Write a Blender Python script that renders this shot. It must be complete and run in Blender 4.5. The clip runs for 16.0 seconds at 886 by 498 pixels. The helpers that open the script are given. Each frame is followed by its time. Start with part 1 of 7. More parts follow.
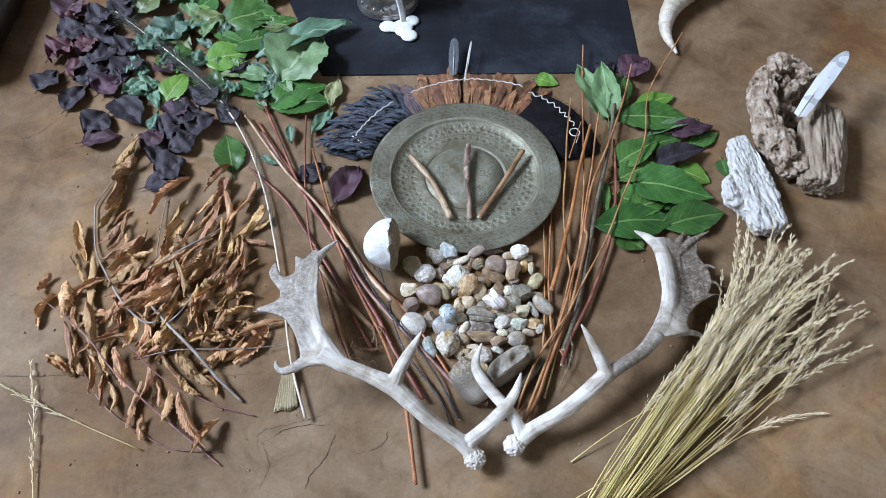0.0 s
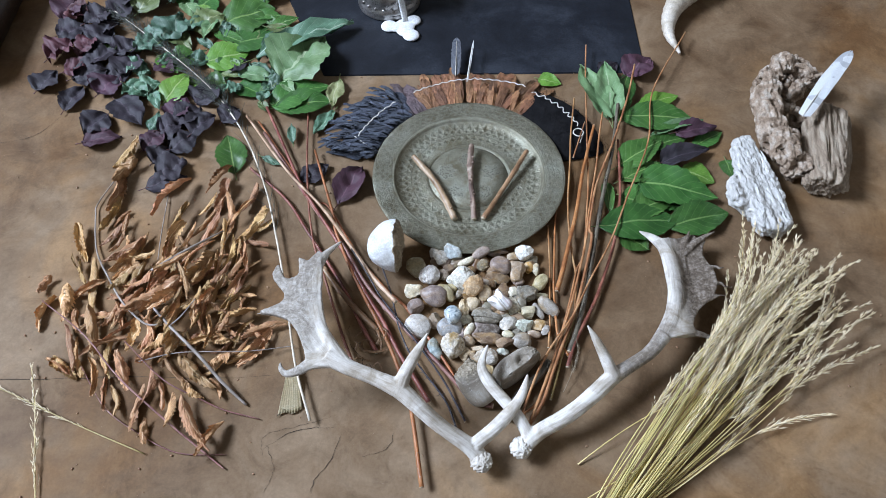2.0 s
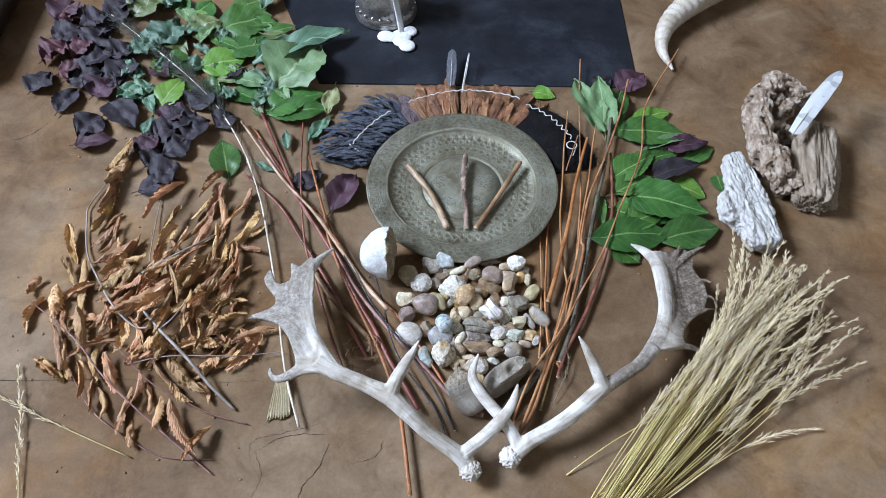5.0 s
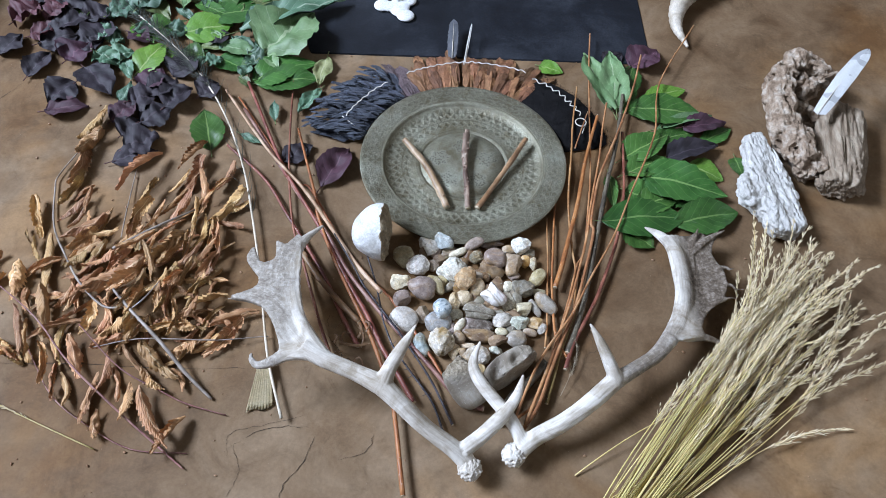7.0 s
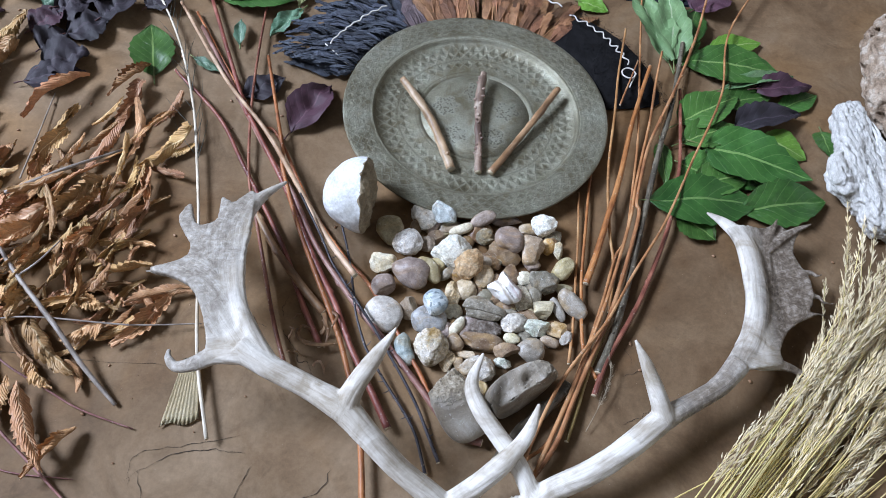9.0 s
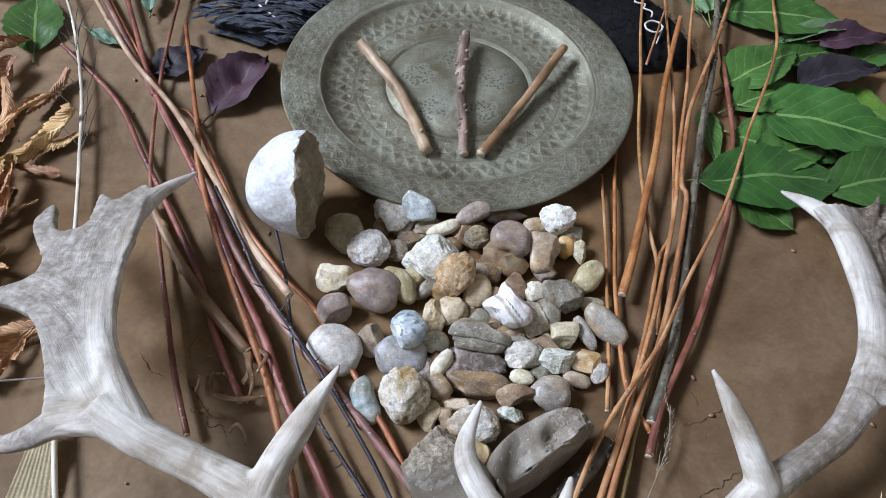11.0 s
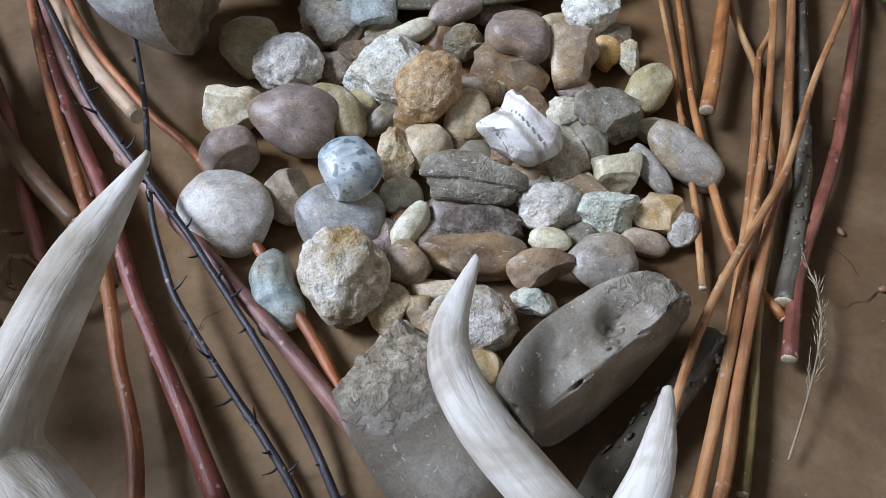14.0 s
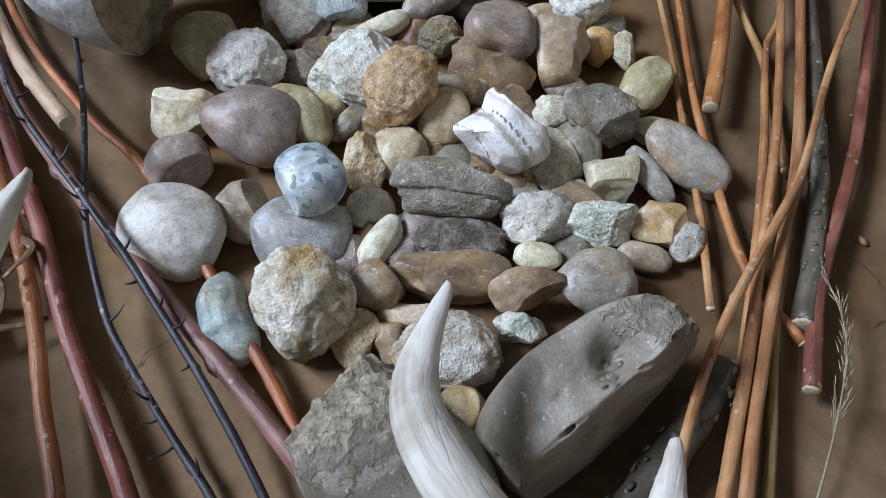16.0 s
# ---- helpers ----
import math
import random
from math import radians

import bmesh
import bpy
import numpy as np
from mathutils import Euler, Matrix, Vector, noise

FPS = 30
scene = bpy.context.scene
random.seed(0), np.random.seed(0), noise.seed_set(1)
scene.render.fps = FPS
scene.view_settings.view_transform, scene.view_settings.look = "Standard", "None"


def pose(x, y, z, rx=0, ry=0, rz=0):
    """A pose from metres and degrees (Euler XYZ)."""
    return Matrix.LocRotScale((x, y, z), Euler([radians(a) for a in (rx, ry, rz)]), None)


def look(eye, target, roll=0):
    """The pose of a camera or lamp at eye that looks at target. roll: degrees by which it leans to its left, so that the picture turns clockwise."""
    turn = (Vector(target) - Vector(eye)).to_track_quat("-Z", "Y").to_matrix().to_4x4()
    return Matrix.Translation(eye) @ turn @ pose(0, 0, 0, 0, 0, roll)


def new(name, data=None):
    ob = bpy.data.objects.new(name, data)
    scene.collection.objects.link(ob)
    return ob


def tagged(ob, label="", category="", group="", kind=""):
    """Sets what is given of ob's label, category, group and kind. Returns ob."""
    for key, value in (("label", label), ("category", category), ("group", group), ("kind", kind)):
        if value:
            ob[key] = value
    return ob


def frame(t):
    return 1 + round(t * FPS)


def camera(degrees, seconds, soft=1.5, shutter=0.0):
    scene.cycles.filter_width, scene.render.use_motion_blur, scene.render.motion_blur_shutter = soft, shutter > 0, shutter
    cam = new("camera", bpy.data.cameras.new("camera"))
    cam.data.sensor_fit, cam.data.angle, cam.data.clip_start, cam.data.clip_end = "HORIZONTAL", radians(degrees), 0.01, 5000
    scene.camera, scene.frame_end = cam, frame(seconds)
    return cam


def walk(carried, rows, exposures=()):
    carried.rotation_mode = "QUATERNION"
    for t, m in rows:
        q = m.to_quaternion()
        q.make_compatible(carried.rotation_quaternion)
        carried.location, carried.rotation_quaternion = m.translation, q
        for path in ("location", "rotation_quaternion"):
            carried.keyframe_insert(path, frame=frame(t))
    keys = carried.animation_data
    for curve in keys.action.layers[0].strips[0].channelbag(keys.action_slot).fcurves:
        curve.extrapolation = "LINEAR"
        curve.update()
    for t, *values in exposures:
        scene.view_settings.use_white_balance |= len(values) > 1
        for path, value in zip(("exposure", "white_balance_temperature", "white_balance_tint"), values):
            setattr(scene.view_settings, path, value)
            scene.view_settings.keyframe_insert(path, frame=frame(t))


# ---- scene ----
from mathutils import kdtree

cam = camera(61.2, 16.0, soft=0.9)
PATH = [
    (0, (0.047, 0.076, 1.243), (0.027, 1.181, -0.423), -1.3),
    (0.5, (0.046, 0.074, 1.238), (0.029, 1.183, -0.427), -1.6),
    (1, (0.04, 0.074, 1.24), (0.029, 1.181, -0.425), -1.1),
    (1.5, (0.038, 0.08, 1.239), (0.027, 1.184, -0.428), -1.2),
    (2, (0.03, 0.083, 1.237), (0.022, 1.188, -0.43), -0.9),
    (2.5, (0.031, 0.076, 1.239), (0.021, 1.18, -0.429), -0.4),
    (3, (0.035, 0.067, 1.237), (0.029, 1.174, -0.429), -0.2),
    (3.5, (0.034, 0.066, 1.244), (0.032, 1.189, -0.411), 0.1),
    (4, (0.032, 0.069, 1.242), (0.03, 1.199, -0.408), 0.2),
    (6.3, (0.012, 0.084, 1.17), (0.066, 1.224, -0.472), 3.4),
    (6.5, (0.012, 0.089, 1.152), (0.052, 1.228, -0.492), 2.8),
    (7, (0.008, 0.108, 1.121), (0.058, 1.243, -0.526), 3.7),
    (7.5, (0.009, 0.146, 1.075), (0.06, 1.271, -0.578), 4.7),
    (8, (0.021, 0.202, 0.993), (0.071, 1.272, -0.697), 6.9),
    (8.5, (0.018, 0.256, 0.921), (0.073, 1.311, -0.777), 8.4),
    (9, (0.019, 0.293, 0.865), (0.072, 1.359, -0.827), 7.9),
    (9.2, (0.017, 0.308, 0.842), (0.075, 1.369, -0.852), 8.0),
    (11.3, (0.058, 0.423, 0.554), (0.09, 1.659, -1.017), 3.4),
    (11.5, (0.061, 0.427, 0.522), (0.084, 1.698, -1.022), 2.5),
    (12, (0.068, 0.434, 0.442), (0.091, 1.688, -1.115), 1.7),
    (12.5, (0.068, 0.436, 0.402), (0.091, 1.672, -1.17), 1.4),
    (13, (0.071, 0.445, 0.374), (0.086, 1.673, -1.205), 1.1),
    (13.5, (0.08, 0.487, 0.325), (0.101, 1.653, -1.299), 1.3),
    (14, (0.083, 0.489, 0.316), (0.107, 1.639, -1.321), 0.8),
    (14.5, (0.09, 0.508, 0.311), (0.114, 1.665, -1.32), 0.1),
    (15, (0.095, 0.509, 0.308), (0.119, 1.661, -1.327), -0.2),
    (15.5, (0.095, 0.513, 0.3), (0.12, 1.666, -1.335), -0.1),
    (16, (0.094, 0.52, 0.286), (0.125, 1.671, -1.349), 0.2),
]
walk(cam, [(t, look(eye, target, roll)) for t, eye, target, roll in PATH], [(0, 0.0, 6380, 11), (9.2, -0.03, 6420, 13), (11.5, -0.22, 6720, 14), (12.5, -0.33, 6660, 13), (14.5, -0.38, 6580, 12), (15.4, -0.38, 6540, 11), (16, -0.44, 6520, 10)])

# ---- light ----
world = bpy.data.worlds.new("world")
scene.world = world
world.use_nodes = True
sky = world.node_tree.nodes.new("ShaderNodeTexSky")
sky.sky_type, sky.sun_disc, sky.sun_elevation, sky.sun_rotation = "NISHITA", False, radians(40), radians(250)
world.node_tree.links.new(sky.outputs[0], world.node_tree.nodes["Background"].inputs[0])
world.node_tree.nodes["Background"].inputs[1].default_value = 0.12
scene.view_settings.exposure = 0.0


def area_lamp(name, place, target, sx, sy, watts, colour):
    data = bpy.data.lights.new(name, "AREA")
    data.shape, data.size, data.size_y, data.energy, data.color = "RECTANGLE", sx, sy, watts, colour
    lamp = new(name, data)
    lamp.matrix_world = look(place, target)
    return lamp


area_lamp("window_light_west", (-6.3, 1.5, 6.0), (0.2, 1.0, 0.0), 3.2, 2.2, 1735, (0.682, 0.798, 1.0))
# added fill lamp that lifts the right side; no window is known there
area_lamp("window_light_east", (5.9, 1.6, 3.2), (0.3, 1.0, 0.0), 2.0, 1.8, 45, (0.97, 0.98, 1.0))


# ---- materials ----
class Nodes:
    """A node material under construction."""

    def __init__(self, name):
        self.mat = bpy.data.materials.new(name)
        self.mat.use_nodes = True
        self.tree = self.mat.node_tree
        self.bsdf = self.tree.nodes["Principled BSDF"]

    def node(self, kind, **values):
        n = self.tree.nodes.new(kind)
        for key, value in values.items():
            n.inputs[key.replace("_", " ")].default_value = value
        return n

    def link(self, a, b):
        self.tree.links.new(a, b)

    def coords(self, stretch=(1, 1, 1), output="Object", turn=0.0):
        tc, mp = self.node("ShaderNodeTexCoord"), self.node("ShaderNodeMapping")
        mp.inputs["Scale"].default_value = stretch
        mp.inputs["Rotation"].default_value = (0, 0, turn)
        self.link(tc.outputs[output], mp.inputs["Vector"])
        info = self.node("ShaderNodeObjectInfo")
        shift = self.node("ShaderNodeVectorMath")
        shift.operation = "ADD"
        many = self.math("MULTIPLY", info.outputs["Random"], 7.3)
        self.link(mp.outputs[0], shift.inputs[0])
        self.link(many, shift.inputs[1])
        return shift.outputs[0] if output == "Object" else mp.outputs[0]

    def math(self, op, a, b=None, c=None):
        n = self.node("ShaderNodeMath")
        n.operation = op
        for i, v in enumerate((a, b, c)):
            if v is None:
                continue
            if isinstance(v, (int, float)):
                n.inputs[i].default_value = v
            else:
                self.link(v, n.inputs[i])
        return n.outputs[0]

    def noise(self, vec, scale, detail=5.0, rough=0.6, distort=0.0):
        n = self.node("ShaderNodeTexNoise", Scale=scale, Detail=detail, Roughness=rough, Distortion=distort)
        self.link(vec, n.inputs["Vector"])
        return n.outputs["Fac"]

    def ramp(self, fac, stops):
        n = self.node("ShaderNodeValToRGB")
        while len(n.color_ramp.elements) < len(stops):
            n.color_ramp.elements.new(0.5)
        for el, (p, c) in zip(n.color_ramp.elements, stops):
            el.position, el.color = p, (*c, 1)
        self.link(fac, n.inputs[0])
        return n.outputs[0]

    def mix(self, fac, a, b, mode="MIX"):
        n = self.node("ShaderNodeMix")
        n.data_type, n.blend_type = "RGBA", mode
        for v, i in ((fac, 0), (a, 6), (b, 7)):
            if isinstance(v, (int, float)):
                n.inputs[i].default_value = v
            elif isinstance(v, tuple):
                n.inputs[i].default_value = (*v, 1)
            else:
                self.link(v, n.inputs[i])
        return n.outputs[2]

    def vary(self, colour, hue=0.0, value=0.2, sat=0.0, rich=1.0):
        info = self.node("ShaderNodeObjectInfo")
        n = self.node("ShaderNodeHueSaturation")
        self.link(colour, n.inputs["Color"])
        r = info.outputs["Random"]
        self.link(self.math("MULTIPLY_ADD", r, 2 * value, 1 - value), n.inputs["Value"])
        r2 = self.math("FRACT", self.math("MULTIPLY", r, 17.31))
        self.link(self.math("MULTIPLY_ADD", r2, 2 * hue, 0.5 - hue), n.inputs["Hue"])
        r3 = self.math("FRACT", self.math("MULTIPLY", r, 41.7))
        self.link(self.math("MULTIPLY_ADD", r3, 2 * sat, rich - sat), n.inputs["Saturation"])
        return n.outputs[0]

    def done(self, colour, rough, height=None, bump=0.3, dist=0.002, metal=0.0, spec=0.5):
        self.link(colour, self.bsdf.inputs["Base Color"])
        if isinstance(rough, (int, float)):
            self.bsdf.inputs["Roughness"].default_value = rough
        else:
            self.link(rough, self.bsdf.inputs["Roughness"])
        self.bsdf.inputs["Metallic"].default_value = metal
        self.bsdf.inputs["Specular IOR Level"].default_value = spec
        if height is not None:
            b = self.node("ShaderNodeBump", Strength=bump, Distance=dist)
            self.link(height, b.inputs["Height"])
            self.link(b.outputs[0], self.bsdf.inputs["Normal"])
        return self.mat


def surface(name, stops, scale=40, fine=400, rough=0.6, bump=0.3, dist=0.002, stretch=(1, 1, 1), value=0.12, hue=0.0, grain=0.35, spec=0.5, distort=0.4):
    """A mottled natural surface: broad patches, fine grain, relief and gloss that varies."""
    k = Nodes(name)
    v = k.coords(stretch)
    broad, small = k.noise(v, scale, 6, 0.6, distort), k.noise(v, fine, 4, 0.65)
    colour = k.ramp(broad, [(0.28 + 0.44 * i / (len(stops) - 1), c) for i, c in enumerate(stops)])
    tone = k.ramp(small, [(0.25, (1 - grain,) * 3), (0.75, (1 + grain * 0.6,) * 3)])
    colour = k.vary(k.mix(1.0, colour, tone, "MULTIPLY"), hue, value)
    gloss = k.math("MULTIPLY_ADD", small, 0.25, rough - 0.12)
    height = k.math("ADD", k.math("MULTIPLY", broad, 0.7), k.math("MULTIPLY", small, 0.5))
    return k.done(colour, gloss, height, bump, dist, 0, spec)


def stone_surface(name, stops, worn=True, stain=(0.48, 0.31, 0.13), amount=0.5):
    """Stone: worn pebbles are smooth and faintly polished, with veins, stains and nicks; broken ones gritty with crisp relief."""
    k = Nodes(name)
    v = k.coords()
    broad, mid, fine = k.noise(v, 38, 6, 0.62, 0.9), k.noise(v, 190, 5, 0.72, 0.1), k.noise(v, 900, 3, 0.6)
    colour = k.ramp(broad, [(0.36, stops[0]), (0.50, stops[1]), (0.64, stops[2])])
    rust = k.ramp(k.noise(v, 24, 5, 0.65, 1.4), [(0.50, (0, 0, 0)), (0.64, (amount,) * 3)])
    colour = k.mix(rust, colour, k.mix(0.55, colour, stain))
    depth = 0.62 if worn else 0.92
    colour = k.mix(depth, colour, k.ramp(mid, [(0.34, (0.64, 0.60, 0.56)), (0.5, (1, 1, 1)), (0.68, (1.32, 1.30, 1.28))]), "MULTIPLY")
    colour = k.mix(depth, colour, k.ramp(fine, [(0.32, (0.72,) * 3), (0.68, (1.30,) * 3)]), "MULTIPLY")
    nick = k.math("GREATER_THAN", k.noise(k.coords((1, 2.4, 1)), 260, 3, 0.6, 0.8), 0.66)
    colour = k.mix(k.math("MULTIPLY", nick, 0.55), colour, (0.74, 0.73, 0.70))
    crack = k.math("ABSOLUTE", k.math("SUBTRACT", k.noise(v, 55, 4, 0.55, 1.8), 0.5))
    colour = k.mix(0.75, colour, k.ramp(crack, [(0.0, (0.52, 0.44, 0.36)), (0.010, (1, 1, 1))]), "MULTIPLY")
    height = k.math("ADD", k.math("MULTIPLY", mid, 0.35 if worn else 1.0), k.math("MULTIPLY", fine, 0.14 if worn else 0.5))
    return k.done(k.vary(colour, 0.006, 0.10, 0.16, 1.20), k.math("MULTIPLY_ADD", mid, 0.3, 0.28 if worn else 0.5), height, 0.6 if worn else 0.9, 0.0014 if worn else 0.0020)


M = {}
STONE = {
    "cream": ((0.56, 0.51, 0.38), (0.74, 0.70, 0.57), (0.83, 0.81, 0.71)),
    "pale": ((0.38, 0.355, 0.305), (0.56, 0.535, 0.485), (0.73, 0.71, 0.67)),
    "paleblue": ((0.36, 0.41, 0.41), (0.52, 0.57, 0.57), (0.68, 0.71, 0.69)),
    "palegreen": ((0.36, 0.39, 0.33), (0.52, 0.55, 0.48), (0.66, 0.67, 0.61)),
    "mauve": ((0.215, 0.172, 0.150), (0.30, 0.248, 0.220), (0.385, 0.330, 0.300)),
    "olive": ((0.25, 0.215, 0.13), (0.37, 0.325, 0.21), (0.48, 0.435, 0.31)),
    "tan": ((0.38, 0.28, 0.17), (0.54, 0.44, 0.31), (0.67, 0.59, 0.47)),
    "white": ((0.58, 0.55, 0.50), (0.76, 0.74, 0.70), (0.85, 0.84, 0.81)),
    "chalk": ((0.56, 0.55, 0.47), (0.72, 0.715, 0.65), (0.82, 0.82, 0.77)),
    "ochre": ((0.34, 0.20, 0.10), (0.50, 0.335, 0.19), (0.62, 0.49, 0.34)),
    "brown": ((0.16, 0.105, 0.07), (0.25, 0.18, 0.125), (0.35, 0.275, 0.205)),
    "taupe": ((0.225, 0.175, 0.13), (0.345, 0.285, 0.225), (0.48, 0.415, 0.34)),
    "greydark": ((0.14, 0.125, 0.09), (0.245, 0.225, 0.18), (0.38, 0.355, 0.30)),
    "grey": ((0.22, 0.20, 0.17), (0.32, 0.295, 0.26), (0.42, 0.395, 0.355)),
    "bluegrey": ((0.22, 0.22, 0.22), (0.33, 0.335, 0.335), (0.44, 0.445, 0.44)),
    "lightgrey": ((0.36, 0.335, 0.295), (0.46, 0.435, 0.395), (0.56, 0.54, 0.50)),
    "blue": ((0.23, 0.27, 0.265), (0.35, 0.40, 0.395), (0.48, 0.52, 0.505)),
    "ivory": ((0.48, 0.43, 0.30), (0.62, 0.575, 0.44), (0.73, 0.70, 0.59)),
}
for key, stops in STONE.items():
    M[key] = stone_surface("stone_" + key, stops)
    M[key + "_rough"] = stone_surface("rough_stone_" + key, stops, False)
M["mica"] = surface("stone_mica", ((0.07, 0.050, 0.036), (0.18, 0.14, 0.11), (0.46, 0.42, 0.37)), 170, 900, 0.45, 1.0, 0.003, value=0.05, grain=0.5)
M["mica2"] = stone_surface("stone_gritty", ((0.28, 0.215, 0.125), (0.53, 0.475, 0.385), (0.82, 0.80, 0.76)), False, amount=1.0)


def banded_stone():
    """White stone with pinkish bands and dark seams."""
    k = Nodes("stone_banded_white")
    tc, xyz = k.node("ShaderNodeTexCoord"), k.node("ShaderNodeSeparateXYZ")
    k.link(tc.outputs["Object"], xyz.inputs[0])
    fine, patch = k.noise(k.coords(), 600, 4, 0.65), k.noise(k.coords(), 60, 5)
    across = k.math("ADD", k.math("MULTIPLY", xyz.outputs[0], 19.0), k.math("MULTIPLY", xyz.outputs[1], 15.0))
    band = k.math("ADD", k.math("ADD", across, 0.40), k.math("MULTIPLY", patch, 0.2))
    white, pink = (0.86, 0.84, 0.82), (0.52, 0.38, 0.36)
    colour = k.ramp(band, [(0.10, white), (0.33, white), (0.37, (0.45, 0.40, 0.33)), (0.41, (0.50, 0.45, 0.38)), (0.45, white), (0.60, white), (0.66, (0.66, 0.55, 0.53)), (0.70, white), (0.78, (0.80, 0.72, 0.70)), (0.84, pink), (0.93, (0.42, 0.29, 0.28))])
    colour = k.mix(0.5, colour, k.ramp(fine, [(0.3, (0.72, 0.70, 0.68)), (0.7, (1.15,) * 3)]), "MULTIPLY")
    colour = k.mix(0.6, colour, k.ramp(patch, [(0.34, (0.72, 0.66, 0.58)), (0.5, (1, 1, 1))]), "MULTIPLY")
    return k.done(colour, 0.6, k.math("ADD", band, k.math("MULTIPLY", fine, 0.4)), 0.7, 0.003)


M["banded"] = banded_stone()


def spotted_stone():
    """Pale stone, marbled blue-grey and freckled with uneven dark spots."""
    k = Nodes("stone_spotted_blue")
    v = k.coords()
    patch, blot, freckle, fine = k.noise(v, 38, 5, 0.6, 1.2), k.noise(v, 190, 0.6, 0.4, 0.1), k.noise(v, 420, 0.4, 0.4, 0.0), k.noise(v, 900, 3)
    colour = k.ramp(patch, [(0.34, (0.17, 0.22, 0.255)), (0.46, (0.40, 0.47, 0.495)), (0.55, (0.62, 0.66, 0.655)), (0.7, (0.72, 0.73, 0.69))])
    dark = k.ramp(blot, [(0.62, (0, 0, 0)), (0.65, (0.8,) * 3)])
    dark = k.math("MAXIMUM", dark, k.ramp(freckle, [(0.69, (0, 0, 0)), (0.72, (0.6,) * 3)]))
    colour = k.mix(dark, colour, (0.14, 0.175, 0.20))
    colour = k.mix(0.4, colour, k.ramp(fine, [(0.3, (0.8,) * 3), (0.7, (1.15,) * 3)]), "MULTIPLY")
    return k.done(colour, 0.42, k.math("ADD", blot, k.math("MULTIPLY", fine, 0.4)), 0.3, 0.001)


M["speckblue"] = spotted_stone()
WOODS = {
    "tan": ((0.21, 0.092, 0.034), (0.36, 0.172, 0.066), (0.49, 0.285, 0.132)),
    "orange": ((0.19, 0.060, 0.020), (0.34, 0.120, 0.040), (0.46, 0.205, 0.082)),
    "red": ((0.105, 0.030, 0.021), (0.19, 0.060, 0.038), (0.31, 0.125, 0.082)),
    "brown": ((0.15, 0.078, 0.036), (0.25, 0.142, 0.070), (0.36, 0.23, 0.13)),
    "mauve": ((0.135, 0.055, 0.050), (0.23, 0.100, 0.085), (0.36, 0.20, 0.17)),
    "black": ((0.012, 0.010, 0.013), (0.026, 0.023, 0.030), (0.075, 0.066, 0.078)),
    "olive": ((0.14, 0.092, 0.030), (0.24, 0.165, 0.058), (0.34, 0.26, 0.12)),
    "lichen": ((0.045, 0.038, 0.028), (0.095, 0.082, 0.058), (0.18, 0.16, 0.115)),
    "quill": ((0.42, 0.36, 0.26), (0.55, 0.50, 0.40), (0.66, 0.62, 0.53)),
    "palebark": ((0.23, 0.135, 0.075), (0.40, 0.265, 0.16), (0.55, 0.41, 0.285)),
    "bud": ((0.10, 0.062, 0.048), (0.23, 0.155, 0.12), (0.44, 0.36, 0.29)),
    "greyt": ((0.18, 0.15, 0.125), (0.30, 0.26, 0.225), (0.42, 0.38, 0.34)),
}


def bark_surface(name, stops, lichen=0.0):
    """Bark with streaks along the stick, pale breathing spots and scuffs."""
    k = Nodes(name)
    v = k.coords()
    uv = k.coords((1, 1, 1), "UV")
    shift = k.node("ShaderNodeVectorMath")
    shift.operation = "ADD"
    info = k.node("ShaderNodeObjectInfo")
    k.link(uv, shift.inputs[0])
    k.link(k.math("MULTIPLY", info.outputs["Random"], 9.0), shift.inputs[1])
    long_ = k.node("ShaderNodeMapping")
    long_.inputs["Scale"].default_value = (0.12, 1.0, 1.0)
    k.link(shift.outputs[0], long_.inputs["Vector"])
    streak, broad, fine = k.noise(long_.outputs[0], 190, 5, 0.65, 0.3), k.noise(v, 22, 5, 0.6, 0.5), k.noise(v, 800, 3)
    colour = k.ramp(broad, [(0.34, stops[0]), (0.50, stops[1]), (0.66, stops[2])])
    colour = k.mix(0.85, colour, k.ramp(streak, [(0.32, (0.55, 0.52, 0.50)), (0.5, (1, 1, 1)), (0.7, (1.35, 1.30, 1.25))]), "MULTIPLY")
    dots = k.node("ShaderNodeTexVoronoi", Scale=150.0)
    k.link(v, dots.inputs["Vector"])
    dot = k.math("MULTIPLY", k.math("LESS_THAN", dots.outputs["Distance"], 0.17), k.math("GREATER_THAN", k.noise(v, 60, 2), 0.48))
    colour = k.mix(k.math("MULTIPLY", dot, 0.5), colour, (0.50, 0.42, 0.33))
    if lichen:
        crust = k.math("GREATER_THAN", k.noise(v, 150, 4, 0.7, 0.4), 1 - lichen)
        colour = k.mix(k.math("MULTIPLY", crust, 0.6), colour, (0.30, 0.30, 0.22))
    height = k.math("ADD", k.math("MULTIPLY", streak, 0.8), k.math("MULTIPLY", fine, 0.3))
    return k.done(k.vary(colour, 0.008, 0.10), k.math("MULTIPLY_ADD", streak, 0.3, 0.30), height, 0.6, 0.0014)


BARK = {key: bark_surface("bark_" + key, s, 0.34 if key == "lichen" else 0.0) for key, s in WOODS.items()}
M["cut"] = surface("cut_wood", ((0.45, 0.36, 0.24), (0.60, 0.52, 0.38)), 200, 900, 0.8, 0.4)


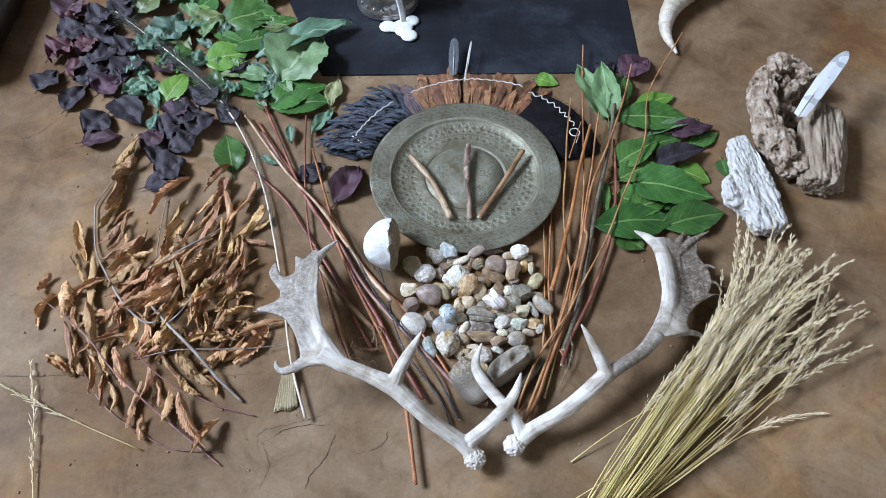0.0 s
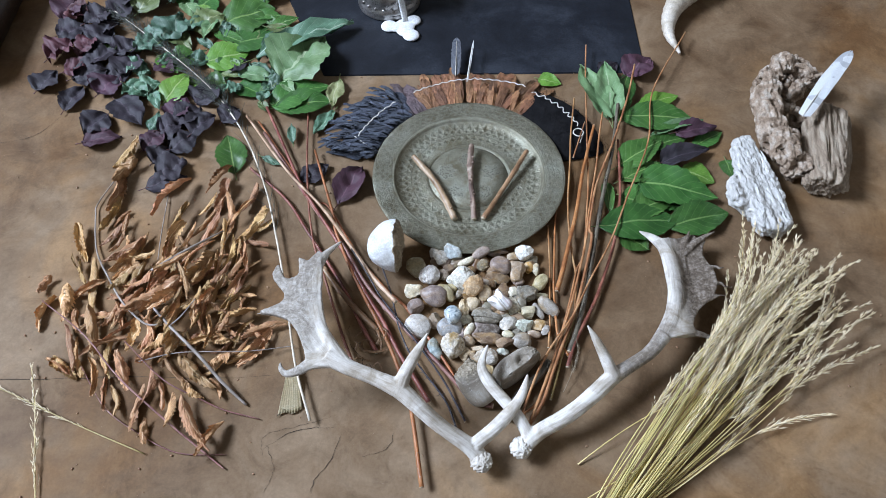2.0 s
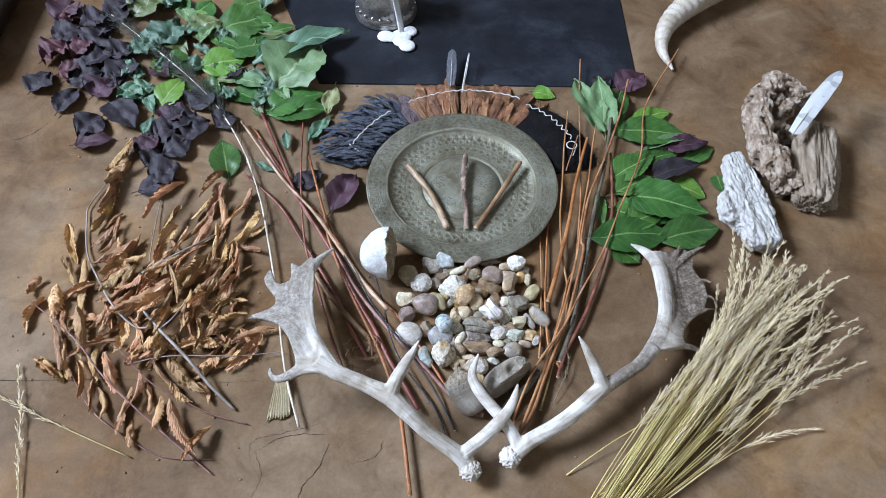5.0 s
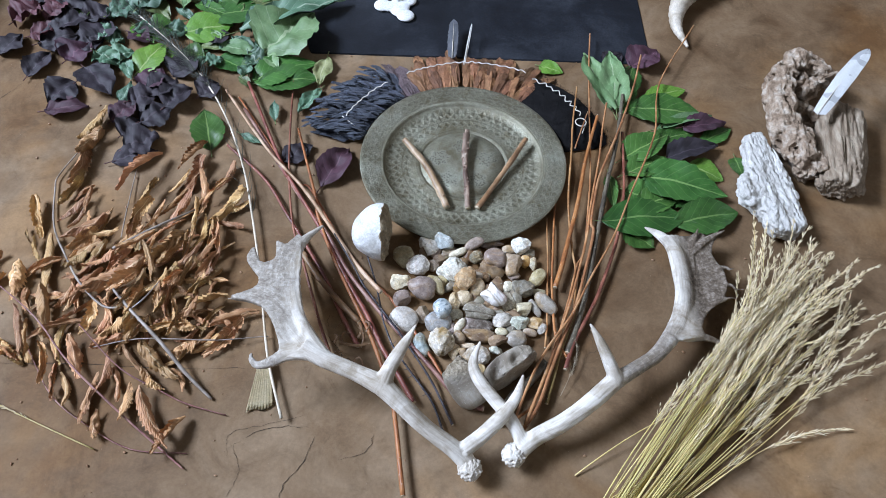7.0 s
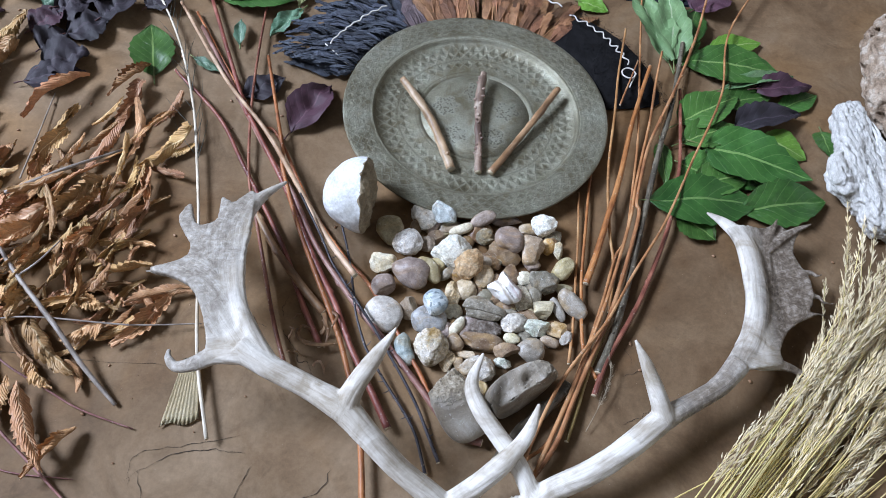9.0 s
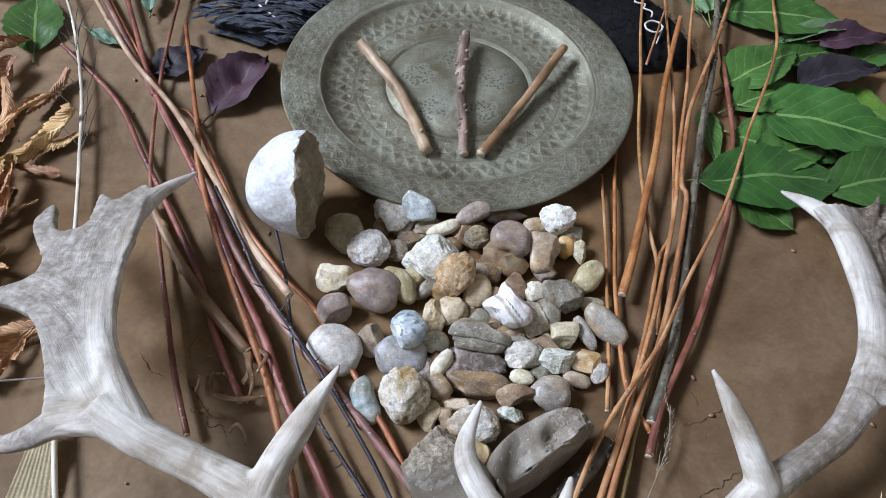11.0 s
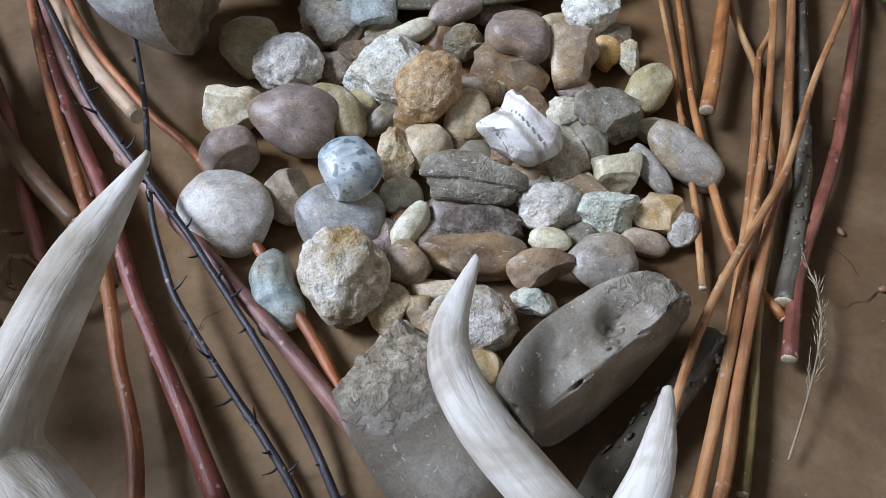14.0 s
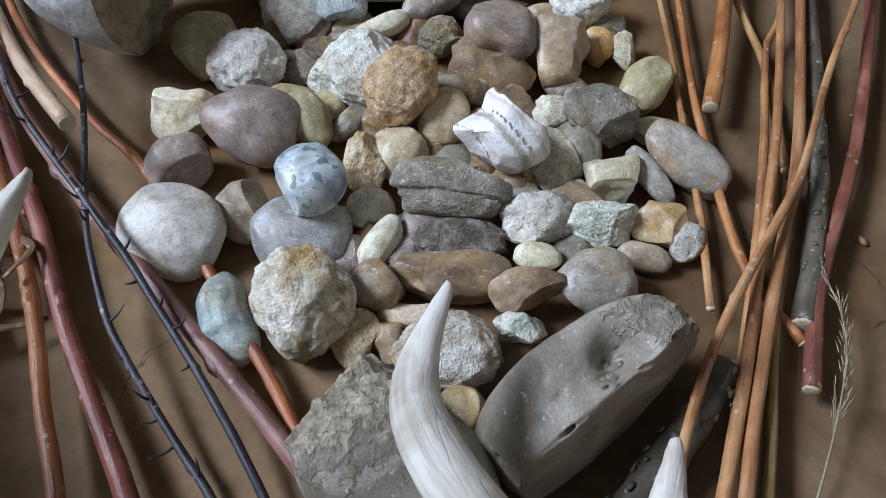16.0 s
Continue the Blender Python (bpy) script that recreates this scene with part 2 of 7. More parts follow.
def antler_material(name, stops, webs=(), start=0.285, away=1.0, band=0.0):
    """Weathered antler: grey-white ridges that run along the limbs with tan grooves between, pores, and a browner veined palm."""
    k = Nodes(name)
    v = k.coords()
    run = k.node("ShaderNodeAttribute")
    run.attribute_name = "grain"
    patch, mid, grit = k.noise(v, 22, 5, 0.6, 0.6), k.noise(v, 130, 5, 0.65, 0.5), k.noise(v, 900, 3)
    streak, thread = k.noise(run.outputs["Vector"], 230, 4, 0.6, 0.5), k.noise(run.outputs["Vector"], 720, 3, 0.6, 0.3)
    colour = k.ramp(k.math("ADD", k.math("MULTIPLY", patch, 0.75), k.math("MULTIPLY", streak, 0.25)), [(0.36, stops[0]), (0.46, stops[1]), (0.56, stops[2])])
    colour = k.mix(0.17, colour, k.ramp(streak, [(0.34, (0.62, 0.55, 0.47)), (0.45, (1, 1, 1)), (0.70, (1.06, 1.06, 1.06))]), "MULTIPLY")
    colour = k.mix(0.09, colour, k.ramp(thread, [(0.34, (0.62, 0.56, 0.50)), (0.5, (1, 1, 1)), (0.7, (1.12, 1.12, 1.12))]), "MULTIPLY")
    groove = k.math("ABSOLUTE", k.math("SUBTRACT", k.noise(run.outputs["Vector"], 105, 4, 0.55, 0.9), 0.5))
    worn = k.math("MULTIPLY", k.math("GREATER_THAN", patch, 0.49), 0.32)
    colour = k.mix(worn, colour, k.ramp(groove, [(0.0, (0.50, 0.43, 0.36)), (0.012, (0.80, 0.76, 0.72)), (0.03, (1, 1, 1))]), "MULTIPLY")
    vein = k.math("ABSOLUTE", k.math("SUBTRACT", k.noise(v, 38, 3, 0.5, 1.6), 0.5))
    if webs:
        tc, xyz = k.node("ShaderNodeTexCoord"), k.node("ShaderNodeSeparateXYZ")
        k.link(tc.outputs["Object"], xyz.inputs[0])
        x = k.math("ADD", k.math("MULTIPLY", xyz.outputs[0], away), k.math("MULTIPLY", k.math("SUBTRACT", patch, 0.5), 0.08))
        far = k.ramp(x, [(start, (0, 0, 0)), (start + 0.035, (1, 1, 1))])
        beam = k.ramp(x, [(0.15, (0, 0, 0)), (0.19, (band,) * 3), (0.245, (band,) * 3), (0.28, (0.2 * band,) * 3)])
        mask = k.math("MAXIMUM", far, beam)
        web = k.ramp(k.math("ADD", k.math("MULTIPLY", mid, 0.7), k.math("MULTIPLY", streak, 0.3)), [(0.38, webs[0]), (0.5, webs[1]), (0.62, webs[2])])
        web = k.mix(0.7, web, k.ramp(vein, [(0.0, (1.4, 1.38, 1.35)), (0.02, (1, 1, 1))]), "MULTIPLY")
        colour = k.mix(mask, colour, web)
    height = k.math("ADD", k.math("ADD", k.math("MULTIPLY_ADD", k.math("MINIMUM", groove, 0.035), 9.0, k.math("MULTIPLY", streak, 1.2)), k.math("MULTIPLY", thread, 0.45)), k.math("ADD", k.math("MULTIPLY", mid, 0.3), k.math("MULTIPLY", grit, 0.10)))
    return k.done(colour, k.math("MULTIPLY_ADD", mid, 0.3, 0.46), height, 0.30, 0.0013, 0, 0.25)


BONE = ((0.34, 0.292, 0.225), (0.52, 0.475, 0.41), (0.70, 0.67, 0.61))
M["bone_west"] = antler_material("antler_bone", BONE, ((0.20, 0.17, 0.14), (0.31, 0.28, 0.24), (0.43, 0.40, 0.36)), 0.262, -1.0, 0.25)
M["bone_east"] = antler_material("antler_bone_brown", BONE, ((0.075, 0.056, 0.040), (0.150, 0.120, 0.092), (0.29, 0.25, 0.21)), 0.287, 1.0, 0.8)


def floor_material():
    k = Nodes("polished_earth_floor")
    v = k.coords()
    big, mid, fine = k.noise(v, 1.6, 5, 0.6, 0.5), k.noise(v, 9, 6, 0.65, 0.6), k.noise(v, 220, 4, 0.7)
    colour = k.ramp(k.math("ADD", k.math("MULTIPLY", big, 0.55), k.math("MULTIPLY", mid, 0.45)),
                    [(0.38, (0.112, 0.066, 0.034)), (0.50, (0.184, 0.121, 0.069)), (0.61, (0.256, 0.182, 0.115))])
    ochre = k.ramp(k.noise(v, 2.6, 4, 0.6, 0.8), [(0.46, (1, 1, 1)), (0.62, (1.14, 1.0, 0.80))])
    colour = k.mix(1.0, colour, ochre, "MULTIPLY")
    stain = k.ramp(k.noise(v, 14, 5, 0.7, 1.2), [(0.30, (0.76, 0.75, 0.74)), (0.46, (1, 1, 1)), (0.70, (1.10, 1.10, 1.11))])
    colour = k.mix(1.0, colour, stain, "MULTIPLY")
    tone = k.ramp(fine, [(0.3, (0.86, 0.86, 0.86)), (0.7, (1.08, 1.08, 1.08))])
    colour = k.mix(1.0, colour, tone, "MULTIPLY")
    specks = k.noise(v, 420, 2, 0.5)
    colour = k.mix(k.math("GREATER_THAN", specks, 0.77), colour, (0.33, 0.26, 0.19))
    rough = k.math("MULTIPLY_ADD", mid, 0.30, 0.50)
    height = k.math("ADD", mid, k.math("MULTIPLY", fine, 0.08))
    return k.done(colour, rough, height, 0.15, 0.01, 0, 0.16)


M["floor"] = floor_material()
M["slate"] = surface("black_slate", ((0.005, 0.006, 0.009), (0.012, 0.0145, 0.020), (0.032, 0.037, 0.047)), 9, 240, 0.6, 0.25, 0.002, value=0, grain=0.5, spec=0.25)
M["plaster"] = surface("lime_plaster", ((0.22, 0.205, 0.18), (0.26, 0.245, 0.22), (0.31, 0.29, 0.265)), 3, 120, 0.85, 0.2, 0.003, value=0)
M["darkwood"] = surface("dark_wood", ((0.020, 0.012, 0.008), (0.035, 0.021, 0.014), (0.055, 0.035, 0.024)), 12, 260, 0.45, 0.2, 0.002, (1, 8, 8))
M["driftwood"] = surface("driftwood", ((0.13, 0.080, 0.045), (0.37, 0.275, 0.195), (0.70, 0.62, 0.52)), 42, 420, 0.85, 1.0, 0.004, (1, 1, 1), grain=0.55)
M["drygrain"] = surface("split_tan_wood", ((0.17, 0.12, 0.08), (0.32, 0.25, 0.18), (0.46, 0.39, 0.30)), 36, 420, 0.85, 0.9, 0.003, (3, 0.5, 3), grain=0.5)
M["greywood"] = surface("weathered_grey_wood", ((0.46, 0.44, 0.40), (0.70, 0.685, 0.65), (0.84, 0.83, 0.80)), 40, 420, 0.9, 0.9, 0.004, (3, 0.5, 3), grain=0.5)
M["straw"] = surface("dry_straw", ((0.50, 0.40, 0.14), (0.70, 0.57, 0.235), (0.82, 0.71, 0.38)), 14, 500, 0.42, 0.2, value=0.3, hue=0.012)
M["seed"] = surface("dry_seed_heads", ((0.58, 0.45, 0.25), (0.76, 0.63, 0.40), (0.87, 0.78, 0.58)), 60, 500, 0.7, 0.3, value=0.22)


def brass_material():
    """Dull green-grey patinated brass, chased all over: rows of lozenges and zigzags by angle and radius, stippled flowers in the middle."""
    k = Nodes("engraved_old_brass")
    tc = k.node("ShaderNodeTexCoord")
    xyz = k.node("ShaderNodeSeparateXYZ")
    k.link(tc.outputs["Object"], xyz.inputs[0])
    x, y = xyz.outputs[0], xyz.outputs[1]
    v = k.coords()
    r = k.math("DIVIDE", k.math("SQRT", k.math("ADD", k.math("MULTIPLY", x, x), k.math("MULTIPLY", y, y))), 0.2)
    r = k.math("ADD", r, k.math("MULTIPLY", k.math("SUBTRACT", k.noise(v, 45, 2), 0.5), 0.016))
    a = k.math("DIVIDE", k.math("ARCTAN2", y, x), 2 * math.pi)
    a = k.math("ADD", a, k.math("MULTIPLY", k.math("SUBTRACT", k.noise(v, 38, 2), 0.5), 0.005))

    def band(lo, hi):
        return k.math("MULTIPLY", k.math("GREATER_THAN", r, lo), k.math("LESS_THAN", r, hi))

    def lozenges(lo, hi, count, shift=0.0, line=0.16):
        """A row of lozenges: (raised outlines, sunk hearts)."""
        across = k.math("MULTIPLY", k.math("PINGPONG", k.math("MULTIPLY_ADD", a, count * 2.0, shift + 2 * count), 1.0), 1.0)
        along = k.math("ABSOLUTE", k.math("SUBTRACT", k.math("MULTIPLY", k.math("DIVIDE", k.math("SUBTRACT", r, lo), hi - lo), 2.0), 1.0))
        d = k.math("ADD", across, along)
        inside = band(lo, hi)
        rim = k.math("MULTIPLY", k.math("LESS_THAN", k.math("ABSOLUTE", k.math("SUBTRACT", d, 1.0)), line), inside)
        heart = k.math("MULTIPLY", k.math("MAXIMUM", k.math("SUBTRACT", 1.0, d), 0.0), inside)
        return rim, heart

    raised, sunk = None, None
    for row in ((0.605, 0.685, 52), (0.645, 0.755, 52, 1.0), (0.505, 0.585, 44), (0.82, 0.875, 72, 0.0, 0.2), (0.86, 0.925, 72, 1.0, 0.2), (0.915, 0.98, 72, 0.0, 0.2)):
        rim, heart = lozenges(*row)
        raised = rim if raised is None else k.math("MAXIMUM", raised, rim)
        heart = k.math("MULTIPLY", heart, 1.0 if row[0] < 0.8 else 0.5)
        sunk = heart if sunk is None else k.math("MAXIMUM", sunk, heart)
    facets = sunk
    sunk = k.math("GREATER_THAN", facets, 0.62)
    for ring in (0.425, 0.455, 0.595, 0.765, 0.805, 0.99):
        sunk = k.math("MAXIMUM", sunk, k.math("MULTIPLY", k.math("LESS_THAN", k.math("ABSOLUTE", k.math("SUBTRACT", r, ring)), 0.006), 0.7))
    # a ring of stippled trefoil flowers round the middle
    fold = k.math("SUBTRACT", k.math("FRACT", k.math("MULTIPLY_ADD", a, 5.0, 5.25)), 0.5)
    across = k.math("MULTIPLY", k.math("MULTIPLY", fold, r), 1.257)
    out = k.math("SUBTRACT", r, 0.25)
    spread = k.math("SQRT", k.math("ADD", k.math("MULTIPLY", across, across), k.math("MULTIPLY", out, out)))
    lobed = k.math("MULTIPLY", spread, k.math("MULTIPLY_ADD", k.math("COSINE", k.math("MULTIPLY", k.math("ARCTAN2", across, out), 6.0)), 0.16, 1.0))
    flower = k.math("LESS_THAN", lobed, 0.085)
    raised = k.math("MAXIMUM", raised, k.math("LESS_THAN", k.math("ABSOLUTE", k.math("SUBTRACT", lobed, 0.088)), 0.010))
    cells = k.node("ShaderNodeTexVoronoi", Scale=230.0, Randomness=0.9)
    k.link(v, cells.inputs["Vector"])
    pits = k.math("LESS_THAN", cells.outputs["Distance"], 0.40)
    fleck = k.math("GREATER_THAN", k.noise(v, 520, 3, 0.6), 0.56)
    scratch = k.math("LESS_THAN", k.math("ABSOLUTE", k.math("SUBTRACT", k.noise(v, 160, 3, 0.6, 1.4), 0.5)), 0.03)
    chased = k.math("MAXIMUM", k.math("MULTIPLY", pits, flower), k.math("MULTIPLY", k.math("MULTIPLY", scratch, band(0.80, 1.0)), 0.7))
    sunk = k.math("MAXIMUM", k.math("MULTIPLY", sunk, 0.8), k.math("MAXIMUM", chased, k.math("MULTIPLY", fleck, 0.35)))
    patina, fine, blot = k.noise(v, 14, 6, 0.6, 0.4), k.noise(v, 480, 4), k.noise(v, 42, 5, 0.65, 0.6)
    colour = k.ramp(patina, [(0.30, (0.145, 0.130, 0.084)), (0.50, (0.260, 0.250, 0.185)), (0.70, (0.38, 0.380, 0.305))])
    colour = k.mix(0.7, colour, k.ramp(blot, [(0.36, (0.66, 0.58, 0.44)), (0.5, (1, 1, 1)), (0.66, (1.16, 1.2, 1.16))]), "MULTIPLY")
    colour = k.mix(k.math("MULTIPLY", flower, 0.35), colour, (0.36, 0.37, 0.31))
    colour = k.mix(k.math("MULTIPLY", raised, 0.30), colour, (0.42, 0.42, 0.34))
    colour = k.mix(k.math("MULTIPLY", k.math("MAXIMUM", sunk, k.math("MULTIPLY", facets, 0.8)), 0.6), colour, (0.070, 0.060, 0.036))
    colour = k.mix(0.6, colour, k.ramp(fine, [(0.32, (0.72, 0.70, 0.66)), (0.68, (1.25, 1.25, 1.25))]), "MULTIPLY")
    height = k.math("ADD", k.math("MULTIPLY", facets, -0.45), k.math("ADD", k.math("MULTIPLY", sunk, -0.35), k.math("ADD", k.math("MULTIPLY", raised, 0.25), k.math("MULTIPLY", fine, 0.30))))
    return k.done(colour, k.math("MULTIPLY_ADD", blot, 0.25, 0.34), height, 1.0, 0.0030, 0.45)


M["brass"] = brass_material()


# ---- mesh helpers ----
def part(name, bm, material, parent=None, label="", at=None, smooth=True):
    """Links a bmesh as one mesh object, under a thing or a part, or on its own."""
    mesh = bpy.data.meshes.new(name)
    for f in bm.faces:
        f.smooth = smooth
    bm.to_mesh(mesh)
    bm.free()
    for m in material if isinstance(material, (list, tuple)) else [material]:
        mesh.materials.append(m)
    ob = new(name, mesh)
    if at is not None:
        ob.matrix_world = at
    if parent is not None:
        ob.parent = parent
    return tagged(ob, label)


def spline(points, per=6):
    """Catmull-Rom points through the given ones, which may carry radii as extra numbers."""
    p = np.array(points, float)
    p = np.vstack([2 * p[0] - p[1], p, 2 * p[-1] - p[-2]])
    out = []
    for i in range(1, len(p) - 2):
        a, b, c, d = p[i - 1:i + 3]
        for s in range(per):
            t = s / per
            out.append(0.5 * (2 * b + (c - a) * t + (2 * a - 5 * b + 4 * c - d) * t * t + (3 * b - a - 3 * c + d) * t ** 3))
    out.append(p[-2])
    return np.array(out)


def sweep(bm, points, sides=8, per=5, flat=1.0, wobble=0.0, caps=True, mat=0, cap_mat=None):
    """A tube through points (x, y, z, r); flat squeezes it upwards."""
    path = spline(points, per)
    rings, run, runs = [], 0.0, []
    uv = bm.loops.layers.uv.active
    for i, q in enumerate(path):
        run += np.linalg.norm(q[:3] - path[max(i - 1, 0)][:3])
        runs.append(run)
        c, r = Vector(q[:3]), max(q[3], 0.0002)
        way = Vector(path[min(i + 1, len(path) - 1)][:3] - path[max(i - 1, 0)][:3]).normalized()
        side = way.cross(Vector((0, 0, 1)))
        side = side.normalized() if side.length > 0.05 else Vector((1, 0, 0))
        up = side.cross(way).normalized()
        ring = []
        for j in range(sides):
            a = 2 * math.pi * j / sides
            k = 1 + (wobble * noise.noise(Vector((c.x * 60 + 3 * math.cos(a), c.y * 60 + 3 * math.sin(a), c.z * 60))) if wobble else 0)
            ring.append(bm.verts.new(c + side * (math.cos(a) * r * k) + up * (math.sin(a) * r * k * flat)))
        rings.append(ring)
    for i, (a, b) in enumerate(zip(rings, rings[1:])):
        for j in range(sides):
            f = bm.faces.new((a[j], a[(j + 1) % sides], b[(j + 1) % sides], b[j]))
            f.material_index = mat
            if uv is not None:
                for loop, (m, n) in zip(f.loops, ((i, j), (i, j + 1), (i + 1, j + 1), (i + 1, j))):
                    loop[uv].uv = (runs[m], n * 0.03 / sides)
    if caps:
        for ring in (list(reversed(rings[0])), rings[-1]):
            f = bm.faces.new(ring)
            f.material_index = mat if cap_mat is None else cap_mat
    return rings


def lathe(bm, profile, segs=96):
    rings = []
    for r, z in profile:
        rings.append([bm.verts.new((r * math.cos(2 * math.pi * j / segs), r * math.sin(2 * math.pi * j / segs), z)) for j in range(segs)] if r > 1e-5 else [bm.verts.new((0, 0, z))])
    for a, b in zip(rings, rings[1:]):
        for j in range(segs):
            n = (j + 1) % segs
            if len(a) == 1:
                bm.faces.new((a[0], b[j], b[n]))
            elif len(b) == 1:
                bm.faces.new((a[j], b[0], a[n]))
            else:
                bm.faces.new((a[j], b[j], b[n], a[n]))


def box(bm, lo, hi, bevel=0.0):
    made = bmesh.ops.create_cube(bm, size=1, matrix=Matrix.Translation((Vector(lo) + Vector(hi)) / 2) @ Matrix.Diagonal((*(Vector(hi) - Vector(lo)), 1)))
    if bevel:
        bmesh.ops.bevel(bm, geom=list({e for v in made["verts"] for e in v.link_edges}), offset=bevel, segments=2, affect="EDGES")


def fused(bm, voxel, smooth=6):
    """Melts the overlapping solids of bm into one skin."""
    mesh = bpy.data.meshes.new("melt")
    bm.to_mesh(mesh)
    bm.free()
    ob = new("melt", mesh)
    m = ob.modifiers.new("remesh", "REMESH")
    m.mode, m.voxel_size = "VOXEL", voxel
    s = ob.modifiers.new("smooth", "SMOOTH")
    s.factor, s.iterations = 0.5, smooth
    bpy.context.view_layer.update()
    skin = bpy.data.meshes.new_from_object(ob.evaluated_get(bpy.context.evaluated_depsgraph_get()))
    out = bmesh.new()
    out.from_mesh(skin)
    bpy.data.objects.remove(ob)
    bpy.data.meshes.remove(mesh)
    bpy.data.meshes.remove(skin)
    return out


def roughen(bm, layers, seed=0.0, stretch=(1, 1, 1)):
    """Pushes vertices along their normals by noise: layers of (cells per metre, metres, ridged)."""
    bm.normal_update()
    moves = []
    for v in bm.verts:
        d = 0.0
        for scale, amount, ridged in layers:
            n = noise.noise(Vector((v.co.x * stretch[0], v.co.y * stretch[1], v.co.z * stretch[2])) * scale + Vector((seed, seed * 1.7, 0)))
            d += amount * ((1 - 2.4 * abs(n)) if ridged else n)
        moves.append(v.normal * d)
    for v, m in zip(bm.verts, moves):
        v.co += m


def pitted(bm, scale, amount, seed=0.0):
    """Uneven holes eaten into a surface."""
    bm.normal_update()
    moves = []
    for v in bm.verts:
        p = v.co * scale + Vector((seed, seed * 2, seed))
        moves.append(v.normal * -amount * max(0.0, noise.noise(p + noise.noise_vector(p * 1.3) * 0.4) - 0.12))
    for v, m in zip(bm.verts, moves):
        v.co += m


def sheet(bm, outline, height, thick):
    """A flat solid with the given plan outline; height(x, y) is its middle."""
    ring = [(q[0], q[1]) for q in spline(list(outline) + [outline[0]], 4)[:-1]]
    top = [bm.verts.new((x, y, height(x, y) + thick / 2)) for x, y in ring]
    low = [bm.verts.new((x, y, height(x, y) - thick / 2)) for x, y in ring]
    bm.faces.new(top)
    bm.faces.new(list(reversed(low)))
    for i in range(len(ring)):
        j = (i + 1) % len(ring)
        bm.faces.new((top[j], top[i], low[i], low[j]))
    bmesh.ops.triangulate(bm, faces=[f for f in bm.faces if len(f.verts) > 4])
    bmesh.ops.recalc_face_normals(bm, faces=bm.faces)


def moved_to(bm, origin):
    bmesh.ops.translate(bm, verts=bm.verts, vec=-Vector(origin))
    return Matrix.Translation(origin)


# ---- the room ----
bm = bmesh.new()
bmesh.ops.create_grid(bm, x_segments=40, y_segments=40, size=7.8)
for v in bm.verts:
    v.co.z = -0.0004 + 0.0004 * noise.noise(v.co * 2.2)
floor = tagged(part("floor", bm, M["floor"], at=Matrix.Translation((0, 1.4, 0))), "polished brown earthen floor with fine cracks", "floor", kind="structure")

XW, XE, YS, YN, TOP = -6.5, 6.1, -3.4, 8.0, 7.2


def wall(name, pieces):
    b = bmesh.new()
    for lo, hi in pieces:
        box(b, lo, hi)
    return tagged(part(name, b, M["plaster"], smooth=False), "grey lime-plastered room wall", "wall", kind="structure")


wall("wall_west", [((XW - 0.2, YS, -0.05), (XW, -0.4, TOP)), ((XW - 0.2, 3.8, -0.05), (XW, YN, TOP)), ((XW - 0.2, -0.4, -0.05), (XW, 3.8, 4.4)), ((XW - 0.2, -0.4, 7.0), (XW, 3.8, TOP))])
# the opening in the east wall is added to go with the fill lamp
wall("wall_east", [((XE, YS, -0.05), (XE + 0.2, 0.5, TOP)), ((XE, 2.7, -0.05), (XE + 0.2, YN, TOP)), ((XE, 0.5, -0.05), (XE + 0.2, 2.7, 2.2)), ((XE, 0.5, 4.2), (XE + 0.2, 2.7, TOP))])
wall("wall_north", [((XW, YN, -0.05), (XE, YN + 0.2, TOP))])
wall("wall_south", [((XW, YS - 0.2, -0.05), (XE, YS, TOP))])
bm = bmesh.new()
box(bm, (XW, YS, TOP), (XE, YN, TOP + 0.15))
tagged(part("ceiling", bm, M["plaster"], smooth=False), "plain grey plastered ceiling", "ceiling", kind="structure")

# black hearth slab, let into the floor and barely proud of it
bm = bmesh.new()
box(bm, (-0.252, 1.392, -0.02), (0.50, 2.15, 0.0025), 0.0015)
for v in bm.verts:
    if v.co.x < 0:
        v.co.x -= 0.40 * (v.co.y - 1.392)
    v.co.x += 0.002 * noise.noise(v.co * 30)
tagged(part("hearth_slab", bm, M["slate"], smooth=False), "matt black slate hearth slab set in the floor", "slab", kind="structure")

# dark wooden plinth at the edge of the floor
bm = bmesh.new()
box(bm, (-1.6, 1.36, 0.0), (-1.03, 2.6, 0.10), 0.02)
plinth = tagged(part("wooden_plinth", bm, M["darkwood"]), "dark stained wooden plinth on the floor", "plinth")

# ---- the brass plate ----
PLATE = (0.079, 1.078)
bm = bmesh.new()
lathe(bm, [(0.083, 0.0072), (0.086, 0.0086), (0.09, 0.0090), (0.094, 0.0078), (0.115, 0.0075), (0.140, 0.0080), (0.150, 0.0110), (0.1555, 0.0185), (0.158, 0.0212), (0.158, 0.0165), (0.150, 0.0060), (0.138, 0.0010), (0.11, 0.0), (0, 0.0)], 160)
plate = tagged(part("engraved_plate", bm, M["brass"], at=pose(PLATE[0], PLATE[1], 0.0008)), "round greenish brass plate engraved with zigzag rings", "plate")
bm = bmesh.new()
lathe(bm, [(0.158, 0.0212), (0.1615, 0.0222), (0.180, 0.0226), (0.194, 0.0230), (0.1985, 0.0234), (0.2005, 0.0225), (0.2005, 0.0200), (0.198, 0.0195), (0.185, 0.0190), (0.160, 0.0165), (0.158, 0.0165)], 160)
part("rim", bm, M["brass"], plate, "flat brass rim chased with rows of lozenges")
bm = bmesh.new()
lathe(bm, [(0, 0.0075), (0.05, 0.0075), (0.083, 0.0072), (0.083, 0.0040), (0, 0.0040)], 160)
part("centre", bm, M["brass"], plate, "round brass centre with stippled flowers")

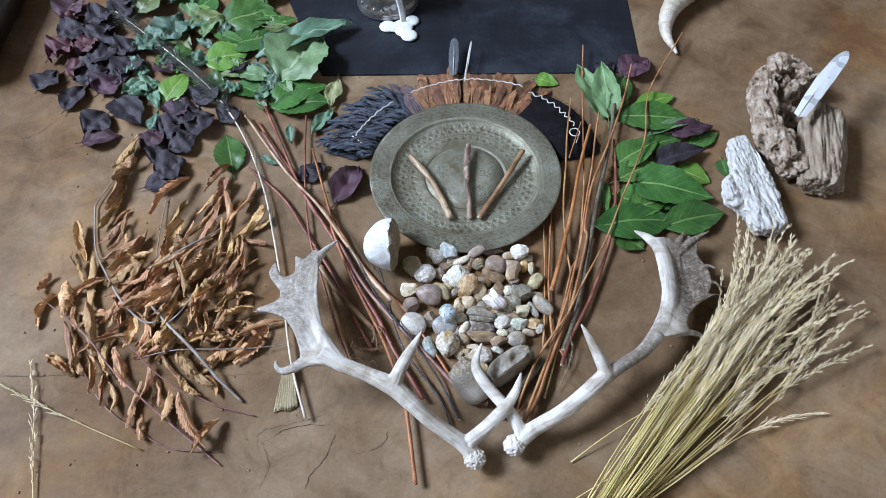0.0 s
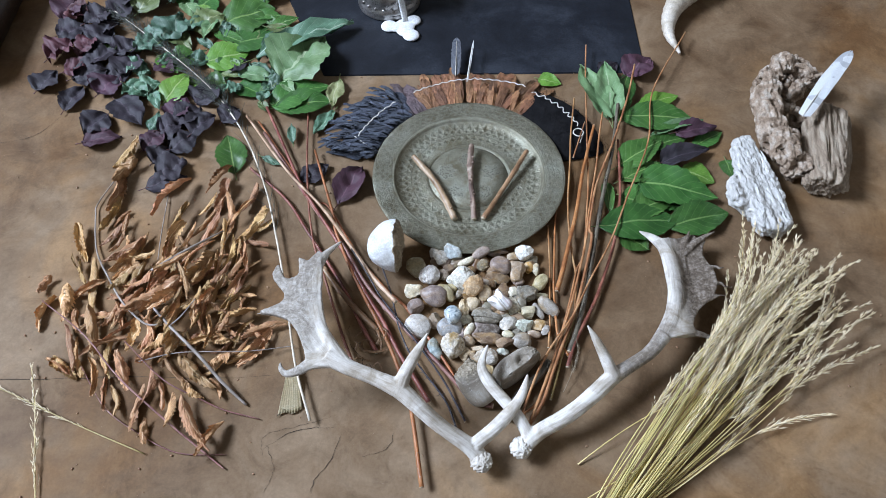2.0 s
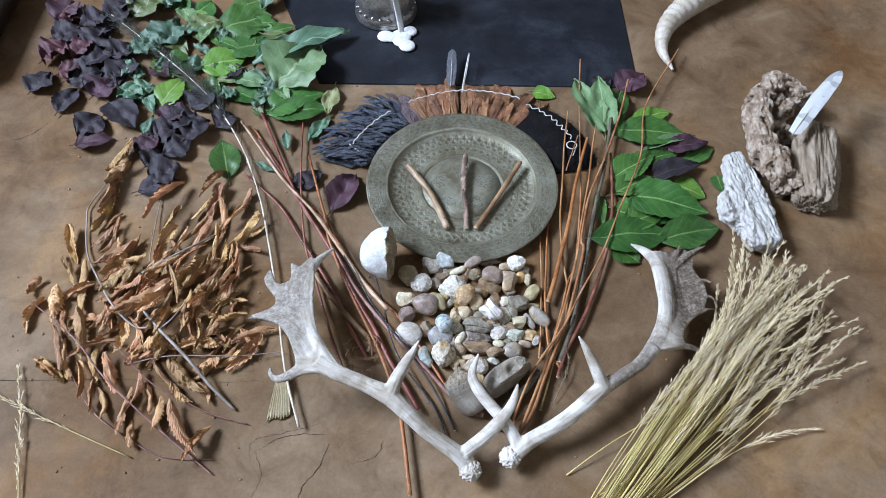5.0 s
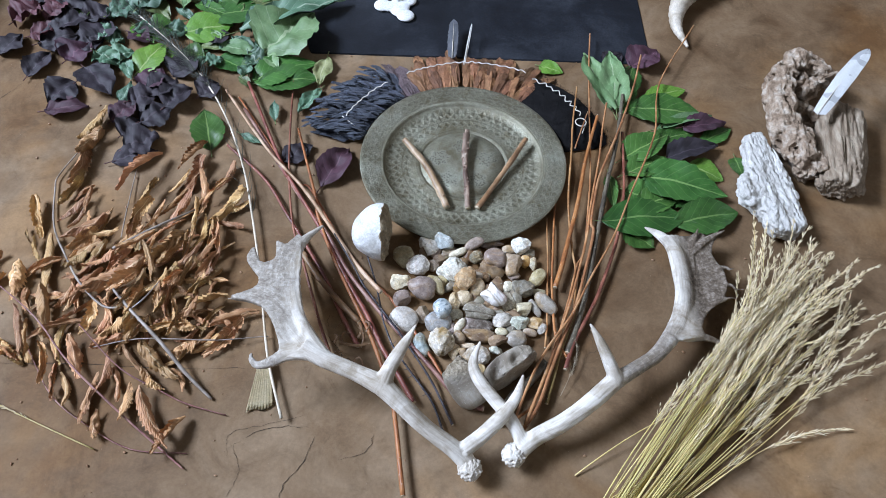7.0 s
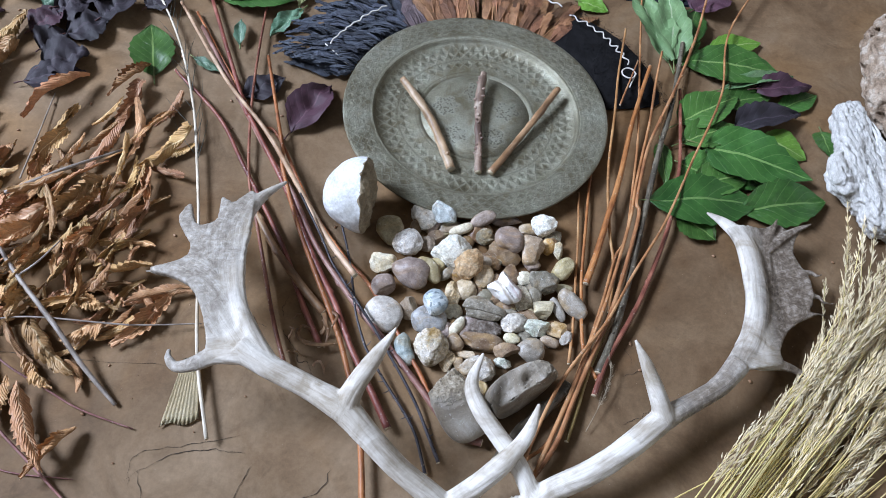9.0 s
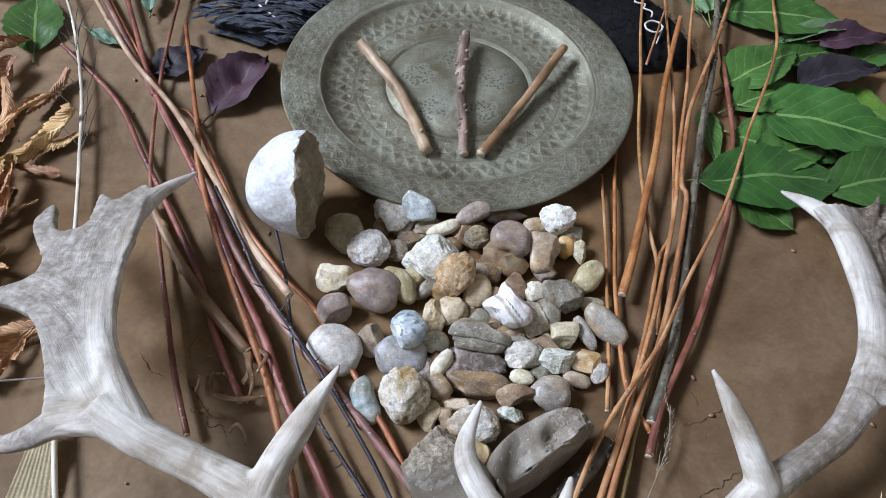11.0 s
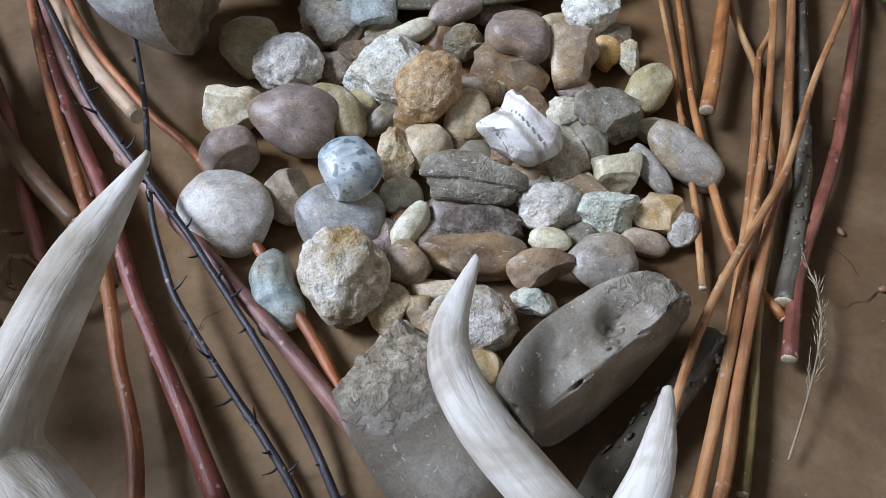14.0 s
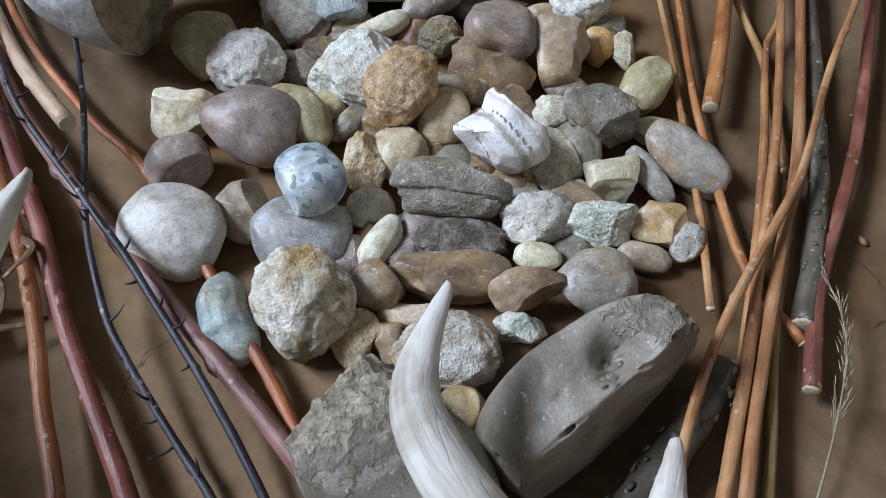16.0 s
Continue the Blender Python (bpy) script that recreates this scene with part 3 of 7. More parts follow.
# ---- stones ----
UPTILT = radians(20)


def stone(x, y, z, a, b, c, turn, shape, colour, outline=()):
    """One stone of the pile: half-axes a, b, c, turned in the plane that leans a little towards the south; outline: eight radii round it."""
    bm = bmesh.new()
    bmesh.ops.create_icosphere(bm, subdivisions=5 if max(a, b) > 0.012 and z > 0.0045 else 4, radius=1)
    rng = random.Random(int(x * 9000 + y * 70000))
    s = rng.random() * 50
    cuts = {"smooth": 1, "knob": 3, "rough": 7, "pitted": 1, "chip": 12, "block": 7, "ridge": 9, "layer": 2, "angular": 9, "peanut": 0}[shape]
    power = 3.2 if shape == "block" else 2.3
    planes = []
    for i in range(cuts):
        d = Vector((rng.gauss(0, 1), rng.gauss(0, 1), rng.gauss(0, 0.8))).normalized()
        planes.append((d, rng.uniform(0.62, 0.9)))
    for v in bm.verts:
        p = v.co.copy()
        k = (abs(p.x) ** power + abs(p.y) ** power + abs(p.z) ** power) ** (-1 / power)
        p *= k
        for d, o in planes:
            over = p.dot(d) - o
            if over > 0:
                p -= d * over
        n = p.normalized()
        p += n * 0.16 * noise.noise(p * 0.9 + Vector((s, 0, 0))) + n * (0.05 if shape == "smooth" else 0.07) * noise.noise(p * 2.2 + Vector((0, s, 0)))
        if shape in ("rough", "knob", "pitted", "angular"):
            p += n * 0.07 * noise.noise(p * 4.0 + Vector((0, 0, s))) + n * 0.045 * noise.noise(p * 9 + Vector((s, 0, s)))
        if shape == "knob":
            p += n * 0.10 * (0.4 - abs(noise.noise(p * 2.6 + Vector((s, s, 0)))))
        if shape == "pitted":
            p -= n * 0.10 * max(0, noise.noise(p * 6 + Vector((s, 0, 0))) - 0.15)
        if shape == "ridge":
            step = 1.5 * (p.x * 0.78 + p.y * 0.62) + 0.12 * noise.noise(p * 2.5)
            p.z += 0.12 * (step - math.floor(step)) * (p.z > -0.2)
        if shape == "layer":
            seam = p.y + 0.30 + 0.12 * p.x + 0.06 * noise.noise(p * 3)
            p *= 1 - 0.13 * math.exp(-(seam / 0.06) ** 2)
            if seam < 0:
                p += n * 0.05 * noise.noise(p * 11) - n * 0.05
        if outline:
            u = (math.atan2(p.y, p.x) / (2 * math.pi) * 8) % 8
            i = int(u) % 8
            f = u - int(u)
            f = f * f * (3 - 2 * f)
            w = outline[i] * (1 - f) + outline[(i + 1) % 8] * f
            p.x, p.y = p.x * w, p.y * w
        if shape == "peanut":
            p.x *= 1 - 0.15 * math.exp(-((p.y - 0.1) / 0.35) ** 2)
            p.x += 0.22 * p.y * p.y
        v.co = p
    # fit into the half-axes
    for axis, half in enumerate((a, b, c)):
        lo, hi = min(v.co[axis] for v in bm.verts), max(v.co[axis] for v in bm.verts)
        for v in bm.verts:
            v.co[axis] = (v.co[axis] - (lo + hi) / 2) * 2 * half / (hi - lo)
    m = Matrix.Translation((x, y, z)) @ Matrix.Rotation(UPTILT, 4, "X") @ Matrix.Rotation(radians(turn), 4, "Z")
    low = min((m @ v.co).z for v in bm.verts)
    if low < 0.0005:
        m = Matrix.Translation((0, 0, 0.0005 - low)) @ m
    words = {"cream": "cream", "chalk": "greenish white", "banded": "pink-banded white", "pale": "pale grey", "paleblue": "bluish white", "palegreen": "greenish white", "mauve": "smooth mauve-brown", "olive": "olive-brown", "tan": "tan", "white": "chalky white",
             "ochre": "orange-brown", "brown": "dark brown", "taupe": "grey-brown", "greydark": "dark grey", "grey": "smooth grey", "bluegrey": "blue-grey", "lightgrey": "flat light grey", "blue": "slender bluish",
             "ivory": "ivory-coloured", "mica": "glittering dark speckled", "mica2": "gritty buff", "speckblue": "blue-spotted white"}[colour]
    form = {"smooth": "pebble", "knob": "knobbly stone", "rough": "rough stone", "pitted": "pitted stone", "chip": "chipped flint piece", "block": "blocky pebble", "ridge": "ridged stone", "layer": "layered stone", "angular": "angular stone", "peanut": "waisted pebble"}[shape]
    broken = shape not in ("smooth", "peanut", "block")
    ob = part("stone", bm, M.get(colour + "_rough" if broken else colour, M[colour]), at=m)
    if shape in ("chip", "ridge", "angular", "block", "layer", "rough"):
        ob.data.set_sharp_from_angle(angle=radians(26))
    return tagged(ob, f"{words} {form} in a heap on the floor", "stone", "stones in the heap")


stone(-0.028, 0.852, 0.012, 0.0193, 0.0213, 0.0105, 0, 'smooth', 'olive')
stone(-0.002, 0.833, 0.017, 0.0209, 0.0187, 0.0138, 0, 'knob', 'white')
stone(0.018, 0.877, 0.012, 0.0210, 0.0169, 0.0105, 0, 'rough', 'pale', (0.95, 0.75, 0.9, 1.2, 1, 0.95, 0.95, 1.15))
stone(0.042, 0.880, 0.022, 0.0197, 0.0136, 0.0086, -32, 'chip', 'paleblue')
stone(0.097, 0.880, 0.020, 0.0195, 0.0099, 0.0073, 30, 'smooth', 'mauve')
stone(0.128, 0.890, 0.008, 0.0248, 0.0099, 0.0073, 4, 'block', 'mauve')
stone(0.134, 0.849, 0.025, 0.0205, 0.0172, 0.0128, -15, 'smooth', 'mauve', (1.05, 0.95, 1, 0.95, 0.95, 0.95, 0.95, 1.1))
stone(0.058, 0.864, 0.010, 0.0211, 0.0065, 0.0052, 8, 'smooth', 'taupe')
stone(0.068, 0.862, 0.016, 0.0175, 0.0071, 0.0052, 25, 'smooth', 'cream')
stone(0.102, 0.855, 0.014, 0.0134, 0.0124, 0.0092, 0, 'rough', 'greydark')
stone(0.058, 0.823, 0.018, 0.0286, 0.0232, 0.0160, 10, 'rough', 'chalk', (1, 1.05, 1, 0.85, 1, 1.05, 0.95, 0.95))
stone(0.080, 0.801, 0.029, 0.0193, 0.0211, 0.0143, 0, 'pitted', 'ochre', (1, 1.1, 0.98, 0.85, 1, 0.97, 1, 0.85))
stone(0.129, 0.831, 0.012, 0.0238, 0.0160, 0.0105, -12, 'block', 'brown', (1, 0.9, 0.85, 1.05, 1.05, 1, 0.9, 1))
stone(0.166, 0.840, 0.015, 0.0177, 0.0220, 0.0131, 0, 'block', 'taupe', (1, 0.85, 0.95, 1, 0.95, 1, 1, 0.95))
stone(0.165, 0.878, 0.009, 0.0164, 0.0084, 0.0062, 0, 'smooth', 'taupe')
stone(0.182, 0.881, 0.016, 0.0183, 0.0163, 0.0120, 0, 'rough', 'chalk', (0.95, 1.05, 1, 1, 0.95, 0.85, 1.05, 0.95))
stone(0.190, 0.852, 0.008, 0.0091, 0.0122, 0.0068, 0, 'smooth', 'ochre')
stone(0.203, 0.847, 0.008, 0.0071, 0.0138, 0.0052, 0, 'rough', 'ivory')
stone(0.209, 0.817, 0.010, 0.0186, 0.0125, 0.0093, 52, 'smooth', 'olive')
stone(0.180, 0.791, 0.018, 0.0207, 0.0149, 0.0110, -38, 'angular', 'greydark')
stone(0.128, 0.770, 0.029, 0.0230, 0.0210, 0.0155, 0, 'ridge', 'banded', (1, 0.95, 1.08, 0.8, 1.02, 0.82, 0.92, 1.03))
stone(0.153, 0.767, 0.012, 0.0149, 0.0172, 0.0089, 15, 'chip', 'ivory', (1, 0.95, 1, 0.85, 1, 1.05, 1, 0.9))
stone(0.156, 0.795, 0.014, 0.0105, 0.0108, 0.0066, 0, 'chip', 'cream')
stone(0.170, 0.771, 0.008, 0.0100, 0.0139, 0.0074, -12, 'smooth', 'greydark')
stone(0.102, 0.791, 0.015, 0.0125, 0.0171, 0.0093, -12, 'smooth', 'tan')
stone(0.104, 0.817, 0.008, 0.0116, 0.0096, 0.0071, 0, 'smooth', 'taupe')
stone(0.031, 0.795, 0.016, 0.0214, 0.0116, 0.0086, -50, 'smooth', 'olive', (1, 0.95, 1.1, 1, 1, 0.95, 0.85, 0.95))
stone(0.054, 0.794, 0.010, 0.0136, 0.0068, 0.0052, 46, 'smooth', 'greydark')
stone(0.005, 0.787, 0.016, 0.0254, 0.0205, 0.0152, -12, 'smooth', 'mauve', (1.0, 1.1, 1, 0.82, 0.98, 0.85, 0.92, 1.1))
stone(-0.031, 0.800, 0.010, 0.0193, 0.0137, 0.0101, 3, 'block', 'cream', (1, 0.9, 0.85, 1, 1, 1, 1, 0.8))
stone(0.024, 0.838, 0.010, 0.0109, 0.0115, 0.0068, 0, 'chip', 'taupe')
stone(-0.028, 0.767, 0.011, 0.0160, 0.0145, 0.0105, 25, 'smooth', 'mauve')
stone(0.041, 0.739, 0.031, 0.0163, 0.0171, 0.0121, 0, 'smooth', 'speckblue')
stone(0.063, 0.762, 0.014, 0.0111, 0.0173, 0.0082, -6, 'knob', 'tan', (1, 0.95, 0.9, 0.92, 0.95, 1, 1.1, 1.05))
stone(0.080, 0.771, 0.012, 0.0146, 0.0143, 0.0105, 0, 'smooth', 'tan')
stone(0.066, 0.739, 0.009, 0.0117, 0.0103, 0.0076, 0, 'smooth', 'cream')
stone(0.070, 0.715, 0.011, 0.0172, 0.0074, 0.0055, 58, 'smooth', 'cream')
stone(0.104, 0.742, 0.020, 0.0286, 0.0151, 0.0112, -4, 'layer', 'greydark', (1.05, 0.9, 1, 1, 1.1, 0.97, 0.95, 0.95))
stone(0.134, 0.755, 0.007, 0.0088, 0.0080, 0.0059, 0, 'smooth', 'brown')
stone(0.106, 0.720, 0.010, 0.0230, 0.0114, 0.0084, -3, 'pitted', 'mica')
stone(0.144, 0.729, 0.013, 0.0182, 0.0126, 0.0093, 10, 'pitted', 'pale')
stone(0.173, 0.725, 0.013, 0.0178, 0.0122, 0.0091, 10, 'angular', 'palegreen', (1.1, 0.9, 1, 0.9, 1.05, 1, 0.9, 0.9))
stone(0.181, 0.753, 0.010, 0.0132, 0.0126, 0.0093, 0, 'block', 'ivory')
stone(0.220, 0.764, 0.011, 0.0243, 0.0134, 0.0099, -46, 'smooth', 'grey')
stone(0.201, 0.756, 0.009, 0.0174, 0.0068, 0.0052, -58, 'smooth', 'grey')
stone(0.209, 0.788, 0.006, 0.0137, 0.0075, 0.0055, 0, 'smooth', 'olive')
stone(0.165, 0.746, 0.006, 0.0055, 0.0090, 0.0052, 0, 'smooth', 'ivory')
stone(0.199, 0.727, 0.009, 0.0127, 0.0104, 0.0077, -10, 'block', 'tan', (1, 1, 0.9, 0.95, 1, 1, 0.9, 0.85))
stone(0.211, 0.717, 0.008, 0.0081, 0.0106, 0.0060, -12, 'knob', 'pale')
stone(0.190, 0.710, 0.006, 0.0127, 0.0069, 0.0052, -15, 'smooth', 'taupe')
stone(0.141, 0.707, 0.013, 0.0111, 0.0070, 0.0052, -4, 'smooth', 'ivory')
stone(0.165, 0.693, 0.011, 0.0180, 0.0159, 0.0105, 10, 'smooth', 'grey')
stone(0.101, 0.699, 0.009, 0.0295, 0.0118, 0.0087, -5, 'block', 'brown', (1, 0.95, 1, 0.95, 1.05, 1, 1, 0.95))
stone(0.135, 0.689, 0.016, 0.0174, 0.0096, 0.0071, 7, 'block', 'brown', (1.1, 1, 0.9, 0.85, 1.1, 1, 0.9, 0.85))
stone(0.131, 0.675, 0.007, 0.0111, 0.0080, 0.0059, 8, 'angular', 'palegreen')
stone(0.040, 0.682, 0.017, 0.0224, 0.0250, 0.0160, 0, 'pitted', 'mica2', (1.02, 0.86, 0.9, 1.02, 0.97, 0.8, 1.02, 0.9))
stone(0.035, 0.723, 0.012, 0.0235, 0.0194, 0.0105, -12, 'smooth', 'bluegrey')
stone(0.005, 0.737, 0.011, 0.0158, 0.0156, 0.0105, 0, 'block', 'taupe')
stone(-0.023, 0.724, 0.012, 0.0251, 0.0232, 0.0105, 0, 'smooth', 'lightgrey', (1, 0.95, 1, 1, 1, 0.95, 1.02, 1))
stone(0.007, 0.679, 0.010, 0.0118, 0.0211, 0.0088, 18, 'peanut', 'blue')
stone(0.061, 0.671, 0.007, 0.0092, 0.0133, 0.0058, -28, 'chip', 'tan')
stone(0.075, 0.668, 0.006, 0.0069, 0.0095, 0.0052, 0, 'block', 'brown')
stone(0.083, 0.682, 0.007, 0.0131, 0.0060, 0.0052, 3, 'block', 'tan')
stone(0.070, 0.695, 0.009, 0.0125, 0.0122, 0.0091, 0, 'smooth', 'taupe')
stone(0.100, 0.662, 0.012, 0.0232, 0.0172, 0.0105, -8, 'pitted', 'mica2')
stone(0.105, 0.633, 0.008, 0.0103, 0.0139, 0.0076, 0, 'smooth', 'tan')


def boulder_material(name, crust):
    """Grey beach stone with white flecks; crust = (direction, start): a sandy broken end."""
    k = Nodes(name)
    v = k.coords()
    broad, mid, fine, pit = k.noise(v, 26, 6, 0.6, 0.7), k.noise(v, 150, 5, 0.7, 0.4), k.noise(v, 800, 3), k.noise(v, 330, 3, 0.6, 0.4)
    smooth_ = k.ramp(broad, [(0.36, (0.22, 0.186, 0.142)), (0.5, (0.33, 0.295, 0.243)), (0.64, (0.44, 0.415, 0.37))])
    smooth_ = k.mix(k.math("MULTIPLY", k.math("GREATER_THAN", pit, 0.665), 0.6), smooth_, (0.66, 0.65, 0.62))
    sandy = k.ramp(mid, [(0.33, (0.12, 0.09, 0.055)), (0.48, (0.27, 0.225, 0.16)), (0.66, (0.47, 0.42, 0.335))])
    grains = k.math("GREATER_THAN", pit, 0.62)
    sandy = k.mix(k.math("MULTIPLY", grains, 0.6), sandy, (0.07, 0.05, 0.035))
    (dx, dy), start = crust
    tc, xyz = k.node("ShaderNodeTexCoord"), k.node("ShaderNodeSeparateXYZ")
    k.link(tc.outputs["Object"], xyz.inputs[0])
    along = k.math("ADD", k.math("MULTIPLY", xyz.outputs[0], dx), k.math("MULTIPLY", xyz.outputs[1], dy))
    edge = k.math("ADD", along, k.math("MULTIPLY", k.math("SUBTRACT", mid, 0.5), 0.05))
    edge = k.math("ADD", edge, k.math("MULTIPLY", k.math("SUBTRACT", broad, 0.5), 0.03))
    mask = k.ramp(k.math("MULTIPLY_ADD", k.math("SUBTRACT", edge, start), 40.0, 0.5), [(0.15, (0, 0, 0)), (0.85, (1, 1, 1))])
    colour = k.mix(mask, smooth_, sandy)
    colour = k.mix(0.6, colour, k.ramp(fine, [(0.3, (0.72,) * 3), (0.7, (1.25,) * 3)]), "MULTIPLY")
    height = k.math("ADD", k.math("MULTIPLY", fine, 0.15), k.math("MULTIPLY", k.math("MULTIPLY", k.math("ADD", mid, pit), mask), 1.0))
    return k.done(colour, k.math("MULTIPLY_ADD", mask, 0.4, 0.42), height, 0.9, 0.0024)


def boulder(name, x, y, z, a, b, c, turn, label, seed, dent, material):
    bm = bmesh.new()
    bmesh.ops.create_icosphere(bm, subdivisions=6, radius=1)
    for v in bm.verts:
        p = v.co.copy()
        p *= (abs(p.x) ** 2.5 + abs(p.y) ** 2.5 + abs(p.z) ** 2.5) ** (-1 / 2.5)
        if dent == "broken":
            for d, o in ((Vector((-0.25, 0.96, 0.10)), 0.78), (Vector((0.85, 0.52, 0.2)), 0.74), (Vector((-0.1, 0.65, 0.75)), 0.72)):
                over = p.dot(d.normalized()) - o
                if over > 0:
                    p -= d.normalized() * over * 0.92
            crust = min(1, max(0, 1.2 * (p.y + 0.15 + 0.2 * p.x)))
            n = p.normalized()
            p += n * crust * (0.08 * noise.noise(p * 3.5) + 0.045 * noise.noise(p * 8) + 0.018 * noise.noise(p * 19) + 0.008 * noise.noise(p * 41))
        else:
            for d, o in ((Vector((0.05, -0.93, 0.36)), 0.42), (Vector((-0.05, 0.25, 0.97)), 0.66)):
                over = p.dot(d.normalized()) - o - 0.05 * noise.noise(p * 2.2)
                if over > 0:
                    p -= d.normalized() * over * 0.85
            hollow = math.exp(-(((p.x - 0.28) / 0.20) ** 2 + ((p.y - 0.15) / 0.36) ** 2)) * (p.z > 0)
            p.z -= 0.50 * hollow
            n = p.normalized()
            p += n * hollow * (0.10 * noise.noise(p * 9) + 0.05 * noise.noise(p * 22))
            end = max(0, p.x - 0.35)
            p += n * end * (0.05 * noise.noise(p * 5) + 0.03 * noise.noise(p * 17))
            p -= n * 0.5 * max(0, noise.noise(p * 6.5 + Vector((seed, 0, 0))) - 0.50)
            p.y *= 1 - 0.10 * p.x
        p += p.normalized() * (0.06 * noise.noise(p * 1.1 + Vector((seed, 0, 0))) + 0.010 * noise.noise(p * 12))
        v.co = p
    for axis, half in enumerate((a, b, c)):
        lo, hi = min(v.co[axis] for v in bm.verts), max(v.co[axis] for v in bm.verts)
        for v in bm.verts:
            v.co[axis] = (v.co[axis] - (lo + hi) / 2) * 2 * half / (hi - lo)
    m = Matrix.Translation((x, y, z)) @ Matrix.Rotation(radians(14), 4, "X") @ Matrix.Rotation(radians(turn), 4, "Z")
    low = min((m @ v.co).z for v in bm.verts)
    m = Matrix.Translation((0, 0, 0.0006 - low)) @ m
    return tagged(part(name, bm, material, at=m), label, "stone")


boulder("large_stone", 0.080, 0.609, 0.018, 0.0315, 0.0435, 0.022, 30, "large grey stone with a broken sandy end", 3.0, "broken", boulder_material("stone_sandy_end", ((0.45, 0.9), 0.004)))
boulder("large_stone", 0.1505, 0.6375, 0.02, 0.0470, 0.0225, 0.024, 36, "long grey beach stone with a worn hollow", 8.0, "hollow", boulder_material("stone_worn_hollow", ((0.95, 0.25), 0.030)))

# lesser pebbles that fill the heap from below
rng = random.Random(5)
for i in range(52):
    u, w = rng.uniform(-1, 1), rng.uniform(-1, 1)
    px, py = 0.10 + 0.100 * u * (1 - 0.30 * (w < 0)), 0.790 + 0.085 * w
    size = rng.uniform(0.008, 0.013)
    stone(px, py, 0.004, size * rng.uniform(1.0, 1.4), size, size * 0.55, rng.uniform(0, 180), rng.choice(("smooth", "block", "chip")), rng.choice(("olive", "mauve", "brown", "greydark", "brown")))


# ---- sticks ----
STICK_WORDS = {"palebark": "thick pale barkless stick", "tan": "slim orange-tan stick", "orange": "orange-brown willow stick", "red": "reddish brown stick", "brown": "thick brown stick", "mauve": "mauve-brown stick", "black": "thin black thorny twig",
               "olive": "olive-brown stick", "lichen": "dark stick crusted with grey lichen", "quill": "long pale feather quill", "greyt": "bare grey twig"}


def stick(kind, r, z, points):
    bm = bmesh.new()
    bm.loops.layers.uv.new("uv")
    rng = random.Random(int(abs(points[0][0]) * 5000 + r * 1e6))
    n = len(points)
    path = [(p[0], p[1], max(r, p[2] if len(p) > 2 else z) + 0.002 * rng.random(), 0.86 * r * (0.78 + 0.36 * i / max(1, n - 1)) * rng.uniform(0.95, 1.06)) for i, p in enumerate(points)]
    sweep(bm, path, 10, 8, 1.0, 0.10 if kind != "lichen" else 0.3, True, 0, 1)
    line = spline(path, 8)
    thorns = []
    for i in range(3, len(line) - 3):
        c, a = Vector(line[i][:3]), rng.uniform(0, 6.28)
        way = Vector(line[i + 1][:3] - line[i - 1][:3]).normalized()
        out = (way.cross(Vector((0, 0, 1))) * math.cos(a) + Vector((0, 0, abs(math.sin(a))))).normalized()
        if kind == "black" and rng.random() < 0.20:
            tip = c + out * rng.uniform(0.004, 0.012) + way * rng.uniform(-0.004, 0.004)
            thorns.append([(*c, r * 0.42), (*(c * 0.5 + tip * 0.5 + way * 0.001), r * 0.30), (*tip, r * 0.1)])
        elif kind == "lichen":
            for n in range(5):
                a = rng.uniform(0, 3.14)
                out = (way.cross(Vector((0, 0, 1))) * math.cos(a) + Vector((0, 0, math.sin(a)))).normalized()
                if rng.random() < 0.45:
                    flake = Matrix.Translation(c + out * r * 0.92 + way * rng.uniform(-0.008, 0.008)) @ out.to_track_quat("Z", "Y").to_matrix().to_4x4() @ Matrix.Diagonal((rng.uniform(0.8, 1.8), rng.uniform(0.7, 1.4), 0.35, 1))
                    bmesh.ops.create_icosphere(bm, subdivisions=1, radius=rng.uniform(0.0008, 0.0018), matrix=flake)
        elif rng.random() < 0.10:
            sweep(bm, [(*(c - way * r * 2.2), r * 0.5), (*(c + out * r * 0.42), r * 0.72), (*(c + way * r * 1.4), r * 0.45)], 6, 3)
    at = moved_to(bm, line[len(line) // 2][:3])
    label = STICK_WORDS[kind] + " lying on the floor"
    ob = tagged(part("twig" if kind in ("black", "greyt") else "stick", bm, BARK[kind], at=at), label, "stick", "bundled sticks")
    for pts in thorns:
        b = bmesh.new()
        sweep(b, pts, 5, 3)
        part("thorn", b, BARK[kind], ob).matrix_parent_inverse = at.inverted()
    for end, nxt in ((0, 1), (-1, -2)):
        b = bmesh.new()
        c = Vector(line[end][:3])
        d = (c - Vector(line[nxt][:3])).normalized()
        rr = line[end][3]
        sweep(b, [(*(c - d * 0.0004), rr * 0.96), (*(c + d * 0.0006), rr * 0.93), (*(c + d * 0.0011), rr * 0.55)], 9, 2, 1.0, 0.3)
        part("cut_end", b, M["cut"], ob, "pale cut end").matrix_parent_inverse = at.inverted()
    return ob


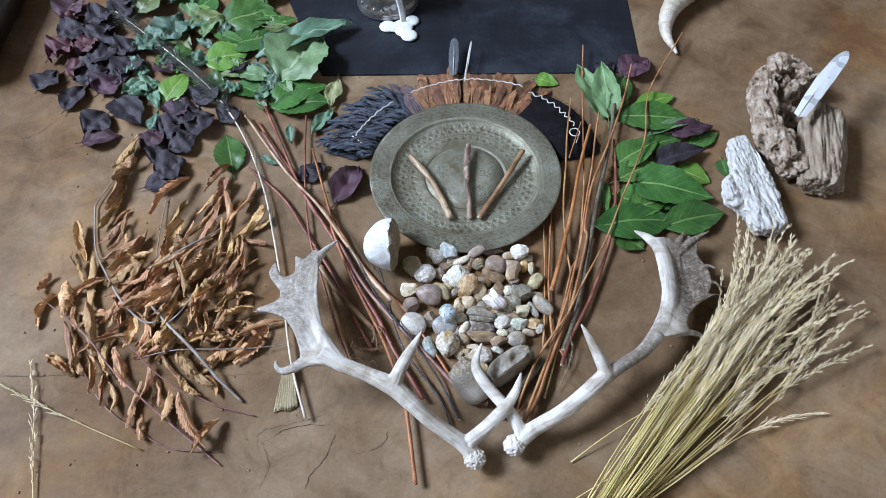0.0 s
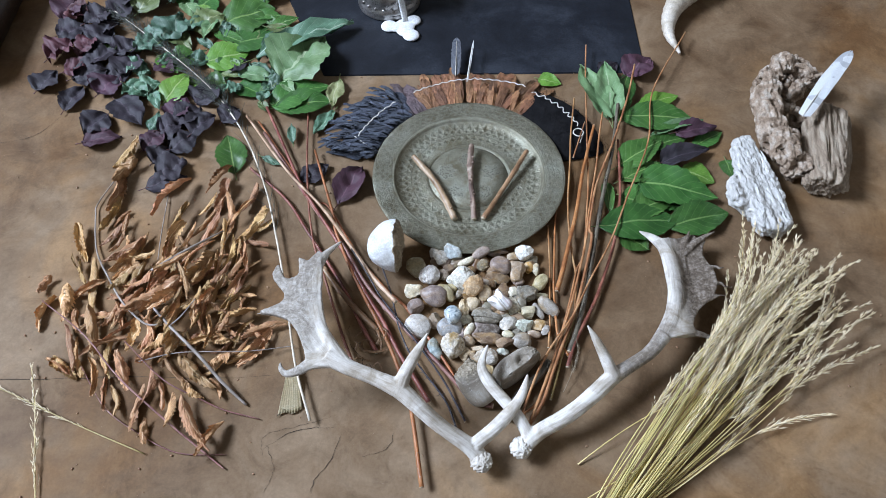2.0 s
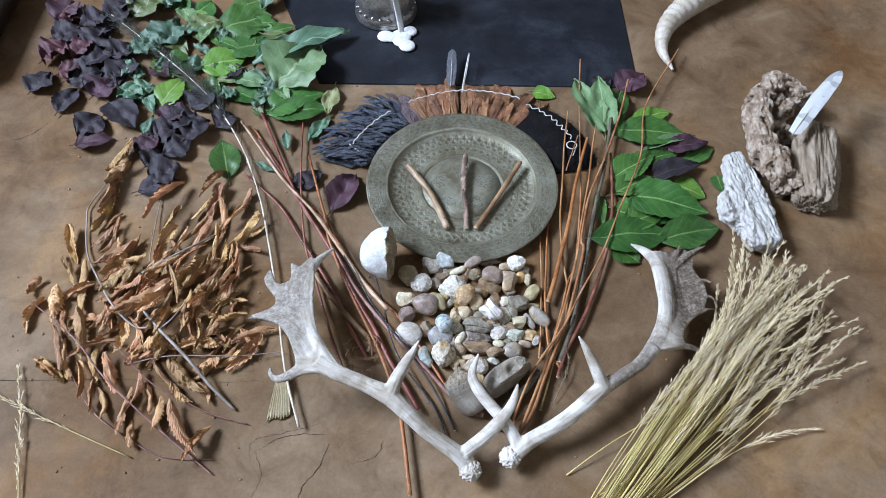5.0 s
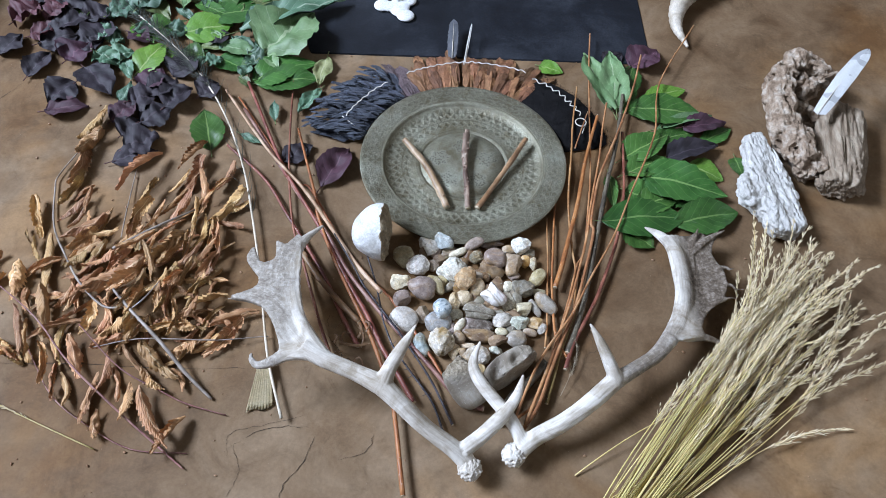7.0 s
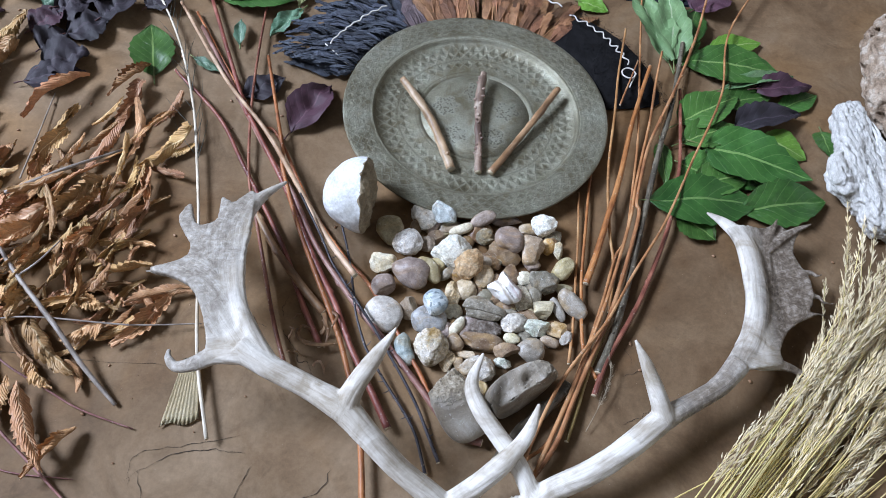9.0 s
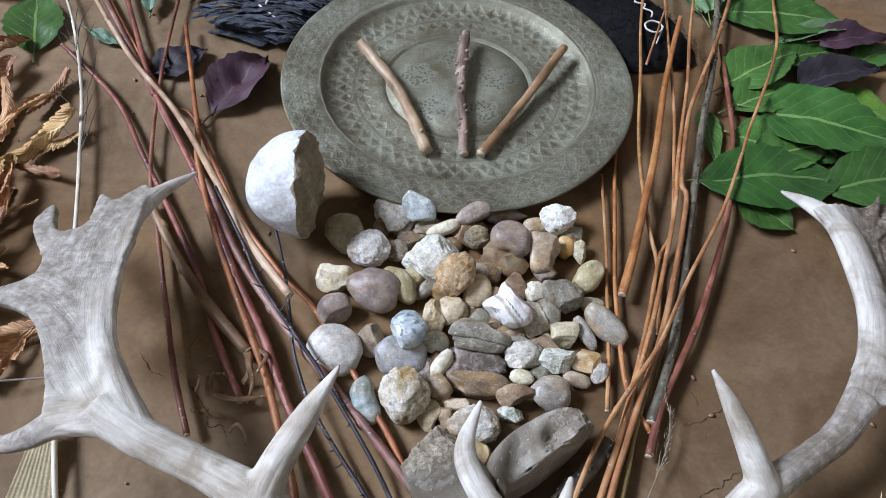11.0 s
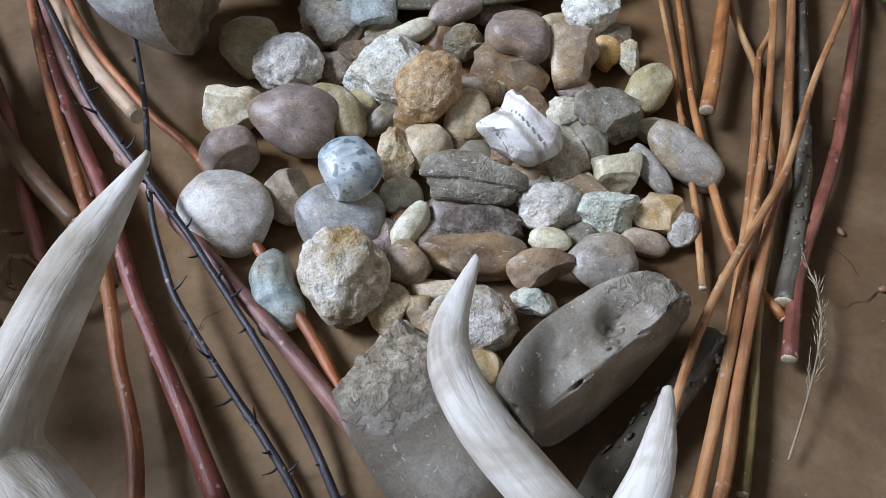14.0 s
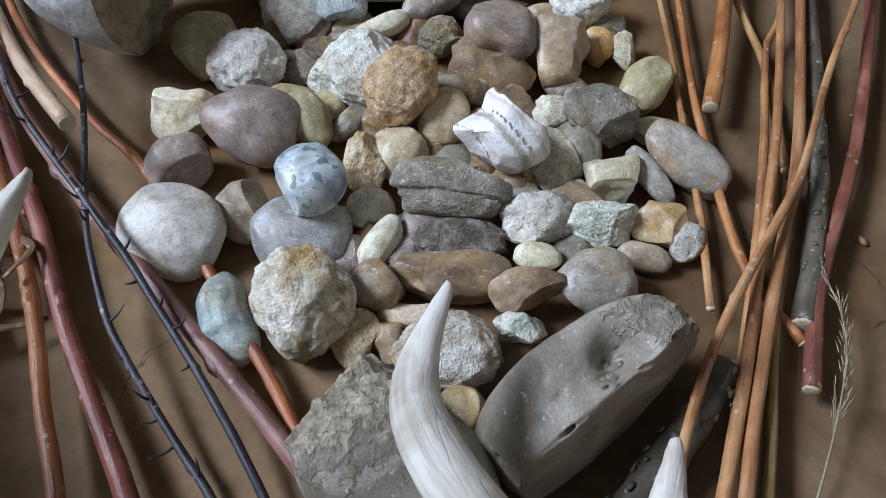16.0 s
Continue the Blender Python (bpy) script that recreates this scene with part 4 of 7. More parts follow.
stick('palebark', 0.0040, .012, [(-0.411, 1.255, 0.012), (-0.303, 1.094, 0.016), (-0.223, 0.996, 0.022), (-0.156, 0.892, 0.032), (-0.105, 0.810, 0.042), (-0.062, 0.754, 0.051)])
stick('red', 0.0029, .010, [(-0.281, 1.354), (-0.262, 1.100), (-0.237, 0.935), (-0.207, 0.843), (-0.179, 0.761), (-0.155, 0.693), (-0.133, 0.642)])
stick('red', 0.0038, .008, [(-0.384, 1.108), (-0.299, 1.024), (-0.244, 0.937), (-0.186, 0.845), (-0.157, 0.794), (-0.127, 0.730), (-0.096, 0.674)])
stick('brown', 0.0058, .009, [(-0.224, 0.881), (-0.199, 0.841), (-0.173, 0.804), (-0.134, 0.757), (-0.098, 0.720)])
stick('orange', 0.0038, .014, [(-0.250, 1.152), (-0.197, 0.977), (-0.189, 0.938), (-0.152, 0.845), (-0.110, 0.759), (-0.078, 0.695), (-0.057, 0.641), (-0.035, 0.578), (-0.013, 0.431)])
stick('red', 0.0045, .011, [(-0.370, 1.283), (-0.269, 1.054), (-0.250, 1.021), (-0.180, 0.906), (-0.123, 0.797), (-0.086, 0.733), (-0.057, 0.673), (-0.025, 0.618), (-0.002, 0.577)])
stick('orange', 0.0029, .007, [(-0.384, 1.243), (-0.249, 1.034), (-0.209, 1.002), (-0.139, 0.878), (-0.082, 0.804), (-0.043, 0.763), (0.021, 0.664), (0.044, 0.624)])
stick('mauve', 0.0048, .010, [(-0.366, 1.206), (-0.226, 0.981), (-0.170, 0.901), (-0.125, 0.820), (-0.071, 0.748), (-0.027, 0.698), (0.027, 0.636), (0.060, 0.596), (0.079, 0.577), (0.108, 0.570)])
stick('black', 0.0020, .012, [(-0.105, 0.885, 0.026), (-0.097, 0.859, 0.026), (-0.076, 0.796, 0.026), (-0.064, 0.748, 0.024), (-0.057, 0.718, 0.020), (-0.042, 0.680, 0.015), (-0.030, 0.661, 0.012), (-0.018, 0.644, 0.010), (-0.003, 0.624, 0.008), (0.011, 0.606, 0.006), (0.030, 0.576, 0.004), (0.046, 0.530, 0.004)])
stick('black', 0.0021, .016, [(-0.150, 0.872, 0.050), (-0.112, 0.808, 0.046), (-0.097, 0.780, 0.042), (-0.083, 0.761, 0.037), (-0.062, 0.736, 0.030), (-0.051, 0.722, 0.027), (-0.036, 0.704, 0.023), (-0.023, 0.686, 0.020), (-0.005, 0.661, 0.016), (0.014, 0.633, 0.012), (0.031, 0.605, 0.008), (0.046, 0.575, 0.005), (0.060, 0.545, 0.004)])
stick('tan', 0.0022, .006, [(0.235, 0.951), (0.230, 0.848), (0.227, 0.814), (0.221, 0.738), (0.214, 0.682)])
stick('orange', 0.0026, 0.007, [(0.259, 1.008, 0.007), (0.252, 0.976, 0.007), (0.243, 0.894, 0.007), (0.236, 0.829, 0.007), (0.233, 0.788), (0.233, 0.704), (0.248, 0.664)])
stick('orange', 0.0046, 0.012, [(0.354, 1.204, 0.026), (0.336, 1.146, 0.024), (0.314, 1.068, 0.022), (0.294, 0.981, 0.02), (0.272, 0.905, 0.018), (0.254, 0.843, 0.016), (0.238, 0.796, 0.014)])
stick('tan', 0.0025, 0.005, [(0.319, 1.284, 0.028), (0.302, 1.184, 0.024), (0.292, 1.101, 0.021), (0.28, 1.013, 0.017), (0.276, 0.953, 0.013), (0.276, 0.878, 0.01), (0.279, 0.834, 0.006), (0.27, 0.761, 0.005)])
stick('tan', 0.0028, 0.012, [(0.378, 1.244, 0.024), (0.361, 1.169, 0.022), (0.346, 1.091, 0.021), (0.331, 1.029, 0.019), (0.316, 0.965, 0.018), (0.304, 0.905, 0.016), (0.273, 0.8, 0.016), (0.254, 0.744, 0.016), (0.233, 0.69, 0.016), (0.215, 0.643, 0.016), (0.168, 0.533, 0.016)])
stick('tan', 0.0016, 0.020, [(0.335, 1.214, 0.026), (0.316, 1.16, 0.025), (0.3, 1.114, 0.024)])
stick('tan', 0.0032, 0.016, [(0.468, 1.386, 0.03), (0.442, 1.298, 0.029), (0.415, 1.222, 0.027), (0.39, 1.158, 0.026), (0.363, 1.096, 0.024), (0.339, 1.038, 0.023), (0.325, 0.984, 0.021), (0.314, 0.933, 0.02), (0.316, 0.91, 0.018), (0.284, 0.799, 0.017), (0.264, 0.742, 0.016), (0.252, 0.715, 0.016), (0.218, 0.635, 0.016), (0.195, 0.576, 0.016), (0.16, 0.522, 0.016)])
stick('lichen', 0.0050, 0.008, [(0.416, 1.272, 0.02), (0.402, 1.204, 0.018), (0.381, 1.117, 0.017), (0.36, 1.047, 0.015), (0.345, 0.992, 0.014), (0.329, 0.93, 0.012), (0.301, 0.823, 0.01), (0.28, 0.749, 0.01), (0.263, 0.703, 0.01), (0.25, 0.672, 0.01)])
stick('tan', 0.0024, .024, [(0.608, 1.503), (0.500, 1.311), (0.465, 1.159), (0.402, 1.016), (0.351, 0.901), (0.301, 0.813), (0.271, 0.755), (0.257, 0.731), (0.212, 0.668), (0.184, 0.617), (0.148, 0.530)])
stick('red', 0.0038, .010, [(0.405, 1.175), (0.391, 1.037), (0.377, 0.970), (0.358, 0.897), (0.319, 0.799), (0.296, 0.752), (0.262, 0.690), (0.244, 0.642)])
stick('olive', 0.0029, .008, [(0.270, 0.749), (0.262, 0.730), (0.238, 0.670), (0.221, 0.618), (0.209, 0.582)])
stick('tan', 0.0024, 0.012, [(0.366, 1.463, 0.022), (0.355, 1.372, 0.02), (0.344, 1.26, 0.019), (0.335, 1.158, 0.017), (0.326, 1.053, 0.015), (0.313, 0.968, 0.014), (0.298, 0.879, 0.012), (0.281, 0.843, 0.01), (0.258, 0.765, 0.01), (0.227, 0.675, 0.01), (0.19, 0.584, 0.01), (0.159, 0.554, 0.01)])
QUILL_STEM = stick('quill', 0.0024, .012, [(-0.790, 1.615), (-0.624, 1.462), (-0.495, 1.328), (-0.408, 1.197), (-0.345, 1.054), (-0.306, 0.924), (-0.273, 0.793), (-0.241, 0.652), (-0.205, 0.546)])
stick('lichen', 0.0095, 0.011, [(0.212, 0.652), (0.196, 0.632), (0.170, 0.604), (0.148, 0.580), (0.128, 0.548)])


# ---- antlers ----
def palm_fill(bm, outline, height, thick, step=0.0018):
    """Fills a plan outline with overlapping blocks at height(x, y), to be melted into one plate."""
    ring = [(q[0], q[1]) for q in spline(list(outline) + [outline[0]], 4)[:-1]]
    xs, ys = [p[0] for p in ring], [p[1] for p in ring]
    for i in range(int((max(xs) - min(xs)) / step) + 1):
        for j in range(int((max(ys) - min(ys)) / step) + 1):
            x, y, inside = min(xs) + i * step, min(ys) + j * step, False
            for (x0, y0), (x1, y1) in zip(ring, ring[1:] + ring[:1]):
                if (y0 > y) != (y1 > y) and x < x0 + (y - y0) / (y1 - y0) * (x1 - x0):
                    inside = not inside
            if inside:
                z, h = height(x, y), step * 0.75
                c = [bm.verts.new((x + a * h, y + b * h, z + e * thick / 2)) for e in (-1, 1) for b in (-1, 1) for a in (-1, 1)]
                for f in ((0, 2, 3, 1), (4, 5, 7, 6), (0, 1, 5, 4), (2, 6, 7, 3), (0, 4, 6, 2), (1, 3, 7, 5)):
                    bm.faces.new([c[n] for n in f])


def antler(limbs, palm, height, thick, burr, label, bone):
    """Limbs swept and melted with the palm; grooves follow the limb that is nearest to each spot."""
    bm = bmesh.new()
    marks = []
    for pts, flat in limbs:
        sweep(bm, pts, 14, 6, flat)
        line, run = spline(pts, 12), 0.0
        for i, q in enumerate(line):
            run += float(np.linalg.norm(q[:3] - line[max(i - 1, 0)][:3]))
            way = Vector(line[min(i + 1, len(line) - 1)][:3] - line[max(i - 1, 0)][:3]).normalized()
            marks.append((Vector(q[:3]), way, run, q[3]))
    palm_fill(bm, palm, height, thick)
    bm = fused(bm, 0.0018, 11)
    tree = kdtree.KDTree(len(marks))
    for i, (p, way, run, slim) in enumerate(marks):
        tree.insert(p, i)
    tree.balance()
    bm.normal_update()
    grain = bm.verts.layers.float_vector.new("grain")
    moves = []
    for v in bm.verts:
        p, way, run, slim = marks[tree.find(v.co)[1]]
        side = way.cross(Vector((0, 0, 1))).normalized()
        off = v.co - p
        g = Vector((run * 0.10 + off.dot(way) * 0.10, off.dot(side), off.dot(side.cross(way))))
        v[grain] = g
        n = noise.noise(g * 210)
        worn = min(1.0, max(0.0, (slim - 0.006) / 0.006))
        moves.append(v.normal * (worn * (0.0004 * n - 0.0005 * max(0.0, 0.16 - abs(noise.noise(g * 105 + Vector((5, 0, 0))))) / 0.16) + 0.0009 * noise.noise(v.co * 26)))
    for v, m in zip(bm.verts, moves):
        v.co += m
    at = moved_to(bm, burr)
    ob = tagged(part("antler", bm, bone, at=at), label, "antler", "pair of antlers")
    b = bmesh.new()
    bmesh.ops.create_icosphere(b, subdivisions=5, radius=0.0175)
    grain = b.verts.layers.float_vector.new("grain")
    for v in b.verts:
        v.co *= 1 + 0.16 * noise.noise(v.co * 170) + 0.14 * noise.noise(v.co * 380) + 0.06 * noise.noise(v.co * 900)
        v.co.z *= 0.8
        v[grain] = v.co
    part("burr", b, bone, ob, "knobbly rough antler base")
    return ob


def west_height(x, y):
    return float(np.interp(y, (0.60, 0.70, 0.79, 0.835, 0.89), (0.105, 0.099, 0.080, 0.066, 0.046))) - 0.12 * max(0, -0.225 - x)


def east_height(x, y):
    return float(np.interp(x, (0.42, 0.45, 0.485, 0.52, 0.56), (0.058, 0.054, 0.040, 0.038, 0.042)))


antler([
    ([(0.082, 0.476, 0.030, 0.0150), (0.056, 0.494, 0.048, 0.0135), (0.017, 0.515, 0.070, 0.0130), (-0.017, 0.539, 0.090, 0.0140), (-0.047, 0.563, 0.101, 0.0155), (-0.082, 0.581, 0.104, 0.0135), (-0.128, 0.600, 0.106, 0.0135), (-0.169, 0.621, 0.106, 0.0150)], 0.85),
    ([(0.074, 0.491, 0.044, 0.0125), (0.109, 0.517, 0.054, 0.0120), (0.136, 0.543, 0.064, 0.0105), (0.154, 0.568, 0.071, 0.0080), (0.165, 0.600, 0.076, 0.0025)], 0.9),
    ([(-0.049, 0.562, 0.101, 0.0135), (-0.038, 0.586, 0.115, 0.0115), (-0.020, 0.611, 0.136, 0.0090), (0.000, 0.641, 0.152, 0.0024)], 0.9),
    ([(-0.136, 0.605, 0.105, 0.0130), (-0.163, 0.641, 0.103, 0.0120), (-0.186, 0.683, 0.099, 0.0110), (-0.203, 0.744, 0.085, 0.0115), (-0.209, 0.802, 0.070, 0.0100), (-0.198, 0.854, 0.056, 0.0075), (-0.171, 0.892, 0.046, 0.0025)], 0.9),
    ([(-0.160, 0.616, 0.105, 0.0150), (-0.193, 0.613, 0.100, 0.0120), (-0.217, 0.603, 0.092, 0.0090), (-0.238, 0.601, 0.084, 0.0070), (-0.250, 0.613, 0.080, 0.0050), (-0.251, 0.624, 0.080, 0.0025)], 0.75),
    ([(-0.170, 0.625, 0.105, 0.0100), (-0.222, 0.690, 0.097, 0.0085), (-0.262, 0.716, 0.088, 0.0065), (-0.304, 0.717, 0.080, 0.0020)], 0.7),
], ((-0.203, 0.612), (-0.209, 0.637), (-0.221, 0.666), (-0.239, 0.692), (-0.265, 0.706), (-0.296, 0.715), (-0.273, 0.727), (-0.258, 0.738), (-0.259, 0.757), (-0.274, 0.779), (-0.287, 0.803), (-0.281, 0.829), (-0.265, 0.794), (-0.250, 0.789), (-0.238, 0.802), (-0.244, 0.844),
    (-0.226, 0.833), (-0.208, 0.861), (-0.195, 0.798), (-0.190, 0.742), (-0.178, 0.693), (-0.157, 0.642), (-0.141, 0.609), (-0.172, 0.602)),
    west_height, 0.0100, (0.084, 0.468, 0.030), "weathered grey-white fallow deer antler with a broad palm", M["bone_west"])

antler([
    ([(0.158, 0.498, 0.030, 0.0150), (0.184, 0.515, 0.040, 0.0138), (0.227, 0.536, 0.050, 0.0140), (0.270, 0.567, 0.056, 0.0140), (0.307, 0.599, 0.058, 0.0145), (0.343, 0.622, 0.057, 0.0120), (0.381, 0.648, 0.056, 0.0125), (0.410, 0.680, 0.056, 0.0145)], 0.9),
    ([(0.163, 0.510, 0.036, 0.0120), (0.143, 0.541, 0.050, 0.0110), (0.119, 0.567, 0.060, 0.0105), (0.097, 0.593, 0.068, 0.0095), (0.088, 0.619, 0.073, 0.0080), (0.100, 0.655, 0.076, 0.0022)], 0.95),
    ([(0.312, 0.602, 0.060, 0.0130), (0.299, 0.622, 0.078, 0.0105), (0.284, 0.647, 0.096, 0.0075), (0.267, 0.672, 0.112, 0.0020)], 1.0),
    ([(0.405, 0.674, 0.056, 0.0140), (0.431, 0.716, 0.055, 0.0150), (0.446, 0.763, 0.055, 0.0155), (0.449, 0.812, 0.055, 0.0155), (0.446, 0.860, 0.052, 0.0145), (0.428, 0.892, 0.046, 0.0095), (0.405, 0.914, 0.040, 0.0025)], 0.55),
    ([(0.420, 0.700, 0.052, 0.0140), (0.452, 0.745, 0.046, 0.0120), (0.470, 0.800, 0.044, 0.0090), (0.478, 0.860, 0.045, 0.0080), (0.500, 0.908, 0.050, 0.0025)], 0.45),
    ([(0.470, 0.850, 0.044, 0.0080), (0.515, 0.888, 0.045, 0.0060), (0.548, 0.905, 0.048, 0.0018)], 0.6),
    ([(0.465, 0.800, 0.041, 0.0060), (0.530, 0.831, 0.038, 0.0045), (0.545, 0.828, 0.038, 0.0025), (0.561, 0.837, 0.036, 0.0010)], 0.6),
    ([(0.460, 0.760, 0.041, 0.0060), (0.533, 0.796, 0.037, 0.0045), (0.547, 0.789, 0.036, 0.0025), (0.564, 0.790, 0.034, 0.0010)], 0.6),
    ([(0.455, 0.735, 0.041, 0.0060), (0.515, 0.763, 0.037, 0.0045), (0.535, 0.771, 0.036, 0.0028), (0.560, 0.769, 0.030, 0.0010)], 0.6),
    ([(0.425, 0.690, 0.052, 0.0120), (0.445, 0.688, 0.048, 0.0100), (0.471, 0.690, 0.042, 0.0075), (0.495, 0.686, 0.036, 0.0050), (0.520, 0.674, 0.028, 0.0020)], 0.7),
], ((0.420, 0.877), (0.447, 0.886), (0.478, 0.892), (0.502, 0.905), (0.515, 0.897), (0.532, 0.899), (0.524, 0.880), (0.519, 0.858), (0.527, 0.832), (0.534, 0.812), (0.530, 0.787), (0.514, 0.762), (0.487, 0.738), (0.468, 0.707), (0.470, 0.690), (0.437, 0.678), (0.412, 0.676), (0.424, 0.716), (0.438, 0.765), (0.440, 0.814), (0.436, 0.854)),
    east_height, 0.0062, (0.150, 0.490, 0.030), "weathered fallow deer antler with a thin brown palm", M["bone_east"])

# ---- wood and flint ----
bm = bmesh.new()
sweep(bm, [(0.770, 1.065, 0.030, 0.028), (0.736, 1.105, 0.046, 0.030), (0.722, 1.180, 0.056, 0.031), (0.724, 1.255, 0.062, 0.030), (0.762, 1.318, 0.066, 0.029), (0.812, 1.335, 0.064, 0.026), (0.850, 1.298, 0.056, 0.022)], 16, 6)
sweep(bm, [(0.765, 1.075, 0.012, 0.022), (0.740, 1.180, 0.018, 0.034), (0.775, 1.270, 0.022, 0.034)], 14, 6, 0.7)
for x, y, z, r in ((0.792, 1.277, 0.050, 0.024), (0.800, 1.235, 0.006, 0.028), (0.838, 1.312, 0.045, 0.024), (0.775, 1.300, 0.045, 0.022), (0.760, 1.150, 0.045, 0.020)):
    bmesh.ops.create_icosphere(bm, subdivisions=3, radius=r, matrix=Matrix.Translation((x, y, z)))
bm = fused(bm, 0.0017, 2)
roughen(bm, [(16, 0.009, False), (38, 0.005, False)], 2.0)
pitted(bm, 34, 0.030, 1.0)
pitted(bm, 75, 0.012, 4.0)
roughen(bm, [(60, 0.0050, False), (130, 0.0028, False), (300, 0.0014, False)], 5.0, (1.8, 0.45, 1.2))
for v in bm.verts:
    v.co.z = max(v.co.z, 0.0006)
at = moved_to(bm, (0.76, 1.18, 0.0))
burl = tagged(part("driftwood", bm, M["driftwood"], at=at), "gnarled brown driftwood burl curled round a hollow", "driftwood")
bm = bmesh.new()
sweep(bm, [(0.800, 1.025, 0.034, 0.040), (0.818, 1.085, 0.036, 0.044), (0.840, 1.160, 0.038, 0.044), (0.862, 1.215, 0.036, 0.038)], 6, 6, 0.72)
bm = fused(bm, 0.0019, 1)
turn = Matrix.Rotation(radians(14), 4, "Z")
bmesh.ops.transform(bm, matrix=turn, verts=bm.verts)
roughen(bm, [(12, 0.007, False), (46, 0.005, True), (120, 0.0034, True), (260, 0.0016, True)], 9.0, (2.2, 0.10, 2.2))
bmesh.ops.transform(bm, matrix=turn.inverted(), verts=bm.verts)
for v in bm.verts:
    v.co.z = max(v.co.z, 0.0006)
block = part("split_block", bm, M["drygrain"], burl, "split weathered tan grain")
block.matrix_parent_inverse = burl.matrix_world.inverted()

bm = bmesh.new()
sheet(bm, ((0.642, 1.140), (0.675, 1.146), (0.682, 1.085), (0.699, 1.078), (0.703, 1.013), (0.704, 0.940), (0.678, 0.918), (0.650, 0.925), (0.634, 0.955), (0.603, 0.987), (0.607, 1.025), (0.632, 1.069)), lambda x, y: 0.030 - 0.12 * (x - 0.66), 0.032)
bm = fused(bm, 0.0019, 1)
turn = Matrix.Rotation(radians(-8), 4, "Z")
bmesh.ops.transform(bm, matrix=turn, verts=bm.verts)
roughen(bm, [(14, 0.006, False), (30, 0.003, False), (75, 0.0032, True)], 6.0, (2.4, 0.22, 2.0))
roughen(bm, [(34, 0.003, False), (70, 0.0022, True), (160, 0.0016, True)], 3.0, (1.2, 0.7, 1))
bmesh.ops.transform(bm, matrix=turn.inverted(), verts=bm.verts)
for v in bm.verts:
    v.co.z = max(v.co.z, 0.0006)
at = moved_to(bm, (0.68, 1.04, 0.0))
chunk = tagged(part("wood_chunk", bm, M["greywood"], at=at), "splintered chunk of bleached grey wood", "driftwood")
rng = random.Random(4)
for i in range(14):
    x, y = rng.uniform(-0.045, 0.012), rng.uniform(-0.09, 0.04)
    x += 0.25 * (y + 0.05) * (y < -0.05)
    ln, z = rng.uniform(0.03, 0.07), 0.046 - 0.12 * (x + 0.02)
    b = bmesh.new()
    sweep(b, [(x, y, z, 0.0014), (x + 0.002, y + ln * 0.5, z + 0.003, 0.0030), (x - 0.002, y + ln, z + rng.uniform(0.0, 0.005), 0.0006)], 5, 5, 0.6, 0.4)
    part("splinter", b, M["greywood"], chunk, "raised grey splinter")

# ---- dry grass ----
SHEAF = new("grass_sheaf")
SHEAF.location = (0.40, 0.50, 0)
tagged(SHEAF, "sheaf of dry straw-coloured grass with feathery seed heads", "grass")


def grass_stalk(base, tip, head, seed, parent, lift=0.012, dense=5, fat=1.0):
    """A bent stalk whose upper part bears slender pointed spikelets on short hair-thin branches."""
    rng = random.Random(seed)
    b, t = Vector(base), Vector(tip)
    way, length = (t - b).normalized(), (t - b).length
    side = way.cross(Vector((0, 0, 1))).normalized()
    up = Vector((0, 0, 1))
    bend, nod = rng.uniform(-0.020, 0.020), rng.uniform(-0.075, 0.060)
    bend, nod = bend * length / 0.5, nod * length / 0.5
    pts = []
    for i in range(7):
        s = i / 6
        p = b.lerp(t, s) + side * (bend * math.sin(math.pi * s) + nod * max(0, s - 0.6) ** 2 * 5) + up * (lift * math.sin(math.pi * s))
        p.z = max(p.z, 0.0015)
        pts.append((*p, 0.0013 * (0.3 + 0.7 * fat) * (1 - 0.70 * s)))
    bm = bmesh.new()
    sweep(bm, pts, 5, 3)
    line = spline(pts, 14)
    start = int(len(line) * (1 - head))

    def spikelet(c, out, ln):
        w = out.cross(Vector((rng.gauss(0, 0.5), rng.gauss(0, 0.5), 1))).normalized() * 0.00075 * fat
        c.z = max(c.z, 0.001)
        q = [bm.verts.new(p) for p in (c, c + out * ln * 0.4 + w, c + out * ln, c + out * ln * 0.4 - w)]
        ridge = bm.verts.new(c + out * ln * 0.4 + w.cross(out).normalized() * 0.0005)
        for m in range(4):
            bm.faces.new((q[m], q[(m + 1) % 4], ridge)).material_index = 1

    i = start
    while i < len(line):
        s = (i - start) / max(1, len(line) - start)
        c = Vector(line[i][:3])
        go = Vector(line[min(i + 1, len(line) - 1)][:3] - line[max(i - 1, 0)][:3]).normalized()
        for j in range(max(1, dense - 2)):
            a = rng.uniform(0, 6.28)
            away = side * math.cos(a) + up * 0.7 * math.sin(a)
            out = (go + away * rng.uniform(0.06, 0.30)).normalized()
            reach = rng.uniform(0.010, 0.032) * (1.1 - 0.75 * s) * (0.4 + 0.6 * fat)
            end = c + out * reach
            thin = out.cross(Vector((0, 0, 1))).normalized() * 0.00018
            bm.faces.new([bm.verts.new(p) for p in (c - thin, c + thin, end)]).material_index = 1
            for n in range(4):
                at = c.lerp(end, 0.25 + 0.75 * n / 3) + away * rng.uniform(-0.0012, 0.0012)
                spikelet(at, (out + away * rng.uniform(-0.2, 0.3) + side * rng.uniform(-0.15, 0.15)).normalized(), rng.uniform(0.008, 0.014) * (0.4 + 0.6 * fat))
        i += 2
    ob = part("stalk", bm, [M["straw"], M["seed"]])
    ob.parent = parent
    ob.matrix_parent_inverse = Matrix.Translation(-parent.location)
    return ob


